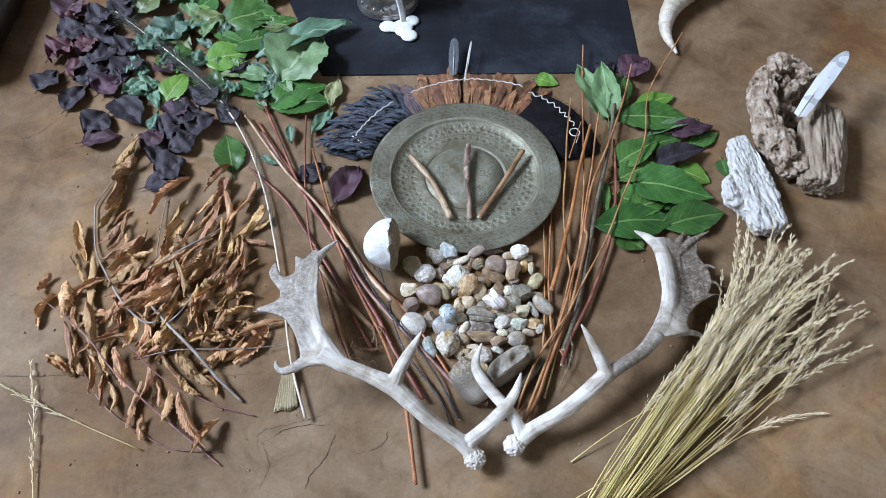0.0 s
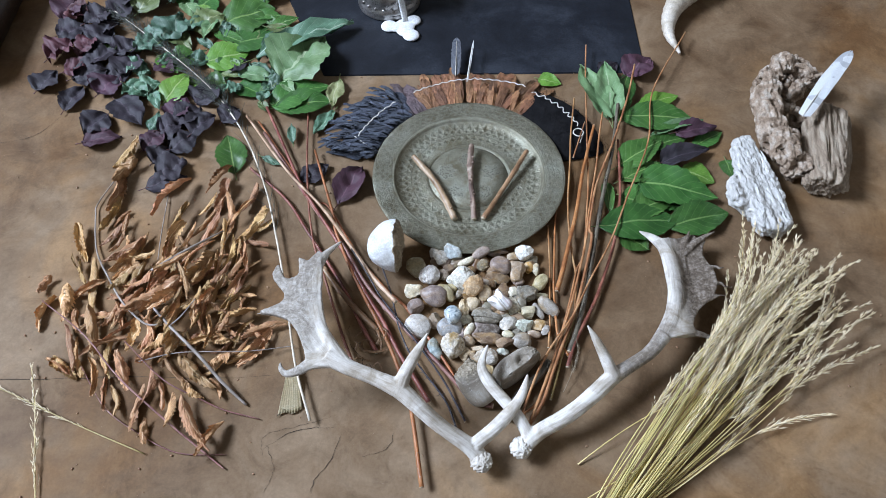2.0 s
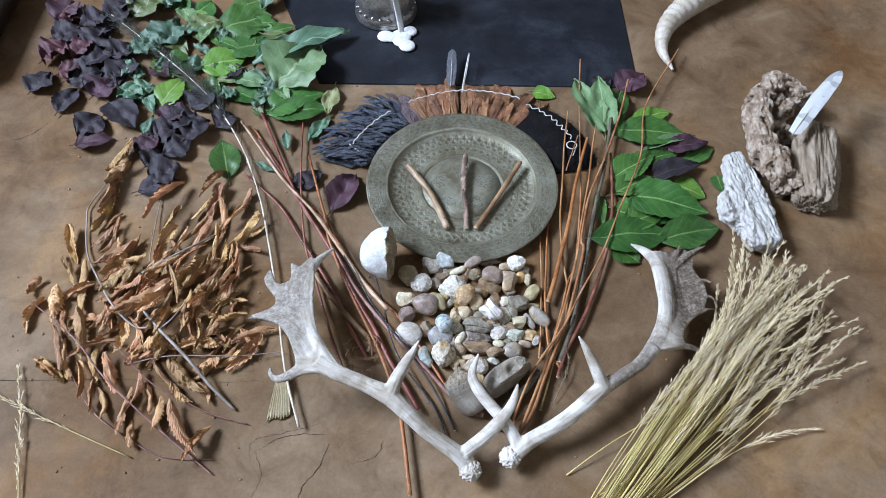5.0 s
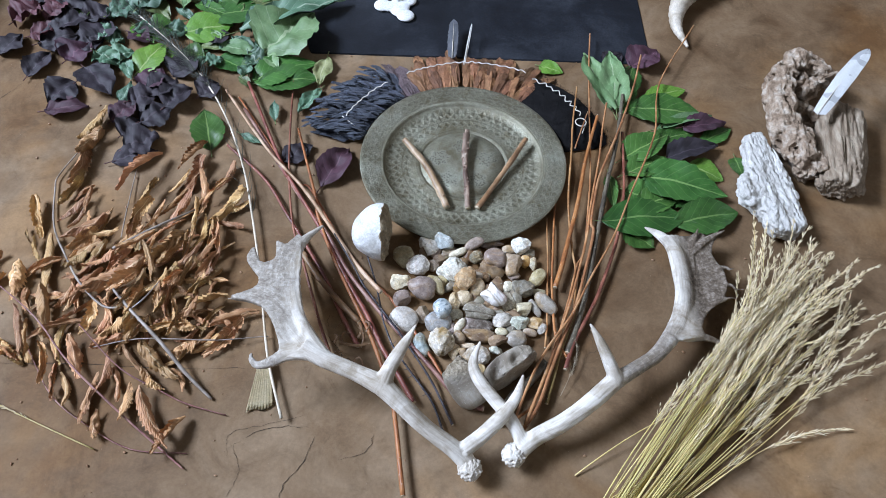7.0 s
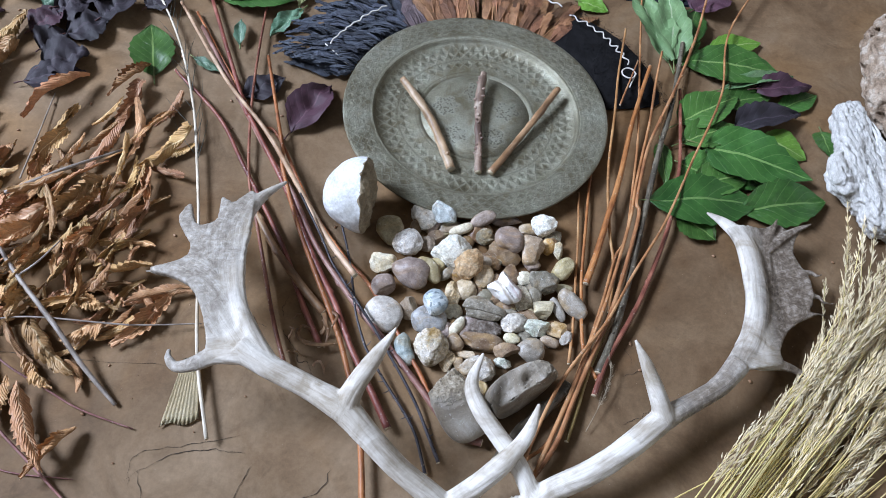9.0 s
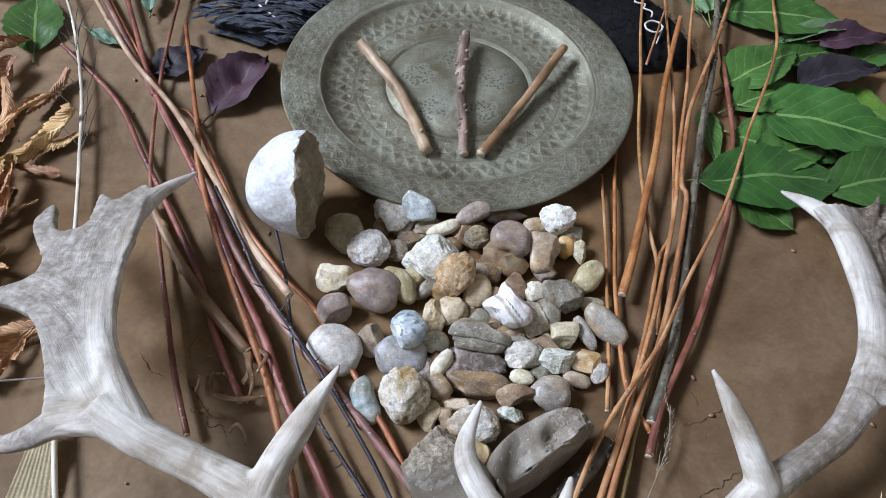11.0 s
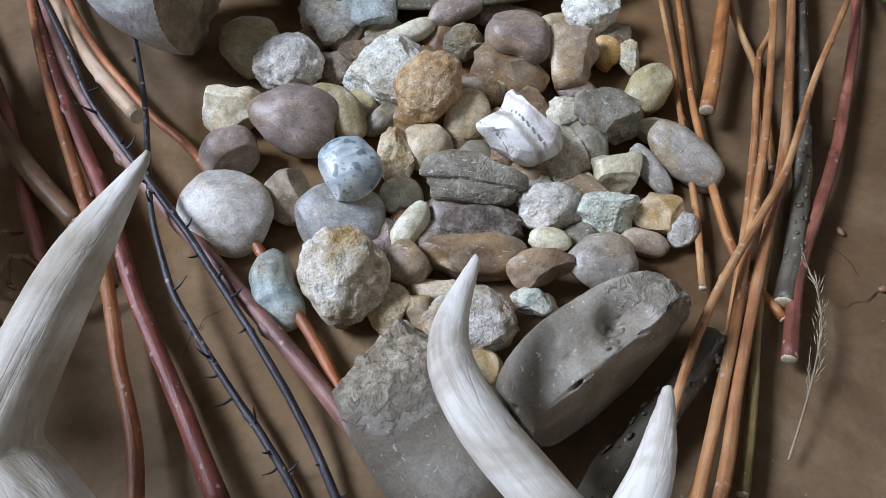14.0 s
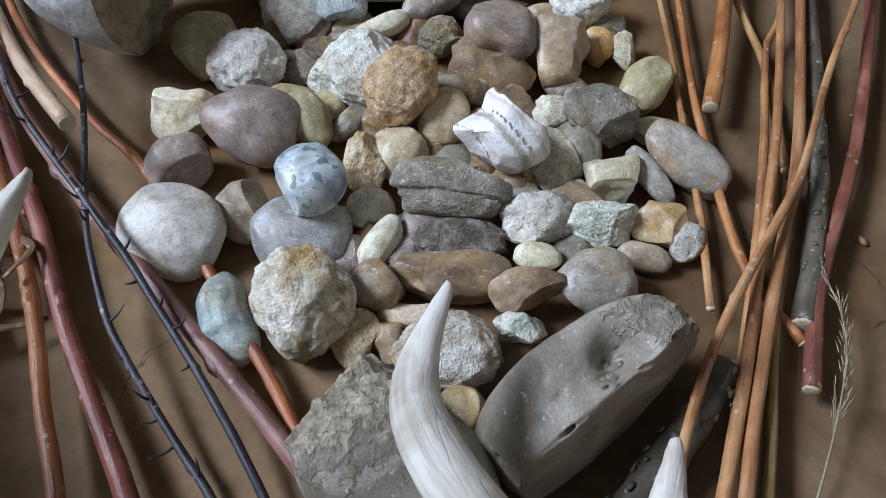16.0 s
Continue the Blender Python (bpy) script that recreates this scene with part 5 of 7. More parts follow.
rng = random.Random(11)
for i in range(76):
    s = rng.betavariate(1.4, 1.4)
    waist = Vector((0.296 + 0.080 * s + rng.uniform(-0.006, 0.006), 0.428 + rng.uniform(-0.01, 0.01), 0.004 + 0.040 * rng.random() * math.sin(math.pi * s)))
    reach = 1.0 if rng.random() < 0.5 else rng.uniform(0.6, 0.95)
    end = Vector((0.655 + 0.115 * s, 0.825 + 0.07 * math.sin(math.pi * s) - 0.125 * s * s, 0.010 + 0.080 * rng.random() * math.sin(math.pi * min(1, s + 0.1))))
    tip = waist + (end - waist) * reach + Vector((rng.uniform(-0.030, 0.030), rng.uniform(-0.030, 0.030), 0))
    base = waist + (waist - end) * 0.26 * rng.uniform(0.8, 1.1)
    base.z = waist.z
    grass_stalk(tuple(base), tuple(tip), rng.uniform(0.34, 0.56), 100 + i, SHEAF)
for base, tip in (((0.245, 0.47, 0.003), (0.50, 0.60, 0.02)), ((0.23, 0.40, 0.003), (0.48, 0.50, 0.02)), ((0.31, 0.37, 0.003), (0.665, 0.58, 0.008)), ((0.31, 0.37, 0.02), (0.668, 0.935, 0.03)), ((0.33, 0.39, 0.01), (0.80, 0.725, 0.03)), ((0.33, 0.38, 0.01), (0.79, 0.675, 0.02)), ((0.34, 0.40, 0.02), (0.79, 0.80, 0.03))):
    grass_stalk(base, tip, 0.35, int(base[0] * 900 + tip[1] * 700), SHEAF)


# ---- twigs on the plate ----
def plate_twig(kind, points, label):
    bm = bmesh.new()
    bm.loops.layers.uv.new("uv")
    sweep(bm, points, 10, 10, 1.0, 0.34, True, 0, 1)
    line = spline(points, 7)
    rng = random.Random(int(points[0][0] * 7000) + 3)
    for i in range(2, len(line) - 2):
        c, a, r = Vector(line[i][:3]), rng.uniform(0, 3.14), line[i][3]
        out = Vector((math.cos(a), 0, abs(math.sin(a))))
        if rng.random() < (0.8 if kind == "bud" else 0.03):
            sweep(bm, [(*(c + out * r * 0.5), r * 0.5), (*(c + out * r * 1.1), r * 0.42), (*(c + out * r * 1.5 + Vector((0, 0.001, 0))), r * 0.12)], 5, 3)
    at = moved_to(bm, points[0][:3])
    return tagged(part("short_twig", bm, [BARK[kind], M["cut"]], at=at), label, "stick", "twigs on the plate")


plate_twig("palebark", [(-0.037, 1.120, 0.0285, 0.0050), (-0.010, 1.084, 0.024, 0.0066), (0.014, 1.046, 0.021, 0.0062), (0.035, 0.997, 0.018, 0.0066), (0.048, 0.964, 0.016, 0.0068)], "short pale barkless twig on the brass plate")
plate_twig("bud", [(0.087, 1.151, 0.0270, 0.0046), (0.083, 1.111, 0.022, 0.0066), (0.083, 1.058, 0.018, 0.0054), (0.086, 1.011, 0.016, 0.0056), (0.087, 0.964, 0.015, 0.0052)], "short knobbly brown twig with pale buds on the brass plate")
plate_twig("brown", [(0.203, 1.131, 0.0285, 0.0052), (0.171, 1.076, 0.022, 0.0048), (0.142, 1.027, 0.018, 0.0048), (0.105, 0.965, 0.0155, 0.0054)], "short reddish twig with a cut end on the brass plate")

# ---- flint nodule ----
M["cortex"] = surface("white_flint_cortex", ((0.50, 0.50, 0.47), (0.70, 0.715, 0.715), (0.80, 0.825, 0.84)), 30, 260, 0.5, 0.5, 0.003, value=0, grain=0.3)
M["core"] = surface("grey_brown_flint", ((0.15, 0.11, 0.06), (0.27, 0.21, 0.13), (0.40, 0.33, 0.225)), 45, 300, 0.6, 0.8, 0.003, value=0, grain=0.4)
bm = bmesh.new()
bmesh.ops.create_icosphere(bm, subdivisions=6, radius=1)
cutdir = Vector((0.985, -0.10, 0.04)).normalized()
FLINT = Vector((0.060, 0.050, 0.052))


def flint_face(p):
    """How far a spot of the unit nodule lies beyond its wavy broken face."""
    return p.dot(cutdir) + 0.06 - 0.09 * noise.noise(p * 1.6 + Vector((9, 0, 0))) - 0.018 * noise.noise(p * 5)


broken = {}
bm.verts.index_update()
for v in bm.verts:
    p = v.co.copy()
    p += p.normalized() * (0.07 * noise.noise(p * 1.3 + Vector((4, 0, 0))) + 0.012 * noise.noise(p * 5))
    over = flint_face(p)
    if over > 0:
        p -= cutdir * over * 0.88
        p += cutdir * min(1.0, over * 4) * (0.08 * noise.noise(p * 3.1) + 0.05 * noise.noise(p * 7) + 0.025 * noise.noise(p * 17))
    v.co = Vector((p.x * FLINT.x, p.y * FLINT.y, p.z * FLINT.z))
    broken[v.index] = over > 0.0
bm.normal_update()
for f in bm.faces:
    f.material_index = int(sum(broken[v.index] for v in f.verts) > 1)
low = min(v.co.z for v in bm.verts)
core = bm.copy()
bmesh.ops.delete(bm, geom=[f for f in bm.faces if f.material_index == 1], context="FACES")
bmesh.ops.delete(core, geom=[f for f in core.faces if f.material_index == 0], context="FACES")
for f in core.faces:
    f.material_index = 0
nodule = tagged(part("flint_nodule", bm, M["cortex"], at=pose(-0.060, 0.876, 0.0008 - low, 0, 0, 4)), "broken flint nodule with a smooth white cortex", "stone")
part("broken_face", core, M["core"], nodule, "rough grey-brown broken face")


# ---- leaves ----
def leaf_material(name, dark, light, vein, rough=0.4, veins=8.0, relief=0.0011, ribs=0.5, value=0.15, hue=0.012):
    k = Nodes(name)
    tc = k.node("ShaderNodeTexCoord")
    uv = k.node("ShaderNodeSeparateXYZ")
    k.link(tc.outputs["UV"], uv.inputs[0])
    u, off = uv.outputs[0], k.math("ABSOLUTE", k.math("SUBTRACT", uv.outputs[1], 0.5))
    v = k.coords()
    patch, fine = k.noise(v, 26, 5), k.noise(v, 260, 4)
    mid = k.math("LESS_THAN", off, 0.022)
    saw = k.math("PINGPONG", k.math("SUBTRACT", k.math("MULTIPLY", u, veins), k.math("MULTIPLY", off, veins * 0.55)), 0.5)
    side = k.math("MULTIPLY", k.math("LESS_THAN", saw, 0.035), 0.35)
    lines = k.math("MAXIMUM", mid, side)
    colour = k.ramp(patch, [(0.3, dark), (0.7, light)])
    colour = k.mix(k.math("MULTIPLY", lines, 0.75), colour, vein)
    tone = k.ramp(fine, [(0.3, (0.84,) * 3), (0.7, (1.1,) * 3)])
    colour = k.vary(k.mix(1.0, colour, tone, "MULTIPLY"), hue, value)
    height = k.math("SUBTRACT", k.math("MULTIPLY", fine, 0.3), k.math("ADD", k.math("MULTIPLY", lines, 0.8), k.math("MULTIPLY", saw, -ribs)))
    return k.done(colour, k.math("MULTIPLY_ADD", fine, 0.2, rough - 0.1), height, 0.5, relief)


LEAF = {
    "green": leaf_material("leaf_dark_green", (0.026, 0.080, 0.016), (0.062, 0.160, 0.034), (0.20, 0.32, 0.10), 0.36, value=0.25),
    "bright": leaf_material("leaf_bright_green", (0.07, 0.17, 0.018), (0.13, 0.26, 0.035), (0.28, 0.38, 0.14), 0.5),
    "blue": leaf_material("leaf_blue_green", (0.045, 0.105, 0.060), (0.11, 0.20, 0.125), (0.30, 0.38, 0.28), 0.55, 9, value=0.25),
    "olive": leaf_material("leaf_olive", (0.065, 0.095, 0.030), (0.13, 0.17, 0.06), (0.25, 0.27, 0.13), 0.5),
    "under": leaf_material("leaf_pale_underside", (0.095, 0.185, 0.075), (0.17, 0.275, 0.125), (0.34, 0.43, 0.26), 0.55, 7),
    "yellow": leaf_material("leaf_yellow_green", (0.20, 0.22, 0.08), (0.32, 0.32, 0.15), (0.42, 0.42, 0.26), 0.6),
    "purple": leaf_material("leaf_purple", (0.030, 0.010, 0.018), (0.068, 0.024, 0.040), (0.12, 0.055, 0.075), 0.7),
    "dark": leaf_material("leaf_blackish_purple", (0.010, 0.008, 0.011), (0.027, 0.018, 0.026), (0.06, 0.045, 0.057), 0.7),
    "maroon": leaf_material("leaf_maroon", (0.055, 0.014, 0.018), (0.11, 0.032, 0.036), (0.16, 0.07, 0.07), 0.66),
    "dry": leaf_material("leaf_dry_brown", (0.33, 0.150, 0.056), (0.64, 0.385, 0.175), (0.80, 0.59, 0.355), 0.55, 18, relief=0.0026, ribs=1.15, value=0.32, hue=0.016),
}
M["stalk_red"] = surface("leaf_stalk_red", ((0.06, 0.02, 0.02), (0.12, 0.05, 0.045)), 60, 400, 0.5, 0.2)
M["stalk_green"] = surface("leaf_stalk_green", ((0.09, 0.13, 0.035), (0.20, 0.24, 0.09)), 60, 400, 0.5, 0.2)
LEAF_WORDS = {"green": "glossy dark green", "bright": "fresh bright green", "blue": "crinkled grey-green", "olive": "olive green", "under": "upturned pale green", "yellow": "withered yellow-green", "purple": "purple", "dark": "blackish purple", "maroon": "wilted maroon"}


def blade(length, width, seed, arch=0.0, crumple=0.0, fold=0.15, nu=16, nv=10, blunt=0.8):
    """A leaf blade along +x from its foot: pointed, folded at the midrib, wavy or crumpled."""
    bm = bmesh.new()
    uv = bm.loops.layers.uv.new("uv")
    rng = random.Random(seed)
    s = rng.random() * 90
    rows = []
    for i in range(nu + 1):
        u = i / nu
        half = 0.5 * width * max(0.02, math.sin(math.pi * min(1, u ** blunt)) ** 0.85)
        row = []
        for j in range(nv + 1):
            w = 2 * j / nv - 1
            edge = 1 + 0.05 * math.sin(u * 46 + s) * (abs(w) > 0.95)
            y = half * w * edge
            p = Vector((u * length, y, fold * abs(y)))
            q = Vector((u * 3.2, w * 1.1, s))
            p.z += arch * length * math.sin(math.pi * u) + crumple * width * (noise.noise(q * 1.5) + 0.45 * noise.noise(q * 4.5))
            p.y += crumple * width * 0.5 * noise.noise(q * 1.5 + Vector((7, 0, 0)))
            row.append(bm.verts.new(p))
        rows.append(row)
    for i in range(nu):
        for j in range(nv):
            f = bm.faces.new((rows[i][j], rows[i + 1][j], rows[i + 1][j + 1], rows[i][j + 1]))
            for loop, (a, b) in zip(f.loops, ((i, j), (i + 1, j), (i + 1, j + 1), (i, j + 1))):
                loop[uv].uv = (a / nu, b / nv)
    return bm


LEAVES = 0


def leaf(kind, foot, tip, width, z):
    global LEAVES
    LEAVES += 1
    rng = random.Random(LEAVES * 13)
    way = Vector((*tip, 0)) - Vector((*foot, 0))
    withered = kind in ("blue", "under", "yellow", "maroon")
    bm = blade(way.length, width * 1.06, LEAVES, rng.uniform(0.02, 0.07), (0.13 if kind == "under" else 0.24) if withered else (0.05 if kind in ("green", "bright") else 0.13), rng.uniform(0.05, 0.25) if kind in ("green", "bright") else rng.uniform(0.1, 0.5), blunt=rng.uniform(0.62, 0.95))
    m = Matrix.Translation((foot[0], foot[1], 0)) @ Matrix.Rotation(math.atan2(way.y, way.x), 4, "Z") @ Matrix.Rotation(radians(rng.uniform(-7, 7)), 4, "X") @ Matrix.Rotation(radians(rng.uniform(-4, 2)), 4, "Y")
    low = min((m @ v.co).z for v in bm.verts)
    m = Matrix.Translation((0, 0, 0.0008 - low + 0.45 * max(0, z - 0.004))) @ m
    ob = part("leaf", bm, LEAF[kind], at=m)
    b = bmesh.new()
    sweep(b, [(-0.16 * way.length, 0.0, 0.0008, 0.0013), (-0.05 * way.length, 0, 0.0014, 0.0010), (0.10 * way.length, 0, 0.0010, 0.0006)], 6, 3)
    part("leaf_stalk", b, M["stalk_red" if kind in ("purple", "dark", "maroon") else "stalk_green"], ob, "thin leaf stalk")
    return tagged(ob, LEAF_WORDS[kind] + " leaf strewn on the floor", "leaf", "strewn leaves")


leaf('under', (0.392, 1.238), (0.345, 1.402), 0.060, 0.016)
leaf('under', (0.400, 1.240), (0.402, 1.405), 0.062, 0.022)
leaf('green', (0.412, 1.235), (0.455, 1.390), 0.045, 0.006)
leaf('green', (0.457, 1.379), (0.410, 1.258), 0.054, 0.008)
leaf('bright', (0.463, 1.279), (0.560, 1.310), 0.048, 0.010)
leaf('green', (0.414, 1.251), (0.586, 1.227), 0.080, 0.006)
leaf('under', (0.494, 1.204), (0.535, 1.280), 0.020, 0.014)
leaf('under', (0.477, 1.191), (0.602, 1.233), 0.026, 0.010)
leaf('purple', (0.532, 1.192), (0.625, 1.209), 0.052, 0.012)
leaf('green', (0.564, 1.158), (0.637, 1.201), 0.039, 0.006)
leaf('dark', (0.486, 1.112), (0.596, 1.145), 0.055, 0.009)
leaf('green', (0.399, 1.108), (0.499, 1.173), 0.066, 0.008)
leaf('green', (0.466, 1.156), (0.561, 1.190), 0.053, 0.006)
leaf('green', (0.396, 1.066), (0.486, 1.111), 0.055, 0.010)
leaf('bright', (0.526, 1.095), (0.593, 1.061), 0.060, 0.006)
leaf('green', (0.430, 1.063), (0.586, 1.010), 0.094, 0.014)
leaf('green', (0.393, 1.028), (0.450, 1.002), 0.068, 0.008)
leaf('green', (0.471, 0.947), (0.602, 0.979), 0.074, 0.014)
leaf('green', (0.334, 0.944), (0.499, 0.961), 0.080, 0.020)
leaf('green', (0.378, 0.934), (0.430, 0.893), 0.060, 0.006)
leaf('green', (0.366, 1.067), (0.367, 0.982), 0.026, 0.006)
leaf('green', (0.629, 1.124), (0.634, 1.068), 0.038, 0.004)
leaf('bright', (0.248, 1.373), (0.300, 1.354), 0.041, 0.006)
leaf('purple', (0.451, 1.373), (0.518, 1.431), 0.075, 0.008)
leaf('dark', (0.393, 1.389), (0.437, 1.419), 0.045, 0.006)
leaf('green', (0.475, 1.027), (0.516, 0.998), 0.060, 0.007)
leaf('green', (0.410, 0.983), (0.496, 1.018), 0.060, 0.009)
leaf('green', (-0.527, 1.563), (-0.390, 1.618), 0.116, 0.010)
leaf('green', (-0.495, 1.486), (-0.350, 1.530), 0.098, 0.018)
leaf('bright', (-0.534, 1.431), (-0.433, 1.468), 0.087, 0.016)
leaf('blue', (-0.650, 1.500), (-0.615, 1.594), 0.087, 0.008)
leaf('olive', (-0.586, 1.547), (-0.513, 1.596), 0.089, 0.012)
leaf('under', (-0.625, 1.652), (-0.575, 1.582), 0.042, 0.014)
leaf('olive', (-0.732, 1.611), (-0.688, 1.693), 0.093, 0.010)
leaf('under', (-0.349, 1.367), (-0.256, 1.504), 0.153, 0.020)
leaf('blue', (-0.411, 1.436), (-0.190, 1.557), 0.068, 0.016)
leaf('under', (-0.452, 1.394), (-0.362, 1.370), 0.048, 0.014)
leaf('under', (-0.346, 1.372), (-0.311, 1.321), 0.029, 0.022)
leaf('green', (-0.355, 1.285), (-0.225, 1.300), 0.078, 0.012)
leaf('green', (-0.350, 1.310), (-0.235, 1.350), 0.060, 0.006)
leaf('green', (-0.365, 1.295), (-0.257, 1.347), 0.083, 0.006)
leaf('yellow', (-0.214, 1.376), (-0.225, 1.279), 0.036, 0.010)
leaf('blue', (-0.218, 1.276), (-0.257, 1.202), 0.033, 0.006)
leaf('bright', (-0.606, 1.305), (-0.566, 1.395), 0.065, 0.014)
leaf('bright', (-0.580, 1.353), (-0.532, 1.378), 0.038, 0.012)
leaf('blue', (-0.708, 1.359), (-0.647, 1.322), 0.056, 0.008)
leaf('blue', (-0.644, 1.345), (-0.613, 1.281), 0.027, 0.010)
leaf('blue', (-0.620, 1.218), (-0.612, 1.276), 0.030, 0.008)
leaf('blue', (-0.646, 1.447), (-0.600, 1.431), 0.041, 0.010)
leaf('blue', (-0.713, 1.476), (-0.663, 1.507), 0.062, 0.006)
leaf('blue', (-0.691, 1.398), (-0.658, 1.405), 0.039, 0.006)
leaf('green', (-0.416, 1.098), (-0.449, 1.207), 0.064, 0.006)
leaf('blue', (-0.464, 1.335), (-0.434, 1.353), 0.041, 0.010)
leaf('blue', (-0.385, 1.300), (-0.377, 1.336), 0.033, 0.012)
leaf('green', (-0.597, 1.601), (-0.555, 1.687), 0.089, 0.006)
leaf('green', (-0.623, 1.441), (-0.559, 1.460), 0.072, 0.004)
leaf('blue', (-0.583, 1.448), (-0.524, 1.434), 0.046, 0.006)
leaf('green', (-0.509, 1.401), (-0.447, 1.435), 0.066, 0.004)
leaf('green', (-0.450, 1.363), (-0.380, 1.326), 0.061, 0.004)
leaf('blue', (-0.712, 1.542), (-0.644, 1.481), 0.050, 0.004)
leaf('blue', (-0.662, 1.651), (-0.627, 1.694), 0.057, 0.010)
leaf('green', (-0.476, 1.642), (-0.413, 1.707), 0.104, 0.006)
leaf('blue', (-0.355, 1.340), (-0.388, 1.377), 0.046, 0.008)
leaf('green', (-0.532, 1.383), (-0.476, 1.364), 0.050, 0.004)
leaf('olive', (-0.643, 1.541), (-0.576, 1.480), 0.051, 0.004)
leaf('blue', (-0.727, 1.424), (-0.671, 1.427), 0.051, 0.004)
leaf('blue', (-0.688, 1.339), (-0.628, 1.366), 0.050, 0.004)
leaf('purple', (-0.919, 1.589), (-0.893, 1.662), 0.087, 0.006)
leaf('dark', (-0.910, 1.527), (-0.852, 1.571), 0.092, 0.006)
leaf('dark', (-0.857, 1.575), (-0.802, 1.625), 0.084, 0.010)
leaf('dark', (-0.825, 1.503), (-0.781, 1.559), 0.088, 0.008)
leaf('maroon', (-0.907, 1.440), (-0.862, 1.494), 0.086, 0.006)
leaf('maroon', (-0.842, 1.459), (-0.819, 1.526), 0.057, 0.012)
leaf('dark', (-0.825, 1.442), (-0.751, 1.468), 0.078, 0.010)
leaf('dark', (-0.756, 1.462), (-0.715, 1.509), 0.077, 0.008)
leaf('maroon', (-0.862, 1.402), (-0.802, 1.428), 0.057, 0.012)
leaf('dark', (-0.836, 1.380), (-0.760, 1.412), 0.084, 0.008)
leaf('dark', (-0.907, 1.344), (-0.881, 1.411), 0.070, 0.004)
leaf('dark', (-0.830, 1.283), (-0.807, 1.361), 0.055, 0.004)
leaf('purple', (-0.762, 1.329), (-0.727, 1.391), 0.084, 0.010)
leaf('dark', (-0.726, 1.393), (-0.704, 1.461), 0.082, 0.008)
leaf('dark', (-0.720, 1.313), (-0.641, 1.232), 0.072, 0.008)
leaf('dark', (-0.725, 1.269), (-0.766, 1.210), 0.073, 0.008)
leaf('purple', (-0.763, 1.184), (-0.682, 1.206), 0.056, 0.004)
leaf('purple', (-0.587, 1.256), (-0.555, 1.315), 0.064, 0.010)
leaf('dark', (-0.572, 1.241), (-0.516, 1.281), 0.067, 0.008)
leaf('dark', (-0.528, 1.207), (-0.482, 1.260), 0.071, 0.008)
leaf('dark', (-0.466, 1.241), (-0.433, 1.282), 0.064, 0.006)
leaf('purple', (-0.626, 1.164), (-0.588, 1.216), 0.063, 0.006)
leaf('dark', (-0.604, 1.216), (-0.551, 1.239), 0.074, 0.010)
leaf('dark', (-0.569, 1.162), (-0.515, 1.203), 0.081, 0.008)
leaf('dark', (-0.581, 1.089), (-0.521, 1.126), 0.078, 0.008)
leaf('dark', (-0.597, 1.057), (-0.515, 1.089), 0.060, 0.004)
leaf('dark', (-0.532, 1.299), (-0.495, 1.356), 0.084, 0.008)
leaf('purple', (-0.656, 1.433), (-0.602, 1.402), 0.049, 0.012)
leaf('purple', (-0.192, 1.013), (-0.146, 1.109), 0.062, 0.004)
leaf('dark', (-0.275, 1.074), (-0.218, 1.117), 0.049, 0.004)
leaf('dark', (-0.799, 1.597), (-0.750, 1.657), 0.079, 0.008)
leaf('dark', (-0.788, 1.643), (-0.745, 1.695), 0.076, 0.006)
leaf('dark', (-0.483, 1.402), (-0.435, 1.439), 0.065, 0.003)
leaf('dark', (-0.597, 1.126), (-0.570, 1.171), 0.054, 0.005)
leaf('dark', (-0.815, 1.542), (-0.776, 1.582), 0.064, 0.006)
leaf('dark', (-0.757, 1.385), (-0.704, 1.413), 0.067, 0.005)
leaf('maroon', (-0.912, 1.622), (-0.849, 1.600), 0.058, 0.010)


# ---- dry leafy branches ----
def branch(limbs, label, bark="greyt", thick=0.8):
    bm = bmesh.new()
    bm.loops.layers.uv.new("uv")
    for pts in limbs:
        sweep(bm, [(x, y, z, r * thick) for x, y, z, r in pts], 7, 6, 1.0, 0.15)
    at = moved_to(bm, limbs[0][0][:3])
    return tagged(part("dry_branch", bm, BARK[bark], at=at), label, "branch", "dry leafy branches")


UPPER = branch([[(-0.642, 1.195, 0.006, 0.001), (-0.661, 1.102, 0.006, 0.0014), (-0.687, 1.022, 0.006, 0.0016), (-0.684, 0.987, 0.006, 0.002), (-0.660, 0.902, 0.008, 0.0022), (-0.616, 0.833, 0.020, 0.0024), (-0.570, 0.771, 0.030, 0.0024), (-0.519, 0.725, 0.035, 0.0024), (-0.486, 0.721, 0.035, 0.0024)],
                [(-0.547, 1.043, 0.004, 0.001), (-0.539, 0.943, 0.010, 0.0014), (-0.524, 0.866, 0.030, 0.0016)],
                [(-0.525, 0.831, 0.045, 0.0036), (-0.470, 0.879, 0.040, 0.0034), (-0.412, 0.938, 0.020, 0.002)]], "dry branch with curled orange-brown leaves")
MIDDLE = branch([[(-0.523, 0.772, 0.030, 0.0028), (-0.471, 0.718, 0.036, 0.0036), (-0.409, 0.661, 0.030, 0.0040), (-0.365, 0.617, 0.014, 0.0038), (-0.320, 0.579, 0.004, 0.0030)],
                 [(-0.519, 0.656, 0.020, 0.001), (-0.443, 0.668, 0.030, 0.0014), (-0.329, 0.674, 0.020, 0.0014), (-0.246, 0.691, 0.006, 0.001)],
                 [(-0.471, 0.718, 0.036, 0.002), (-0.450, 0.735, 0.044, 0.0016), (-0.430, 0.765, 0.05, 0.001)]], "dry grey branch under a heap of rolled brown leaves")
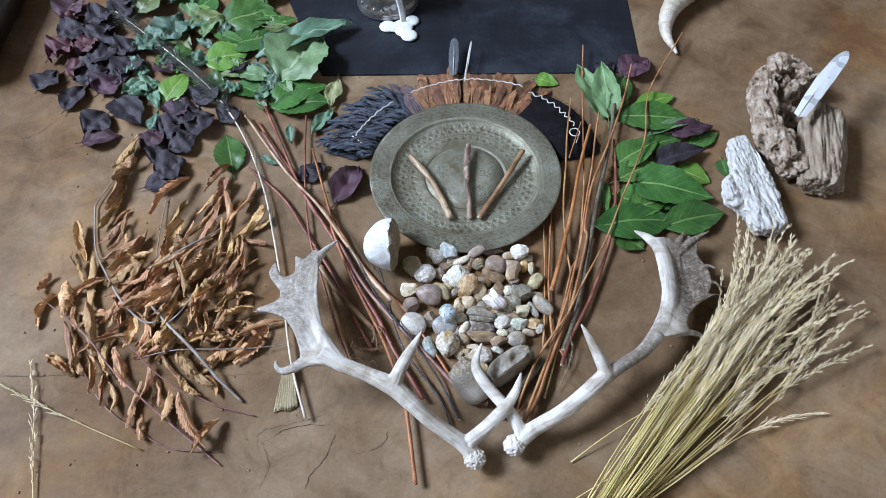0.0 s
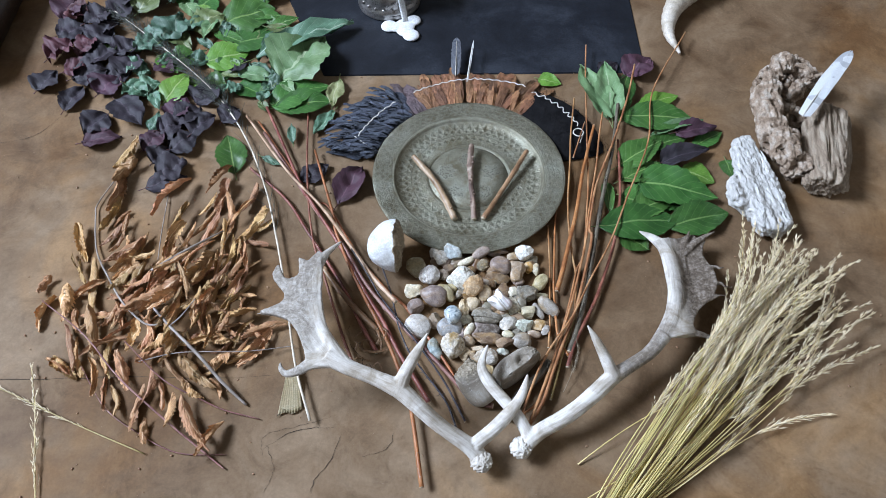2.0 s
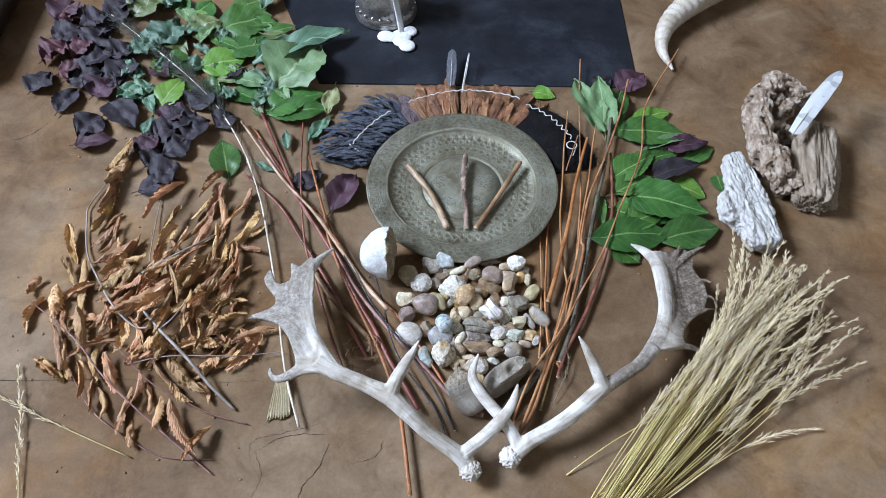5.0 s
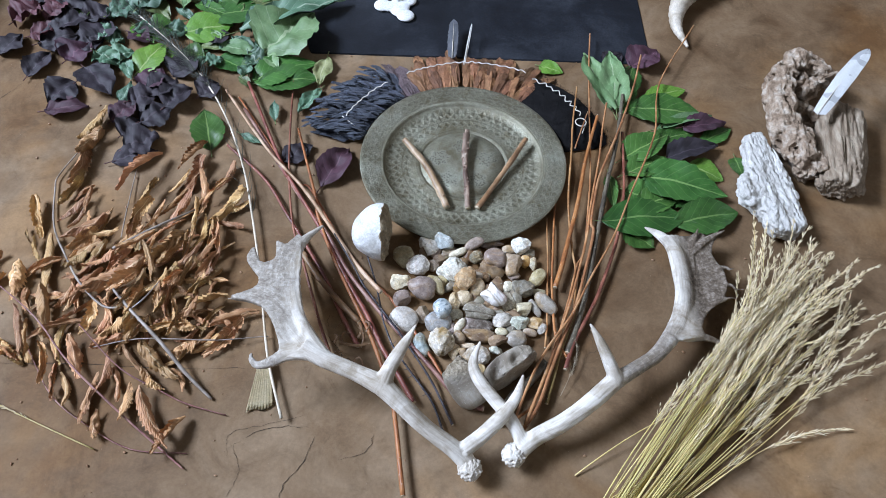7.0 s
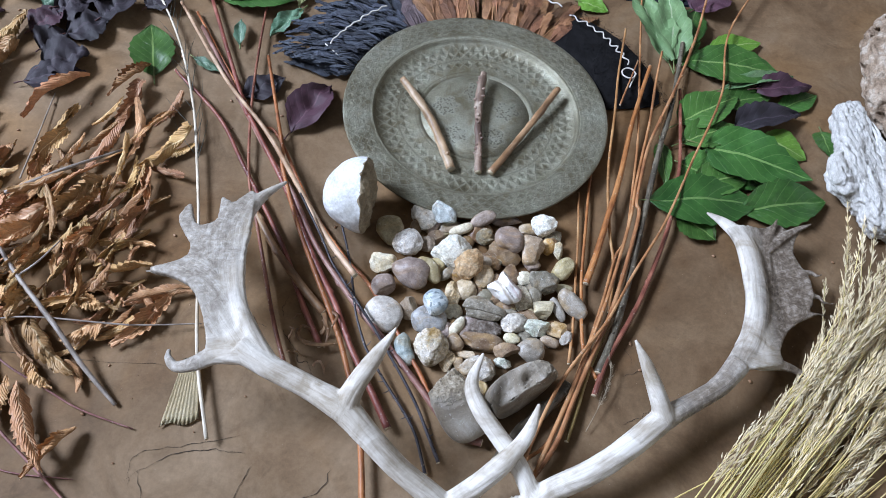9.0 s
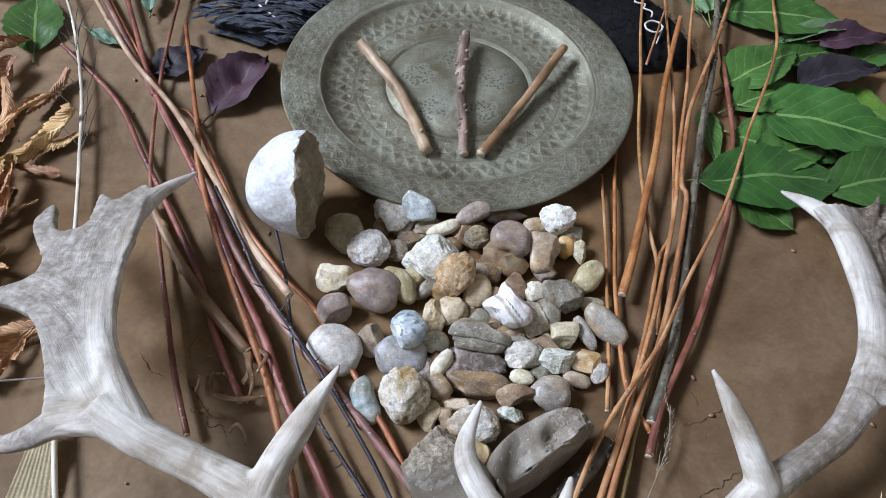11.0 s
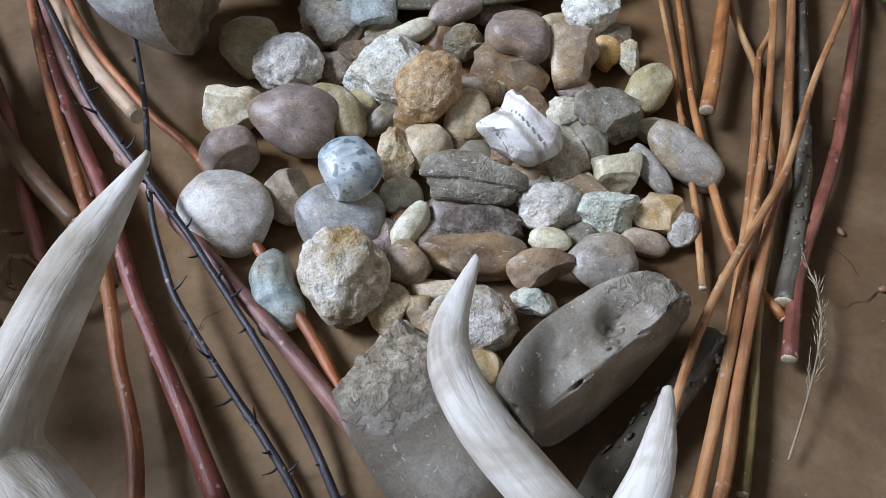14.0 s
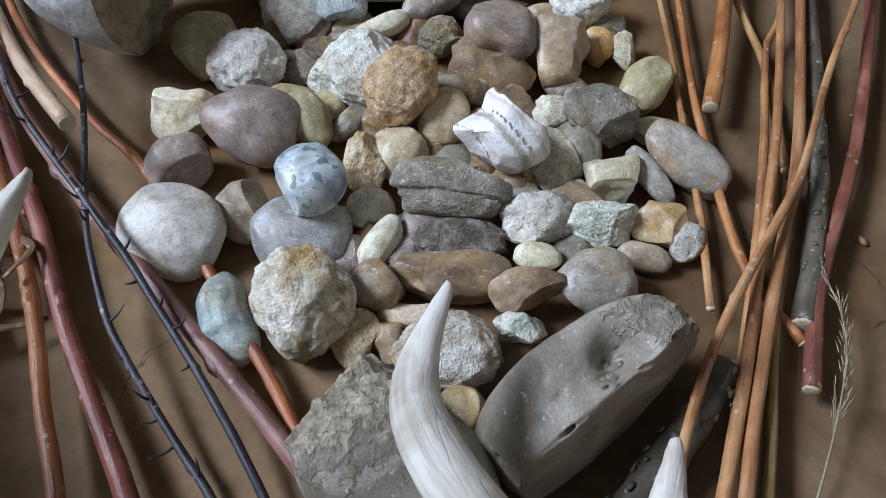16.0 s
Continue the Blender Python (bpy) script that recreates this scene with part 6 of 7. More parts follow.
LOWER = branch([[(-0.722, 0.777, 0.030, 0.0014), (-0.624, 0.704, 0.030, 0.0018), (-0.549, 0.627, 0.025, 0.0022), (-0.464, 0.558, 0.015, 0.0024), (-0.375, 0.492, 0.006, 0.0024), (-0.341, 0.467, 0.004, 0.0016)],
                [(-0.548, 0.691, 0.030, 0.0014), (-0.470, 0.622, 0.020, 0.0017), (-0.403, 0.589, 0.012, 0.0018), (-0.356, 0.569, 0.006, 0.0016), (-0.293, 0.553, 0.003, 0.0013)],
                [(-0.624, 0.652, 0.012, 0.001), (-0.568, 0.578, 0.006, 0.0013), (-0.505, 0.534, 0.003, 0.0014), (-0.427, 0.496, 0.003, 0.0014), (-0.341, 0.491, 0.003, 0.001)]], "long dry branch hung with small curled brown leaves", "mauve", 0.7)
DRY_LEAVES = 0


def rolled_blade(length, width, seed):
    """A dead leaf rolled up along its midrib: a ribbed scroll that opens towards one end, bent and pinched."""
    bm = bmesh.new()
    uv = bm.loops.layers.uv.new("uv")
    rng = random.Random(seed)
    s = rng.random() * 90
    roll, loose = rng.uniform(1.3, 2.9), rng.uniform(0.25, 0.75)
    bend, arch, twist = rng.uniform(-0.10, 0.10), rng.uniform(-0.05, 0.10), rng.uniform(-1.0, 1.0)
    ribs, nu, nv = rng.uniform(8, 11), 34, 12
    rows = []
    for i in range(nu + 1):
        u = i / nu
        half = 0.5 * width * max(0.10, math.sin(math.pi * min(0.97, 0.05 + 0.93 * u ** 0.85)) ** 0.80)
        turn = roll * (1 - loose * abs(2 * u - 0.9) ** 1.5)
        row = []
        for j in range(nv + 1):
            w = 2 * j / nv - 1
            wave = math.sin(6.283 * (ribs * u - 1.3 * abs(w)))
            r = max(half, 0.001) / max(turn, 0.4) * (1 + 0.16 * wave - 0.10 * w)
            ragged = 1 + 0.06 * math.sin(u * 71 + s) * (abs(w) > 0.9)
            y, z = r * math.sin(w * turn * ragged), r * (1 - math.cos(w * turn * ragged))
            q = Vector((u * 3.4, w * 1.3, s))
            y += 0.16 * width * noise.noise(q * 1.3)
            z += 0.16 * width * noise.noise(q * 1.3 + Vector((5, 0, 0)))
            a = twist * (u - 0.4)
            y, z = y * math.cos(a) - z * math.sin(a), y * math.sin(a) + z * math.cos(a)
            row.append(bm.verts.new((u * length + 0.05 * width * wave, y + bend * length * math.sin(math.pi * u), z + arch * length * math.sin(math.pi * u))))
        rows.append(row)
    for i in range(nu):
        for j in range(nv):
            f = bm.faces.new((rows[i][j], rows[i + 1][j], rows[i + 1][j + 1], rows[i][j + 1]))
            for loop, (a, b) in zip(f.loops, ((i, j), (i + 1, j), (i + 1, j + 1), (i, j + 1))):
                loop[uv].uv = (a / nu, b / nv)
    return bm


def dry_leaf(foot, tip, width, z, parent):
    global DRY_LEAVES
    DRY_LEAVES += 1
    rng = random.Random(DRY_LEAVES * 7 + 1)
    way = Vector((*tip, 0)) - Vector((*foot, 0))
    bm = rolled_blade(way.length * 1.10, width * rng.uniform(1.25, 1.9), 500 + DRY_LEAVES)
    m = Matrix.Translation((foot[0], foot[1], 0)) @ Matrix.Rotation(math.atan2(way.y, way.x), 4, "Z") @ Matrix.Rotation(radians(rng.uniform(-60, 60) + (180 if rng.random() < 0.65 else 0)), 4, "X") @ Matrix.Rotation(radians(rng.uniform(-10, 10)), 4, "Y")
    low = min((m @ v.co).z for v in bm.verts)
    m = Matrix.Translation((0, 0, max(0.001 - low, z - 0.006))) @ m
    ob = part("leaf", bm, LEAF["dry"], at=m)
    ob.parent = parent
    ob.matrix_parent_inverse = parent.matrix_world.inverted()
    return ob


bpy.context.view_layer.update()
dry_leaf((-0.639, 1.190), (-0.660, 1.105), 0.031, 0.011, UPPER)
dry_leaf((-0.659, 1.098), (-0.670, 1.005), 0.023, 0.010, UPPER)
dry_leaf((-0.627, 1.127), (-0.660, 1.066), 0.023, 0.013, UPPER)
dry_leaf((-0.641, 1.035), (-0.665, 0.957), 0.019, 0.012, UPPER)
dry_leaf((-0.615, 0.999), (-0.643, 0.970), 0.014, 0.012, UPPER)
dry_leaf((-0.620, 0.967), (-0.651, 0.914), 0.019, 0.017, UPPER)
dry_leaf((-0.612, 0.985), (-0.612, 0.940), 0.010, 0.024, UPPER)
dry_leaf((-0.612, 0.946), (-0.627, 0.895), 0.012, 0.024, UPPER)
dry_leaf((-0.571, 0.925), (-0.622, 0.864), 0.026, 0.028, UPPER)
dry_leaf((-0.567, 0.932), (-0.596, 0.890), 0.014, 0.023, UPPER)
dry_leaf((-0.575, 0.890), (-0.613, 0.850), 0.019, 0.027, UPPER)
dry_leaf((-0.536, 0.889), (-0.576, 0.872), 0.014, 0.032, UPPER)
dry_leaf((-0.564, 0.866), (-0.601, 0.822), 0.018, 0.027, UPPER)
dry_leaf((-0.551, 0.863), (-0.572, 0.795), 0.020, 0.032, UPPER)
dry_leaf((-0.563, 0.828), (-0.595, 0.781), 0.017, 0.027, MIDDLE)
dry_leaf((-0.503, 1.074), (-0.542, 0.973), 0.026, 0.023, UPPER)
dry_leaf((-0.497, 1.012), (-0.514, 0.931), 0.017, 0.027, UPPER)
dry_leaf((-0.468, 0.955), (-0.499, 0.893), 0.014, 0.034, UPPER)
dry_leaf((-0.492, 0.957), (-0.508, 0.871), 0.017, 0.037, UPPER)
dry_leaf((-0.504, 0.919), (-0.515, 0.873), 0.015, 0.034, UPPER)
dry_leaf((-0.426, 1.116), (-0.455, 1.040), 0.023, 0.012, UPPER)
dry_leaf((-0.422, 1.073), (-0.439, 0.992), 0.021, 0.017, UPPER)
dry_leaf((-0.430, 0.987), (-0.461, 0.913), 0.024, 0.026, UPPER)
dry_leaf((-0.419, 1.033), (-0.411, 0.939), 0.014, 0.022, UPPER)
dry_leaf((-0.415, 0.967), (-0.417, 0.893), 0.016, 0.028, UPPER)
dry_leaf((-0.362, 1.063), (-0.384, 1.000), 0.019, 0.010, UPPER)
dry_leaf((-0.360, 1.026), (-0.393, 0.967), 0.014, 0.017, UPPER)
dry_leaf((-0.327, 0.987), (-0.373, 0.915), 0.024, 0.018, UPPER)
dry_leaf((-0.319, 0.907), (-0.368, 0.913), 0.011, 0.017, UPPER)
dry_leaf((-0.321, 0.970), (-0.358, 0.939), 0.012, 0.012, UPPER)
dry_leaf((-0.374, 0.927), (-0.377, 0.862), 0.016, 0.022, UPPER)
dry_leaf((-0.415, 0.891), (-0.411, 0.843), 0.009, 0.030, UPPER)
dry_leaf((-0.380, 0.856), (-0.410, 0.806), 0.013, 0.042, UPPER)
dry_leaf((-0.353, 0.855), (-0.369, 0.803), 0.010, 0.031, UPPER)
dry_leaf((-0.352, 0.848), (-0.376, 0.787), 0.012, 0.029, UPPER)
dry_leaf((-0.413, 0.875), (-0.455, 0.815), 0.032, 0.042, UPPER)
dry_leaf((-0.435, 0.872), (-0.443, 0.816), 0.020, 0.050, UPPER)
dry_leaf((-0.477, 0.848), (-0.450, 0.778), 0.010, 0.057, UPPER)
dry_leaf((-0.491, 0.864), (-0.521, 0.825), 0.018, 0.051, UPPER)
dry_leaf((-0.465, 0.874), (-0.517, 0.837), 0.016, 0.050, UPPER)
dry_leaf((-0.470, 0.817), (-0.550, 0.756), 0.030, 0.051, MIDDLE)
dry_leaf((-0.472, 0.787), (-0.510, 0.750), 0.019, 0.053, MIDDLE)
dry_leaf((-0.504, 0.809), (-0.564, 0.760), 0.020, 0.044, MIDDLE)
dry_leaf((-0.541, 0.805), (-0.580, 0.734), 0.017, 0.032, MIDDLE)
dry_leaf((-0.427, 0.795), (-0.451, 0.753), 0.017, 0.053, MIDDLE)
dry_leaf((-0.413, 0.809), (-0.430, 0.778), 0.015, 0.049, MIDDLE)
dry_leaf((-0.398, 0.790), (-0.421, 0.759), 0.012, 0.052, MIDDLE)
dry_leaf((-0.374, 0.788), (-0.394, 0.740), 0.010, 0.031, MIDDLE)
dry_leaf((-0.380, 0.789), (-0.374, 0.732), 0.009, 0.028, MIDDLE)
dry_leaf((-0.369, 0.790), (-0.331, 0.789), 0.009, 0.027, MIDDLE)
dry_leaf((-0.362, 0.827), (-0.374, 0.776), 0.013, 0.028, MIDDLE)
dry_leaf((-0.322, 0.759), (-0.379, 0.728), 0.017, 0.026, MIDDLE)
dry_leaf((-0.343, 0.790), (-0.347, 0.757), 0.009, 0.024, MIDDLE)
dry_leaf((-0.326, 0.741), (-0.355, 0.690), 0.012, 0.019, MIDDLE)
dry_leaf((-0.331, 0.732), (-0.303, 0.699), 0.009, 0.024, MIDDLE)
dry_leaf((-0.267, 0.735), (-0.336, 0.709), 0.017, 0.013, MIDDLE)
dry_leaf((-0.294, 0.724), (-0.340, 0.656), 0.021, 0.016, MIDDLE)
dry_leaf((-0.305, 0.691), (-0.331, 0.668), 0.012, 0.013, MIDDLE)
dry_leaf((-0.406, 0.743), (-0.403, 0.683), 0.012, 0.039, MIDDLE)
dry_leaf((-0.399, 0.713), (-0.366, 0.696), 0.015, 0.026, MIDDLE)
dry_leaf((-0.382, 0.731), (-0.404, 0.702), 0.010, 0.032, MIDDLE)
dry_leaf((-0.358, 0.674), (-0.394, 0.645), 0.018, 0.024, MIDDLE)
dry_leaf((-0.360, 0.705), (-0.392, 0.676), 0.014, 0.023, MIDDLE)
dry_leaf((-0.464, 0.742), (-0.476, 0.697), 0.013, 0.046, MIDDLE)
dry_leaf((-0.474, 0.717), (-0.503, 0.670), 0.021, 0.038, MIDDLE)
dry_leaf((-0.452, 0.712), (-0.465, 0.666), 0.020, 0.029, MIDDLE)
dry_leaf((-0.481, 0.683), (-0.522, 0.659), 0.023, 0.019, MIDDLE)
dry_leaf((-0.508, 0.732), (-0.524, 0.685), 0.016, 0.029, MIDDLE)
dry_leaf((-0.532, 0.744), (-0.500, 0.700), 0.011, 0.040, MIDDLE)
dry_leaf((-0.539, 0.742), (-0.547, 0.684), 0.016, 0.028, MIDDLE)
dry_leaf((-0.587, 0.785), (-0.603, 0.735), 0.019, 0.020, LOWER)
dry_leaf((-0.583, 0.756), (-0.585, 0.724), 0.012, 0.021, LOWER)
dry_leaf((-0.478, 0.668), (-0.430, 0.622), 0.013, 0.017, LOWER)
dry_leaf((-0.434, 0.625), (-0.393, 0.595), 0.018, 0.016, LOWER)
dry_leaf((-0.449, 0.676), (-0.380, 0.615), 0.023, 0.015, LOWER)
dry_leaf((-0.391, 0.625), (-0.369, 0.590), 0.011, 0.018, LOWER)
dry_leaf((-0.694, 0.819), (-0.685, 0.749), 0.029, 0.019, LOWER)
dry_leaf((-0.656, 0.878), (-0.632, 0.765), 0.019, 0.023, UPPER)
dry_leaf((-0.635, 0.770), (-0.602, 0.677), 0.021, 0.019, LOWER)
dry_leaf((-0.662, 0.768), (-0.639, 0.723), 0.013, 0.021, LOWER)
dry_leaf((-0.708, 0.963), (-0.680, 0.885), 0.023, 0.010, UPPER)
dry_leaf((-0.706, 0.897), (-0.690, 0.858), 0.008, 0.013, LOWER)
dry_leaf((-0.683, 0.878), (-0.667, 0.828), 0.014, 0.021, LOWER)
dry_leaf((-0.677, 0.736), (-0.634, 0.647), 0.016, 0.018, LOWER)
dry_leaf((-0.648, 0.713), (-0.623, 0.649), 0.013, 0.013, LOWER)
dry_leaf((-0.647, 0.670), (-0.618, 0.631), 0.014, 0.020, LOWER)
dry_leaf((-0.615, 0.670), (-0.593, 0.599), 0.015, 0.016, LOWER)
dry_leaf((-0.610, 0.689), (-0.576, 0.637), 0.011, 0.019, LOWER)
dry_leaf((-0.578, 0.714), (-0.569, 0.635), 0.016, 0.014, LOWER)
dry_leaf((-0.564, 0.679), (-0.531, 0.607), 0.016, 0.012, LOWER)
dry_leaf((-0.680, 0.672), (-0.634, 0.634), 0.022, 0.013, LOWER)
dry_leaf((-0.578, 0.634), (-0.570, 0.574), 0.018, 0.010, LOWER)
dry_leaf((-0.563, 0.615), (-0.543, 0.560), 0.014, 0.013, LOWER)
dry_leaf((-0.498, 0.650), (-0.498, 0.580), 0.014, 0.022, LOWER)
dry_leaf((-0.505, 0.615), (-0.509, 0.538), 0.016, 0.012, LOWER)
dry_leaf((-0.484, 0.627), (-0.464, 0.572), 0.013, 0.010, LOWER)
dry_leaf((-0.449, 0.599), (-0.445, 0.541), 0.015, 0.009, LOWER)
dry_leaf((-0.430, 0.589), (-0.376, 0.493), 0.022, 0.010, LOWER)
dry_leaf((-0.352, 0.546), (-0.380, 0.486), 0.016, 0.017, LOWER)
dry_leaf((-0.489, 0.554), (-0.480, 0.512), 0.013, 0.012, LOWER)
dry_leaf((-0.715, 0.800), (-0.725, 0.733), 0.023, 0.012, LOWER)
dry_leaf((-0.695, 0.672), (-0.646, 0.632), 0.016, 0.009, LOWER)
dry_leaf((-0.730, 0.841), (-0.742, 0.806), 0.020, 0.020, LOWER)
dry_leaf((-0.399, 0.824), (-0.421, 0.795), 0.014, 0.044, UPPER)
dry_leaf((-0.420, 0.745), (-0.433, 0.715), 0.013, 0.043, MIDDLE)
dry_leaf((-0.428, 0.722), (-0.429, 0.766), 0.010, 0.045, MIDDLE)
dry_leaf((-0.474, 0.763), (-0.489, 0.730), 0.015, 0.047, MIDDLE)
dry_leaf((-0.505, 0.766), (-0.519, 0.733), 0.013, 0.041, MIDDLE)
dry_leaf((-0.580, 0.840), (-0.601, 0.804), 0.015, 0.030, UPPER)
dry_leaf((-0.409, 0.772), (-0.377, 0.756), 0.010, 0.036, MIDDLE)
dry_leaf((-0.418, 0.679), (-0.444, 0.710), 0.010, 0.029, MIDDLE)
dry_leaf((-0.532, 0.835), (-0.565, 0.799), 0.017, 0.040, UPPER)
dry_leaf((-0.494, 0.829), (-0.514, 0.794), 0.016, 0.050, UPPER)
dry_leaf((-0.370, 0.749), (-0.389, 0.716), 0.011, 0.040, MIDDLE)
dry_leaf((-0.343, 0.702), (-0.374, 0.718), 0.010, 0.019, MIDDLE)
dry_leaf((-0.318, 0.718), (-0.349, 0.734), 0.009, 0.021, MIDDLE)

# more rolled leaves thrown on the heap
rng = random.Random(62)
for i in range(70):
    x, y = rng.gauss(-0.46, 0.085), rng.gauss(0.775, 0.095)
    if x > -0.33 or y < 0.62:
        continue
    a, ln = rng.gauss(1.05, 0.6) + (math.pi if rng.random() < 0.2 else 0), rng.uniform(0.045, 0.085)
    rise = 0.045 * math.exp(-(((x + 0.46) / 0.10) ** 2 + ((y - 0.77) / 0.10) ** 2))
    dry_leaf((x, y), (x + ln * math.cos(a), y + ln * math.sin(a)), rng.uniform(0.010, 0.016), 0.010 + rise * rng.random(), MIDDLE if y < 0.80 else UPPER)


# green sprigs in the thick of the leaves
rng = random.Random(8)
for i in range(26):
    x, y = rng.gauss(-0.50, 0.10), rng.gauss(1.56, 0.07)
    a, ln = rng.uniform(0, 6.28), rng.uniform(0.04, 0.10)
    leaf(rng.choice(("green", "blue", "blue", "green", "olive", "under", "bright")), (x, y), (x + ln * math.cos(a), y + ln * math.sin(a)), ln * rng.uniform(0.35, 0.55), rng.uniform(0.004, 0.03))
for i in range(14):
    x, y = rng.gauss(-0.42, 0.09), rng.gauss(1.36, 0.07)
    a, ln = rng.uniform(0, 6.28), rng.uniform(0.03, 0.06)
    leaf(rng.choice(("green", "blue", "blue", "olive", "under")), (x, y), (x + ln * math.cos(a), y + ln * math.sin(a)), ln * rng.uniform(0.3, 0.5), rng.uniform(0.004, 0.02))


# ---- feather fan behind the plate ----
def barb_material(name, dark, light, rough=0.6, value=0.25):
    k = Nodes(name)
    tc = k.node("ShaderNodeTexCoord")
    uv = k.node("ShaderNodeSeparateXYZ")
    k.link(tc.outputs["UV"], uv.inputs[0])
    off = k.math("ABSOLUTE", k.math("SUBTRACT", uv.outputs[1], 0.5))
    v = k.coords()
    wave = k.math("ADD", k.math("MULTIPLY", uv.outputs[0], 38.0), k.math("ADD", k.math("MULTIPLY", off, -30.0), k.math("MULTIPLY", k.noise(v, 60, 3), 3.0)))
    comb = k.math("PINGPONG", wave, 0.5)
    patch = k.noise(v, 50, 4)
    colour = k.mix(k.math("MULTIPLY", comb, 0.8), k.ramp(patch, [(0.3, dark), (0.7, light)]), light)
    return k.done(k.vary(colour, 0.01, value), rough, comb, 0.7, 0.0012)


PLUME = {
    "blue": barb_material("plume_blue_black", (0.023, 0.028, 0.042), (0.082, 0.096, 0.126), 0.6, 0.45),
    "brown": barb_material("plume_russet", (0.085, 0.032, 0.013), (0.36, 0.175, 0.085), 0.6, 0.45),
    "dusk": barb_material("plume_mauve_brown", (0.042, 0.028, 0.032), (0.15, 0.105, 0.108), 0.6, 0.45),
    "grey": barb_material("plume_grey_blue", (0.06, 0.066, 0.080), (0.15, 0.16, 0.185)),
    "white": barb_material("plume_white", (0.62, 0.63, 0.62), (0.80, 0.81, 0.80), 0.55, 0.02),
}
M["thread"] = surface("white_thread", ((0.62, 0.60, 0.56), (0.74, 0.72, 0.68)), 200, 900, 0.8, 0.3)
M["shaft"] = surface("ivory_shaft", ((0.50, 0.46, 0.38), (0.64, 0.60, 0.52)), 90, 600, 0.45, 0.2)


def vane(length, width, seed, arch=0.04, ragged=0.12, fold=0.12):
    """A feather vane along +x with a split, ragged edge and a shaft."""
    bm = bmesh.new()
    uv = bm.loops.layers.uv.new("uv")
    rng = random.Random(seed)
    nu, nv = 22, 8
    rows = []
    for i in range(nu + 1):
        u = i / nu
        half = 0.5 * width * (0.35 + 0.65 * math.sin(math.pi * min(1, 0.12 + 0.8 * u)) ** 0.6) * (1 if u < 0.82 else max(0.12, math.sqrt(max(0, 1 - ((u - 0.82) / 0.18) ** 2))))
        cut = 1 - ragged * rng.random()
        row = []
        for j in range(nv + 1):
            w = 2 * j / nv - 1
            x = u * length + abs(w) * width * 0.22
            row.append(bm.verts.new((x, half * w * (cut if abs(w) > 0.9 else 1), arch * length * math.sin(math.pi * u * 0.9) - fold * abs(w) * half + 0.002 * noise.noise(Vector((u * 5, w * 2, seed))))))
        rows.append(row)
    for i in range(nu):
        for j in range(nv):
            f = bm.faces.new((rows[i][j], rows[i + 1][j], rows[i + 1][j + 1], rows[i][j + 1]))
            for loop, (a, b) in zip(f.loops, ((i, j), (i + 1, j), (i + 1, j + 1), (i, j + 1))):
                loop[uv].uv = (a / nu, b / nv)
    sweep(bm, [(-0.01 * length, 0, 0.0005, 0.0009), (0.3 * length, 0, arch * length * 0.75 + 0.0008, 0.0011), (0.95 * length, 0, arch * length * 0.45 + 0.0006, 0.0003)], 5, 4, mat=1)
    return bm


FAN = new("feather_fan")
FAN.location = (PLATE[0], PLATE[1], 0)
tagged(FAN, "fan of dark and russet feathers stitched with white thread", "feathers")


def at_fan(angle, r, z=0.0):
    return Vector((r * math.cos(radians(angle)), r * math.sin(radians(angle)), z))


rng = random.Random(21)
# layers from the outer rim inwards
for layer, (r0, ln, z) in enumerate(((0.235, 0.092, 0.004), (0.218, 0.080, 0.008), (0.206, 0.062, 0.012))):
    a = 166 - layer
    while a > 56:
        kind = "blue" if a > 125 else ("dusk" if a > 113 else "brown")
        if abs(a - 90) > 2:
            size = ln * rng.uniform(0.9, 1.08) * (1.0 if kind != "brown" else 1.06)
            bm = vane(size * rng.uniform(0.85, 1.1), 0.025 * rng.uniform(0.8, 1.25), int(a * 10) + layer, 0.09, 0.16)
            ob = part("feather", bm, [PLUME[kind], PLUME[kind]], FAN)
            ob.matrix_local = Matrix.Translation(at_fan(a, r0, z + 0.004 * rng.random())) @ Matrix.Rotation(radians(a + rng.uniform(-14, 14)), 4, "Z") @ Matrix.Rotation(radians(rng.uniform(0, 11)), 4, "Y") @ Matrix.Rotation(radians(rng.uniform(-22, 22)), 4, "X")
        a -= rng.uniform(2.2, 3.8)
# frilled cross feathers on the dark end
for i in range(190):
    a, r = rng.uniform(124, 164), rng.uniform(0.20, 0.305)
    bm = vane(rng.uniform(0.026, 0.044), rng.uniform(0.006, 0.011), 900 + i, 0.12, 0.30)
    ob = part("feather", bm, [PLUME["blue"], PLUME["blue"]], FAN)
    ob.matrix_local = Matrix.Translation(at_fan(a, r, 0.020 + 0.006 * rng.random())) @ Matrix.Rotation(radians(a + rng.uniform(8, 52)), 4, "Z") @ Matrix.Rotation(radians(rng.uniform(-4, 8)), 4, "Y")
# black fur pad at the other end
M["blackfur"] = surface("black_fur", ((0.0035, 0.0033, 0.0038), (0.006, 0.0058, 0.0065), (0.012, 0.0115, 0.0125)), 60, 700, 0.9, 0.6, 0.002, value=0, spec=0.2)
bm = bmesh.new()
rows = []
for i in range(31):
    a = 58 - 46 * i / 30
    row = []
    for j in range(17):
        w = j / 16
        swell = math.sin(math.pi * min(1, max(0, i / 30))) ** 0.4
        r = 0.185 + (0.105 + 0.025 * swell) * w
        z = 0.003 + 0.020 * (math.sin(math.pi * w) ** 0.5) * max(0.05, swell) + 0.002 * noise.noise(Vector((a * 0.9, w * 14, 2)))
        row.append(bm.verts.new(at_fan(a, r + 0.004 * noise.noise(Vector((a * 0.7, j, 5))), z)))
    rows.append(row)
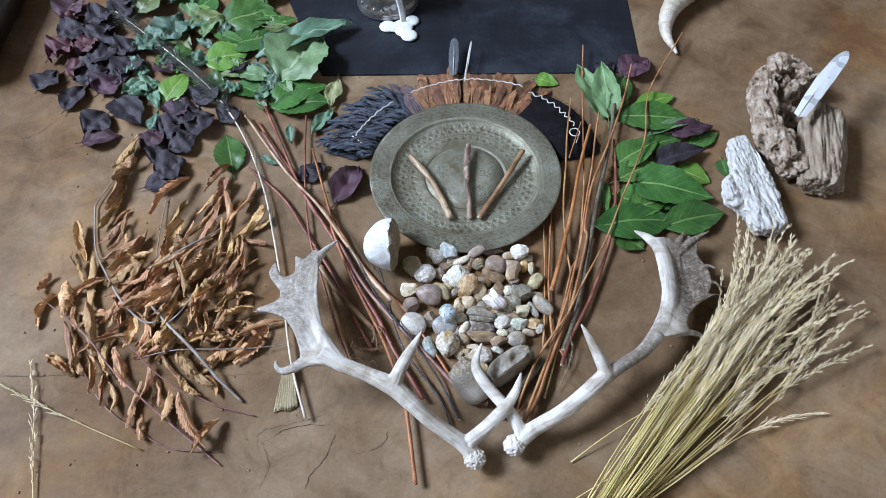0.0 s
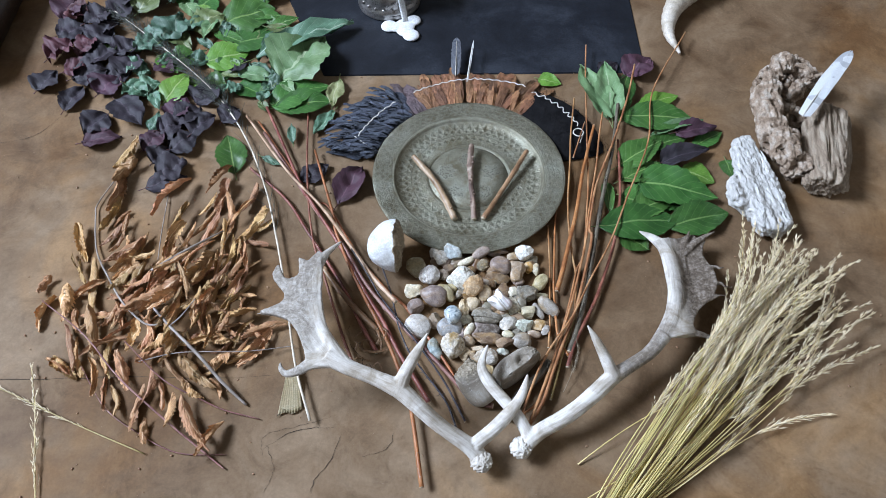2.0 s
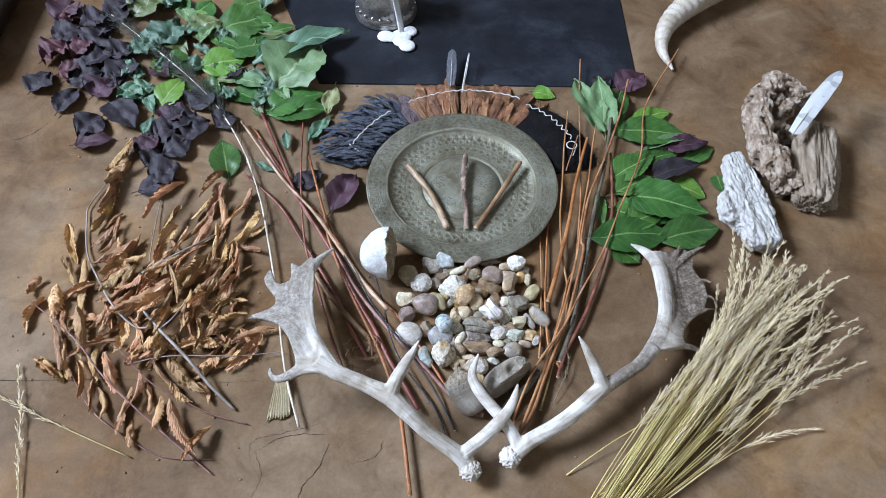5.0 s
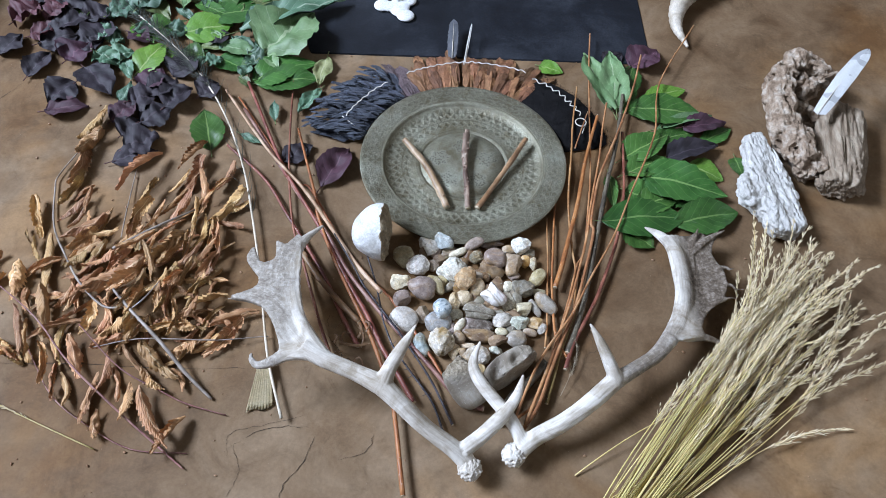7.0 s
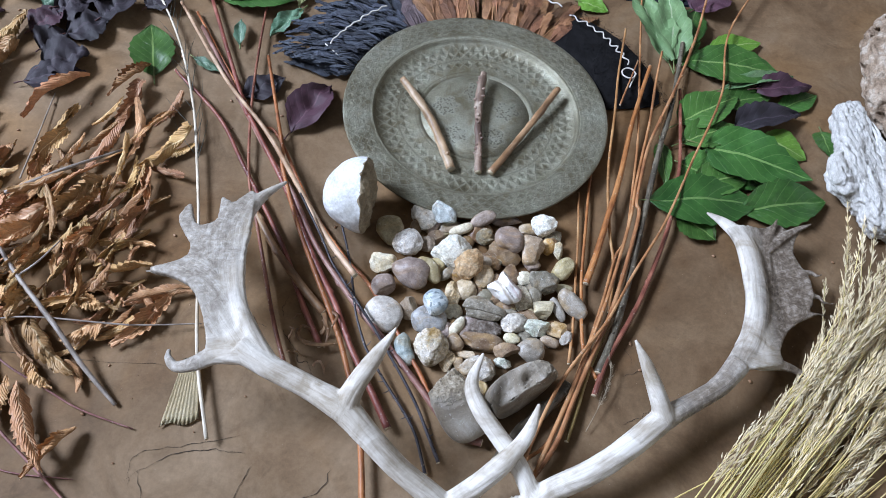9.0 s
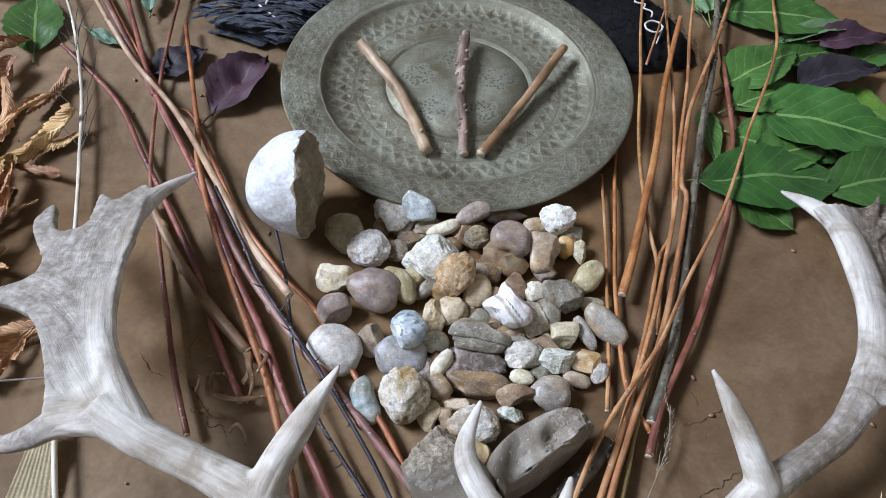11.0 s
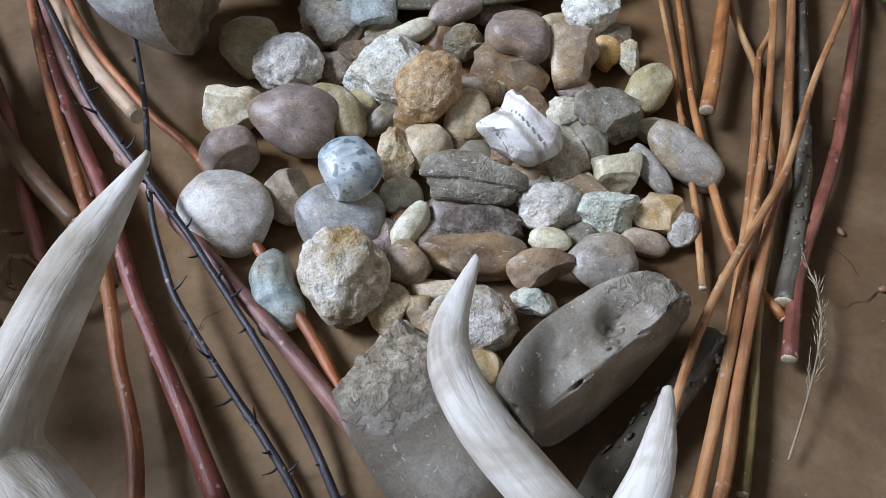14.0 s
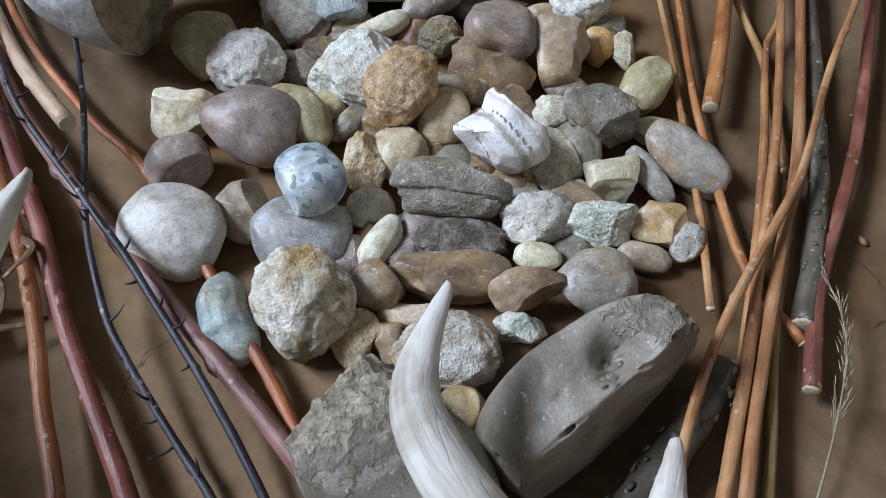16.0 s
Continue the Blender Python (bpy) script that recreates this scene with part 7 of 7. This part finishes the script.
for a, b in zip(rows, rows[1:]):
    for j in range(16):
        bm.faces.new((a[j], a[j + 1], b[j + 1], b[j]))
for i in range(900):
    a, w = rng.uniform(12, 58), rng.random()
    r = 0.19 + 0.125 * w
    c = at_fan(a, r, 0.004 + 0.020 * (math.sin(math.pi * w) ** 0.5) * (math.sin(math.pi * (58 - a) / 46) ** 0.4))
    d = Vector((rng.gauss(0, 1), rng.gauss(0, 1), rng.uniform(0.1, 0.8))).normalized() * rng.uniform(0.006, 0.012)
    s = d.cross(Vector((0, 0, 1))).normalized() * 0.0005
    bm.faces.new((bm.verts.new(c - s), bm.verts.new(c + s), bm.verts.new(c + d)))
part("fur_pad", bm, M["blackfur"], FAN, "black fur pad")
# white thread in a running zigzag
for lo, hi, jag in ((127, 158, 0.0016), (60, 118, 0.0018), (26, 57, 0.0045)):
    pts, a, k = [], hi, 0
    while a > lo:
        r = 0.262 + 0.012 * math.sin(radians(a * 2)) + (jag if k % 2 else -jag) * rng.uniform(0.5, 1.2)
        pts.append((*at_fan(a, r, 0.034 + 0.002 * rng.random() - (0.008 if lo == 26 else 0)), 0.0012))
        a -= rng.uniform(1.4, 2.4)
        k += 1
    bm = bmesh.new()
    sweep(bm, pts, 6, 3)
    part("thread", bm, M["thread"], FAN, "white stitching thread")
bm = bmesh.new()
sweep(bm, [(*(at_fan(24, 0.262, 0.026) + Vector((0.011 * math.cos(t * 0.9), 0.011 * math.sin(t * 0.9), 0))), 0.0013) for t in range(8)] + [(*at_fan(19, 0.255, 0.018), 0.001)], 6, 4)
part("thread_loop", bm, M["thread"], FAN, "loose white thread loop")
bm = bmesh.new()
sweep(bm, [(*at_fan(158, 0.262, 0.03), 0.0011), (*at_fan(160, 0.235, 0.026), 0.0011), (*at_fan(161, 0.212, 0.012), 0.0014)], 6, 4)
part("thread_tail", bm, M["thread"], FAN, "loose white thread tail")
# the upright pair in the middle
for kind, foot, tip, w in (("grey", (0.056, 1.365), (0.060, 1.478), 0.026), ("white", (0.082, 1.345), (0.100, 1.470), 0.006)):
    way = Vector((*tip, 0)) - Vector((*foot, 0))
    bm = vane(way.length, w, 77, 0.02, 0.2)
    ob = part("feather", bm, [PLUME[kind], M["shaft"]], FAN, "single upright feather")
    ob.matrix_local = Matrix.Translation((foot[0] - PLATE[0], foot[1] - PLATE[1], 0.024)) @ Matrix.Rotation(math.atan2(way.y, way.x), 4, "Z") @ Matrix.Rotation(radians(-4), 4, "Y")


# ---- loose feathers ----
def spotted_plume():
    k = Nodes("plume_white_spotted")
    v = k.coords()
    spot = k.math("GREATER_THAN", k.noise(v, 34, 1, 0.3), 0.63)
    comb = k.noise(k.coords((6, 60, 6)), 30, 3)
    colour = k.mix(k.math("MULTIPLY", spot, 0.7), k.ramp(comb, [(0.3, (0.46, 0.48, 0.49)), (0.7, (0.62, 0.64, 0.64))]), (0.28, 0.29, 0.30))
    return k.done(colour, 0.55, comb, 0.35, 0.001)


bm = vane(0.205, 0.036, 5, 0.05, 0.04, 0.22)
way = Vector((0.914 - 0.778, 1.327 - 1.168, 0.118 - 0.088))
m = Matrix.Translation((0.772, 1.166, 0.088)) @ Matrix.Rotation(math.atan2(way.y, way.x), 4, "Z") @ Matrix.Rotation(-math.atan2(way.z, way.to_2d().length), 4, "Y") @ Matrix.Rotation(radians(-14), 4, "X")
tagged(part("white_feather", bm, [spotted_plume(), M["shaft"]], at=m), "white feather with grey spots resting on the driftwood", "feather")

# barbs along the long quill
M["barb"] = surface("dark_plume_strands", ((0.012, 0.014, 0.010), (0.030, 0.036, 0.022), (0.07, 0.075, 0.05)), 40, 500, 0.5, 0.2)
QUILL = [(-0.790, 1.615), (-0.624, 1.462), (-0.495, 1.328), (-0.408, 1.197), (-0.345, 1.054), (-0.306, 0.924)]
line = spline([(x, y, 0.014) for x, y in QUILL], 24)
bm = bmesh.new()
for i in range(2, len(line) - 2):
    s = i / len(line)
    for side in (-1, 1):
        for n in range(3 if s < 0.5 else 1):
            if rng.random() > (0.95 if s < 0.5 else 0.22):
                continue
            c = Vector(line[i])
            way = Vector(line[i - 1] - line[i]).normalized()
            out = (way * rng.uniform(1.0, 2.4) + way.cross(Vector((0, 0, 1))) * side * rng.uniform(0.35, 1.0)).normalized()
            ln = rng.uniform(0.03, 0.085)
            sweep(bm, [(*c, 0.0006), (*(c + out * ln * 0.5 + Vector((0, 0, 0.006))), 0.0005), (*(c + out * ln + way * 0.012 + Vector((rng.uniform(-0.01, 0.01), 0, rng.uniform(-0.008, 0.006)))), 0.0002)], 3, 4)
at = moved_to(bm, line[20])
fringe = tagged(part("plume_fringe", bm, M["barb"], QUILL_STEM, "dark wispy plume strands", at), kind="stuff")
fringe.matrix_parent_inverse = QUILL_STEM.matrix_world.inverted()

# pale pleated piece under the quill's end
M["palevane"] = surface("pale_straw_vane", ((0.46, 0.37, 0.20), (0.60, 0.50, 0.30), (0.70, 0.62, 0.42)), 25, 420, 0.55, 0.3, value=0)
bm = bmesh.new()
rows = []
for i in range(9):
    u = i / 8
    row = []
    for j in range(37):
        w = j / 36
        foot, top = Vector((-0.264 + 0.042 * w, 0.557 + 0.013 * w, 0.003)), Vector((-0.254 + 0.018 * w, 0.640 + 0.006 * w, 0.013))
        row.append(bm.verts.new(foot.lerp(top, u) + Vector((0, 0.003 * math.sin(7 * w) * (1 - u), 0.0007 * abs(math.sin(w * 28))))))
    rows.append(row)
for a, b in zip(rows, rows[1:]):
    for j in range(36):
        bm.faces.new((a[j], a[j + 1], b[j + 1], b[j]))
bmesh.ops.solidify(bm, geom=bm.faces[:], thickness=0.0005)
at = moved_to(bm, (-0.245, 0.60, 0.003))
tagged(part("pleated_vane", bm, M["palevane"], at=at), "pale straw-coloured pleated feather end under the antler", "feather")

# ---- silver pot and its tag ----
M["silver"] = surface("tarnished_silver", ((0.20, 0.18, 0.16), (0.42, 0.40, 0.38), (0.60, 0.58, 0.56)), 26, 240, 0.30, 0.2, value=0)
M["silver"].node_tree.nodes["Principled BSDF"].inputs["Metallic"].default_value = 0.9
bm = bmesh.new()
lathe(bm, [(0, 0.0), (0.070, 0.0), (0.0775, 0.002), (0.0785, 0.006), (0.075, 0.010), (0.0765, 0.014), (0.0775, 0.018), (0.072, 0.024), (0.070, 0.032), (0.072, 0.040), (0.066, 0.060), (0.054, 0.085), (0.046, 0.110), (0.050, 0.135), (0.058, 0.150), (0.0585, 0.153), (0.055, 0.152), (0.046, 0.132), (0.042, 0.11), (0.0, 0.10)], 72)
pot = tagged(part("silver_pot", bm, M["silver"], at=pose(-0.107, 1.655, 0.0032)), "tarnished silver pot with a beaded foot on the slab", "pot")
for i in range(22):
    b = bmesh.new()
    bmesh.ops.create_icosphere(b, subdivisions=2, radius=0.0042)
    ob = part("bead", b, M["silver"], pot)
    a = 2 * math.pi * i / 22
    ob.location = (0.0725 * math.cos(a), 0.0725 * math.sin(a), 0.0285)
M["tag"] = surface("white_plaster", ((0.70, 0.72, 0.72), (0.78, 0.80, 0.80)), 40, 300, 0.6, 0.15, value=0)
bm = bmesh.new()
for x, y, r in ((-0.104, 1.556, 0.021), (-0.090, 1.553, 0.018), (-0.066, 1.556, 0.026), (-0.045, 1.576, 0.019), (-0.050, 1.522, 0.021), (-0.064, 1.540, 0.022)):
    bmesh.ops.create_uvsphere(bm, u_segments=20, v_segments=12, radius=1, matrix=Matrix.Translation((x, y, 0.0075)) @ Matrix.Diagonal((r, r, 0.0062, 1)))
bm = fused(bm, 0.0018, 4)
at = moved_to(bm, (-0.068, 1.548, 0.003))
tag = tagged(part("white_tag", bm, M["tag"], at=at), "white lobed flower-shaped tag leaning at the pot", "tag")
bm = bmesh.new()
sweep(bm, [(-0.064, 1.565, 0.012, 0.007), (-0.070, 1.580, 0.045, 0.008), (-0.078, 1.592, 0.085, 0.008), (-0.085, 1.600, 0.125, 0.008)], 6, 5, 0.15)
ob = part("ribbon", bm, M["tag"], tag, "white ribbon strap")
ob.matrix_parent_inverse = tag.matrix_world.inverted()

# ---- horn ----
M["horn"] = surface("cream_horn", ((0.40, 0.34, 0.25), (0.58, 0.52, 0.43), (0.70, 0.66, 0.58)), 30, 300, 0.5, 0.4, value=0)
bm = bmesh.new()
pts = spline([(0.83, 1.80, 0.050, 0.046), (0.735, 1.72, 0.046, 0.040), (0.652, 1.652, 0.036, 0.031), (0.594, 1.588, 0.026, 0.023), (0.572, 1.515, 0.016, 0.0135), (0.590, 1.450, 0.006, 0.003)], 14)
sweep(bm, [(*p[:3], p[3] * (1 + 0.05 * math.sin(i * 1.9))) for i, p in enumerate(pts)], 20, 2)
for v in bm.verts:
    v.co.z = max(v.co.z, 0.0008)
at = moved_to(bm, (0.65, 1.65, 0))
tagged(part("horn", bm, M["horn"], at=at), "curved ridged cream horn lying on the floor", "horn")

# ---- stray grass and scraps ----
M["dullgrass"] = surface("withered_grass", ((0.22, 0.165, 0.105), (0.33, 0.26, 0.175), (0.42, 0.345, 0.25)), 40, 500, 0.8, 0.2)
for n, (base, tip, head) in enumerate((((-0.480, 0.494, 0.004), (-0.86, 0.665, 0.008), 0.72), ((-0.630, 0.385, 0.004), (-0.706, 0.650, 0.008), 0.85), ((0.233, 0.597, 0.006), (0.274, 0.690, 0.014), 0.75))):
    root = new("grass")
    root.location = base
    tagged(root, "single dry grass stalk with seeds on the floor", "grass", "loose grass stalks")
    ob = grass_stalk(base, tip, head, 400 + n, root, 0.003, 3 if n < 2 else 2, 1.0 if n < 2 else 0.3)
    if n == 2:
        ob.data.materials[0] = ob.data.materials[1] = M["dullgrass"]
for pts in ([(-0.128, 0.697, 0.006, 0.0022), (-0.124, 0.682, 0.010, 0.0030), (-0.104, 0.674, 0.014, 0.0034), (-0.082, 0.677, 0.012, 0.0024), (-0.070, 0.684, 0.008, 0.001)],
            [(-0.098, 0.720, 0.012, 0.0052), (-0.093, 0.704, 0.020, 0.0036), (-0.088, 0.690, 0.014, 0.0022), (-0.091, 0.672, 0.010, 0.0012)],
            [(-0.092, 0.722, 0.016, 0.003), (-0.080, 0.712, 0.020, 0.0024), (-0.084, 0.694, 0.024, 0.0014)]):
    bm = bmesh.new()
    bm.loops.layers.uv.new("uv")
    sweep(bm, [(x, y, z, r * 0.8) for x, y, z, r in pts], 7, 6, 0.12, 0.9)
    at = moved_to(bm, pts[0][:3])
    tagged(part("bark_strip", bm, BARK["brown"], at=at), "curled strip of torn brown bark", "bark", "torn bark strips")

rng = random.Random(17)
for i in range(9):
    x, y, a, ln = rng.gauss(-0.112, 0.014), rng.gauss(0.690, 0.022), rng.uniform(0, 6.28), rng.uniform(0.010, 0.022)
    curl = rng.uniform(0.8, 2.2) * rng.choice((-1, 1))
    bm = bmesh.new()
    bm.loops.layers.uv.new("uv")
    sweep(bm, [(x + ln * k / 4 * math.cos(a + curl * k / 4), y + ln * k / 4 * math.sin(a + curl * k / 4), 0.006 + 0.012 * math.sin(0.8 * k) ** 2, 0.0026 * (1 - 0.18 * k)) for k in range(5)], 6, 5, 0.2, 0.8)
    at = moved_to(bm, (x, y, 0.006))
    tagged(part("bark_strip", bm, BARK["palebark" if i % 3 == 0 else "brown"], at=at), "curled shred of torn brown bark beside a split stick", "bark", "torn bark strips")

# ---- cracks in the floor ----
M["crack"] = surface("crack_in_floor", ((0.030, 0.021, 0.014), (0.055, 0.038, 0.025)), 60, 500, 0.95, 0.1, value=0)


def crack(points, width=0.0009):
    rng = random.Random(int(points[0][0] * 4000) + len(points))
    path = spline([(x, y) for x, y in points], 9)
    bm = bmesh.new()
    last = None
    for i, (x, y) in enumerate(path):
        d = path[min(i + 1, len(path) - 1)] - path[max(i - 1, 0)]
        n = np.array((-d[1], d[0])) / (np.linalg.norm(d) + 1e-9)
        w = 0.6 * width * rng.uniform(0.2, 1.0) * (0.15 + math.sin(math.pi * i / (len(path) - 1)) ** 0.5)
        c = np.array((x, y)) + n * (rng.uniform(-0.0005, 0.0005) + 0.003 * noise.noise(Vector((x * 130, y * 130, 3))))
        pair = [bm.verts.new((*(c + n * w), 0.0004)), bm.verts.new((*(c - n * w), 0.0004))]
        if last:
            bm.faces.new((last[0], last[1], pair[1], pair[0]))
        last = pair
    ob = part("crack", bm, M["crack"], floor)
    ob.matrix_parent_inverse = floor.matrix_world.inverted()


crack([(-0.152, 0.524), (-0.167, 0.481), (-0.188, 0.451), (-0.196, 0.427)], 0.0012)
crack([(-0.062, 0.529), (-0.074, 0.499), (-0.114, 0.487)])
crack([(-0.288, 0.496), (-0.242, 0.528), (-0.204, 0.538), (-0.162, 0.537)])
crack([(-0.277, 0.509), (-0.260, 0.466), (-0.272, 0.428)])
crack([(-0.860, 0.631), (-0.645, 0.634), (-0.502, 0.635), (-0.419, 0.631), (-0.277, 0.634)], 0.0010)
crack([(-0.148, 0.697), (-0.137, 0.683), (-0.126, 0.669), (-0.119, 0.655), (-0.109, 0.655), (-0.100, 0.639)], 0.0010)
crack([(-0.146, 0.743), (-0.152, 0.726), (-0.148, 0.713)], 0.0006)
crack([(-0.195, 0.721), (-0.180, 0.703), (-0.165, 0.695)], 0.0007)
crack([(0.279, 0.612), (0.298, 0.620), (0.311, 0.631), (0.324, 0.638)], 0.0007)
crack([(0.285, 0.674), (0.308, 0.686), (0.321, 0.692)], 0.0006)
crack([(0.289, 0.715), (0.294, 0.704), (0.297, 0.693)], 0.0005)
crack([(-0.282, 0.490), (-0.282, 0.525), (-0.229, 0.540), (-0.171, 0.557)], 0.0007)
crack([(-0.835, 1.273), (-0.882, 1.213), (-0.975, 1.189)], 0.0008)
crack([(-0.019, 0.677), (-0.031, 0.664), (-0.033, 0.646)], 0.0005)

# crumbs of leaf and earth
bm = bmesh.new()
rng = random.Random(33)
for i in range(240):
    x, y = (rng.gauss(-0.5, 0.18), rng.gauss(0.75, 0.2)) if rng.random() < 0.5 else (rng.uniform(-0.9, 0.9), rng.uniform(0.4, 1.5))
    r = rng.uniform(0.0006, 0.0022)
    bmesh.ops.create_icosphere(bm, subdivisions=1, radius=r, matrix=Matrix.Translation((x, y, r * 0.5)) @ Matrix.Rotation(rng.random() * 3, 4, "Z") @ Matrix.Diagonal((1.6, 1, 0.5, 1)))
tagged(part("crumbs", bm, BARK["brown"]), "scattered crumbs of leaf and earth on the floor", "debris", kind="stuff")
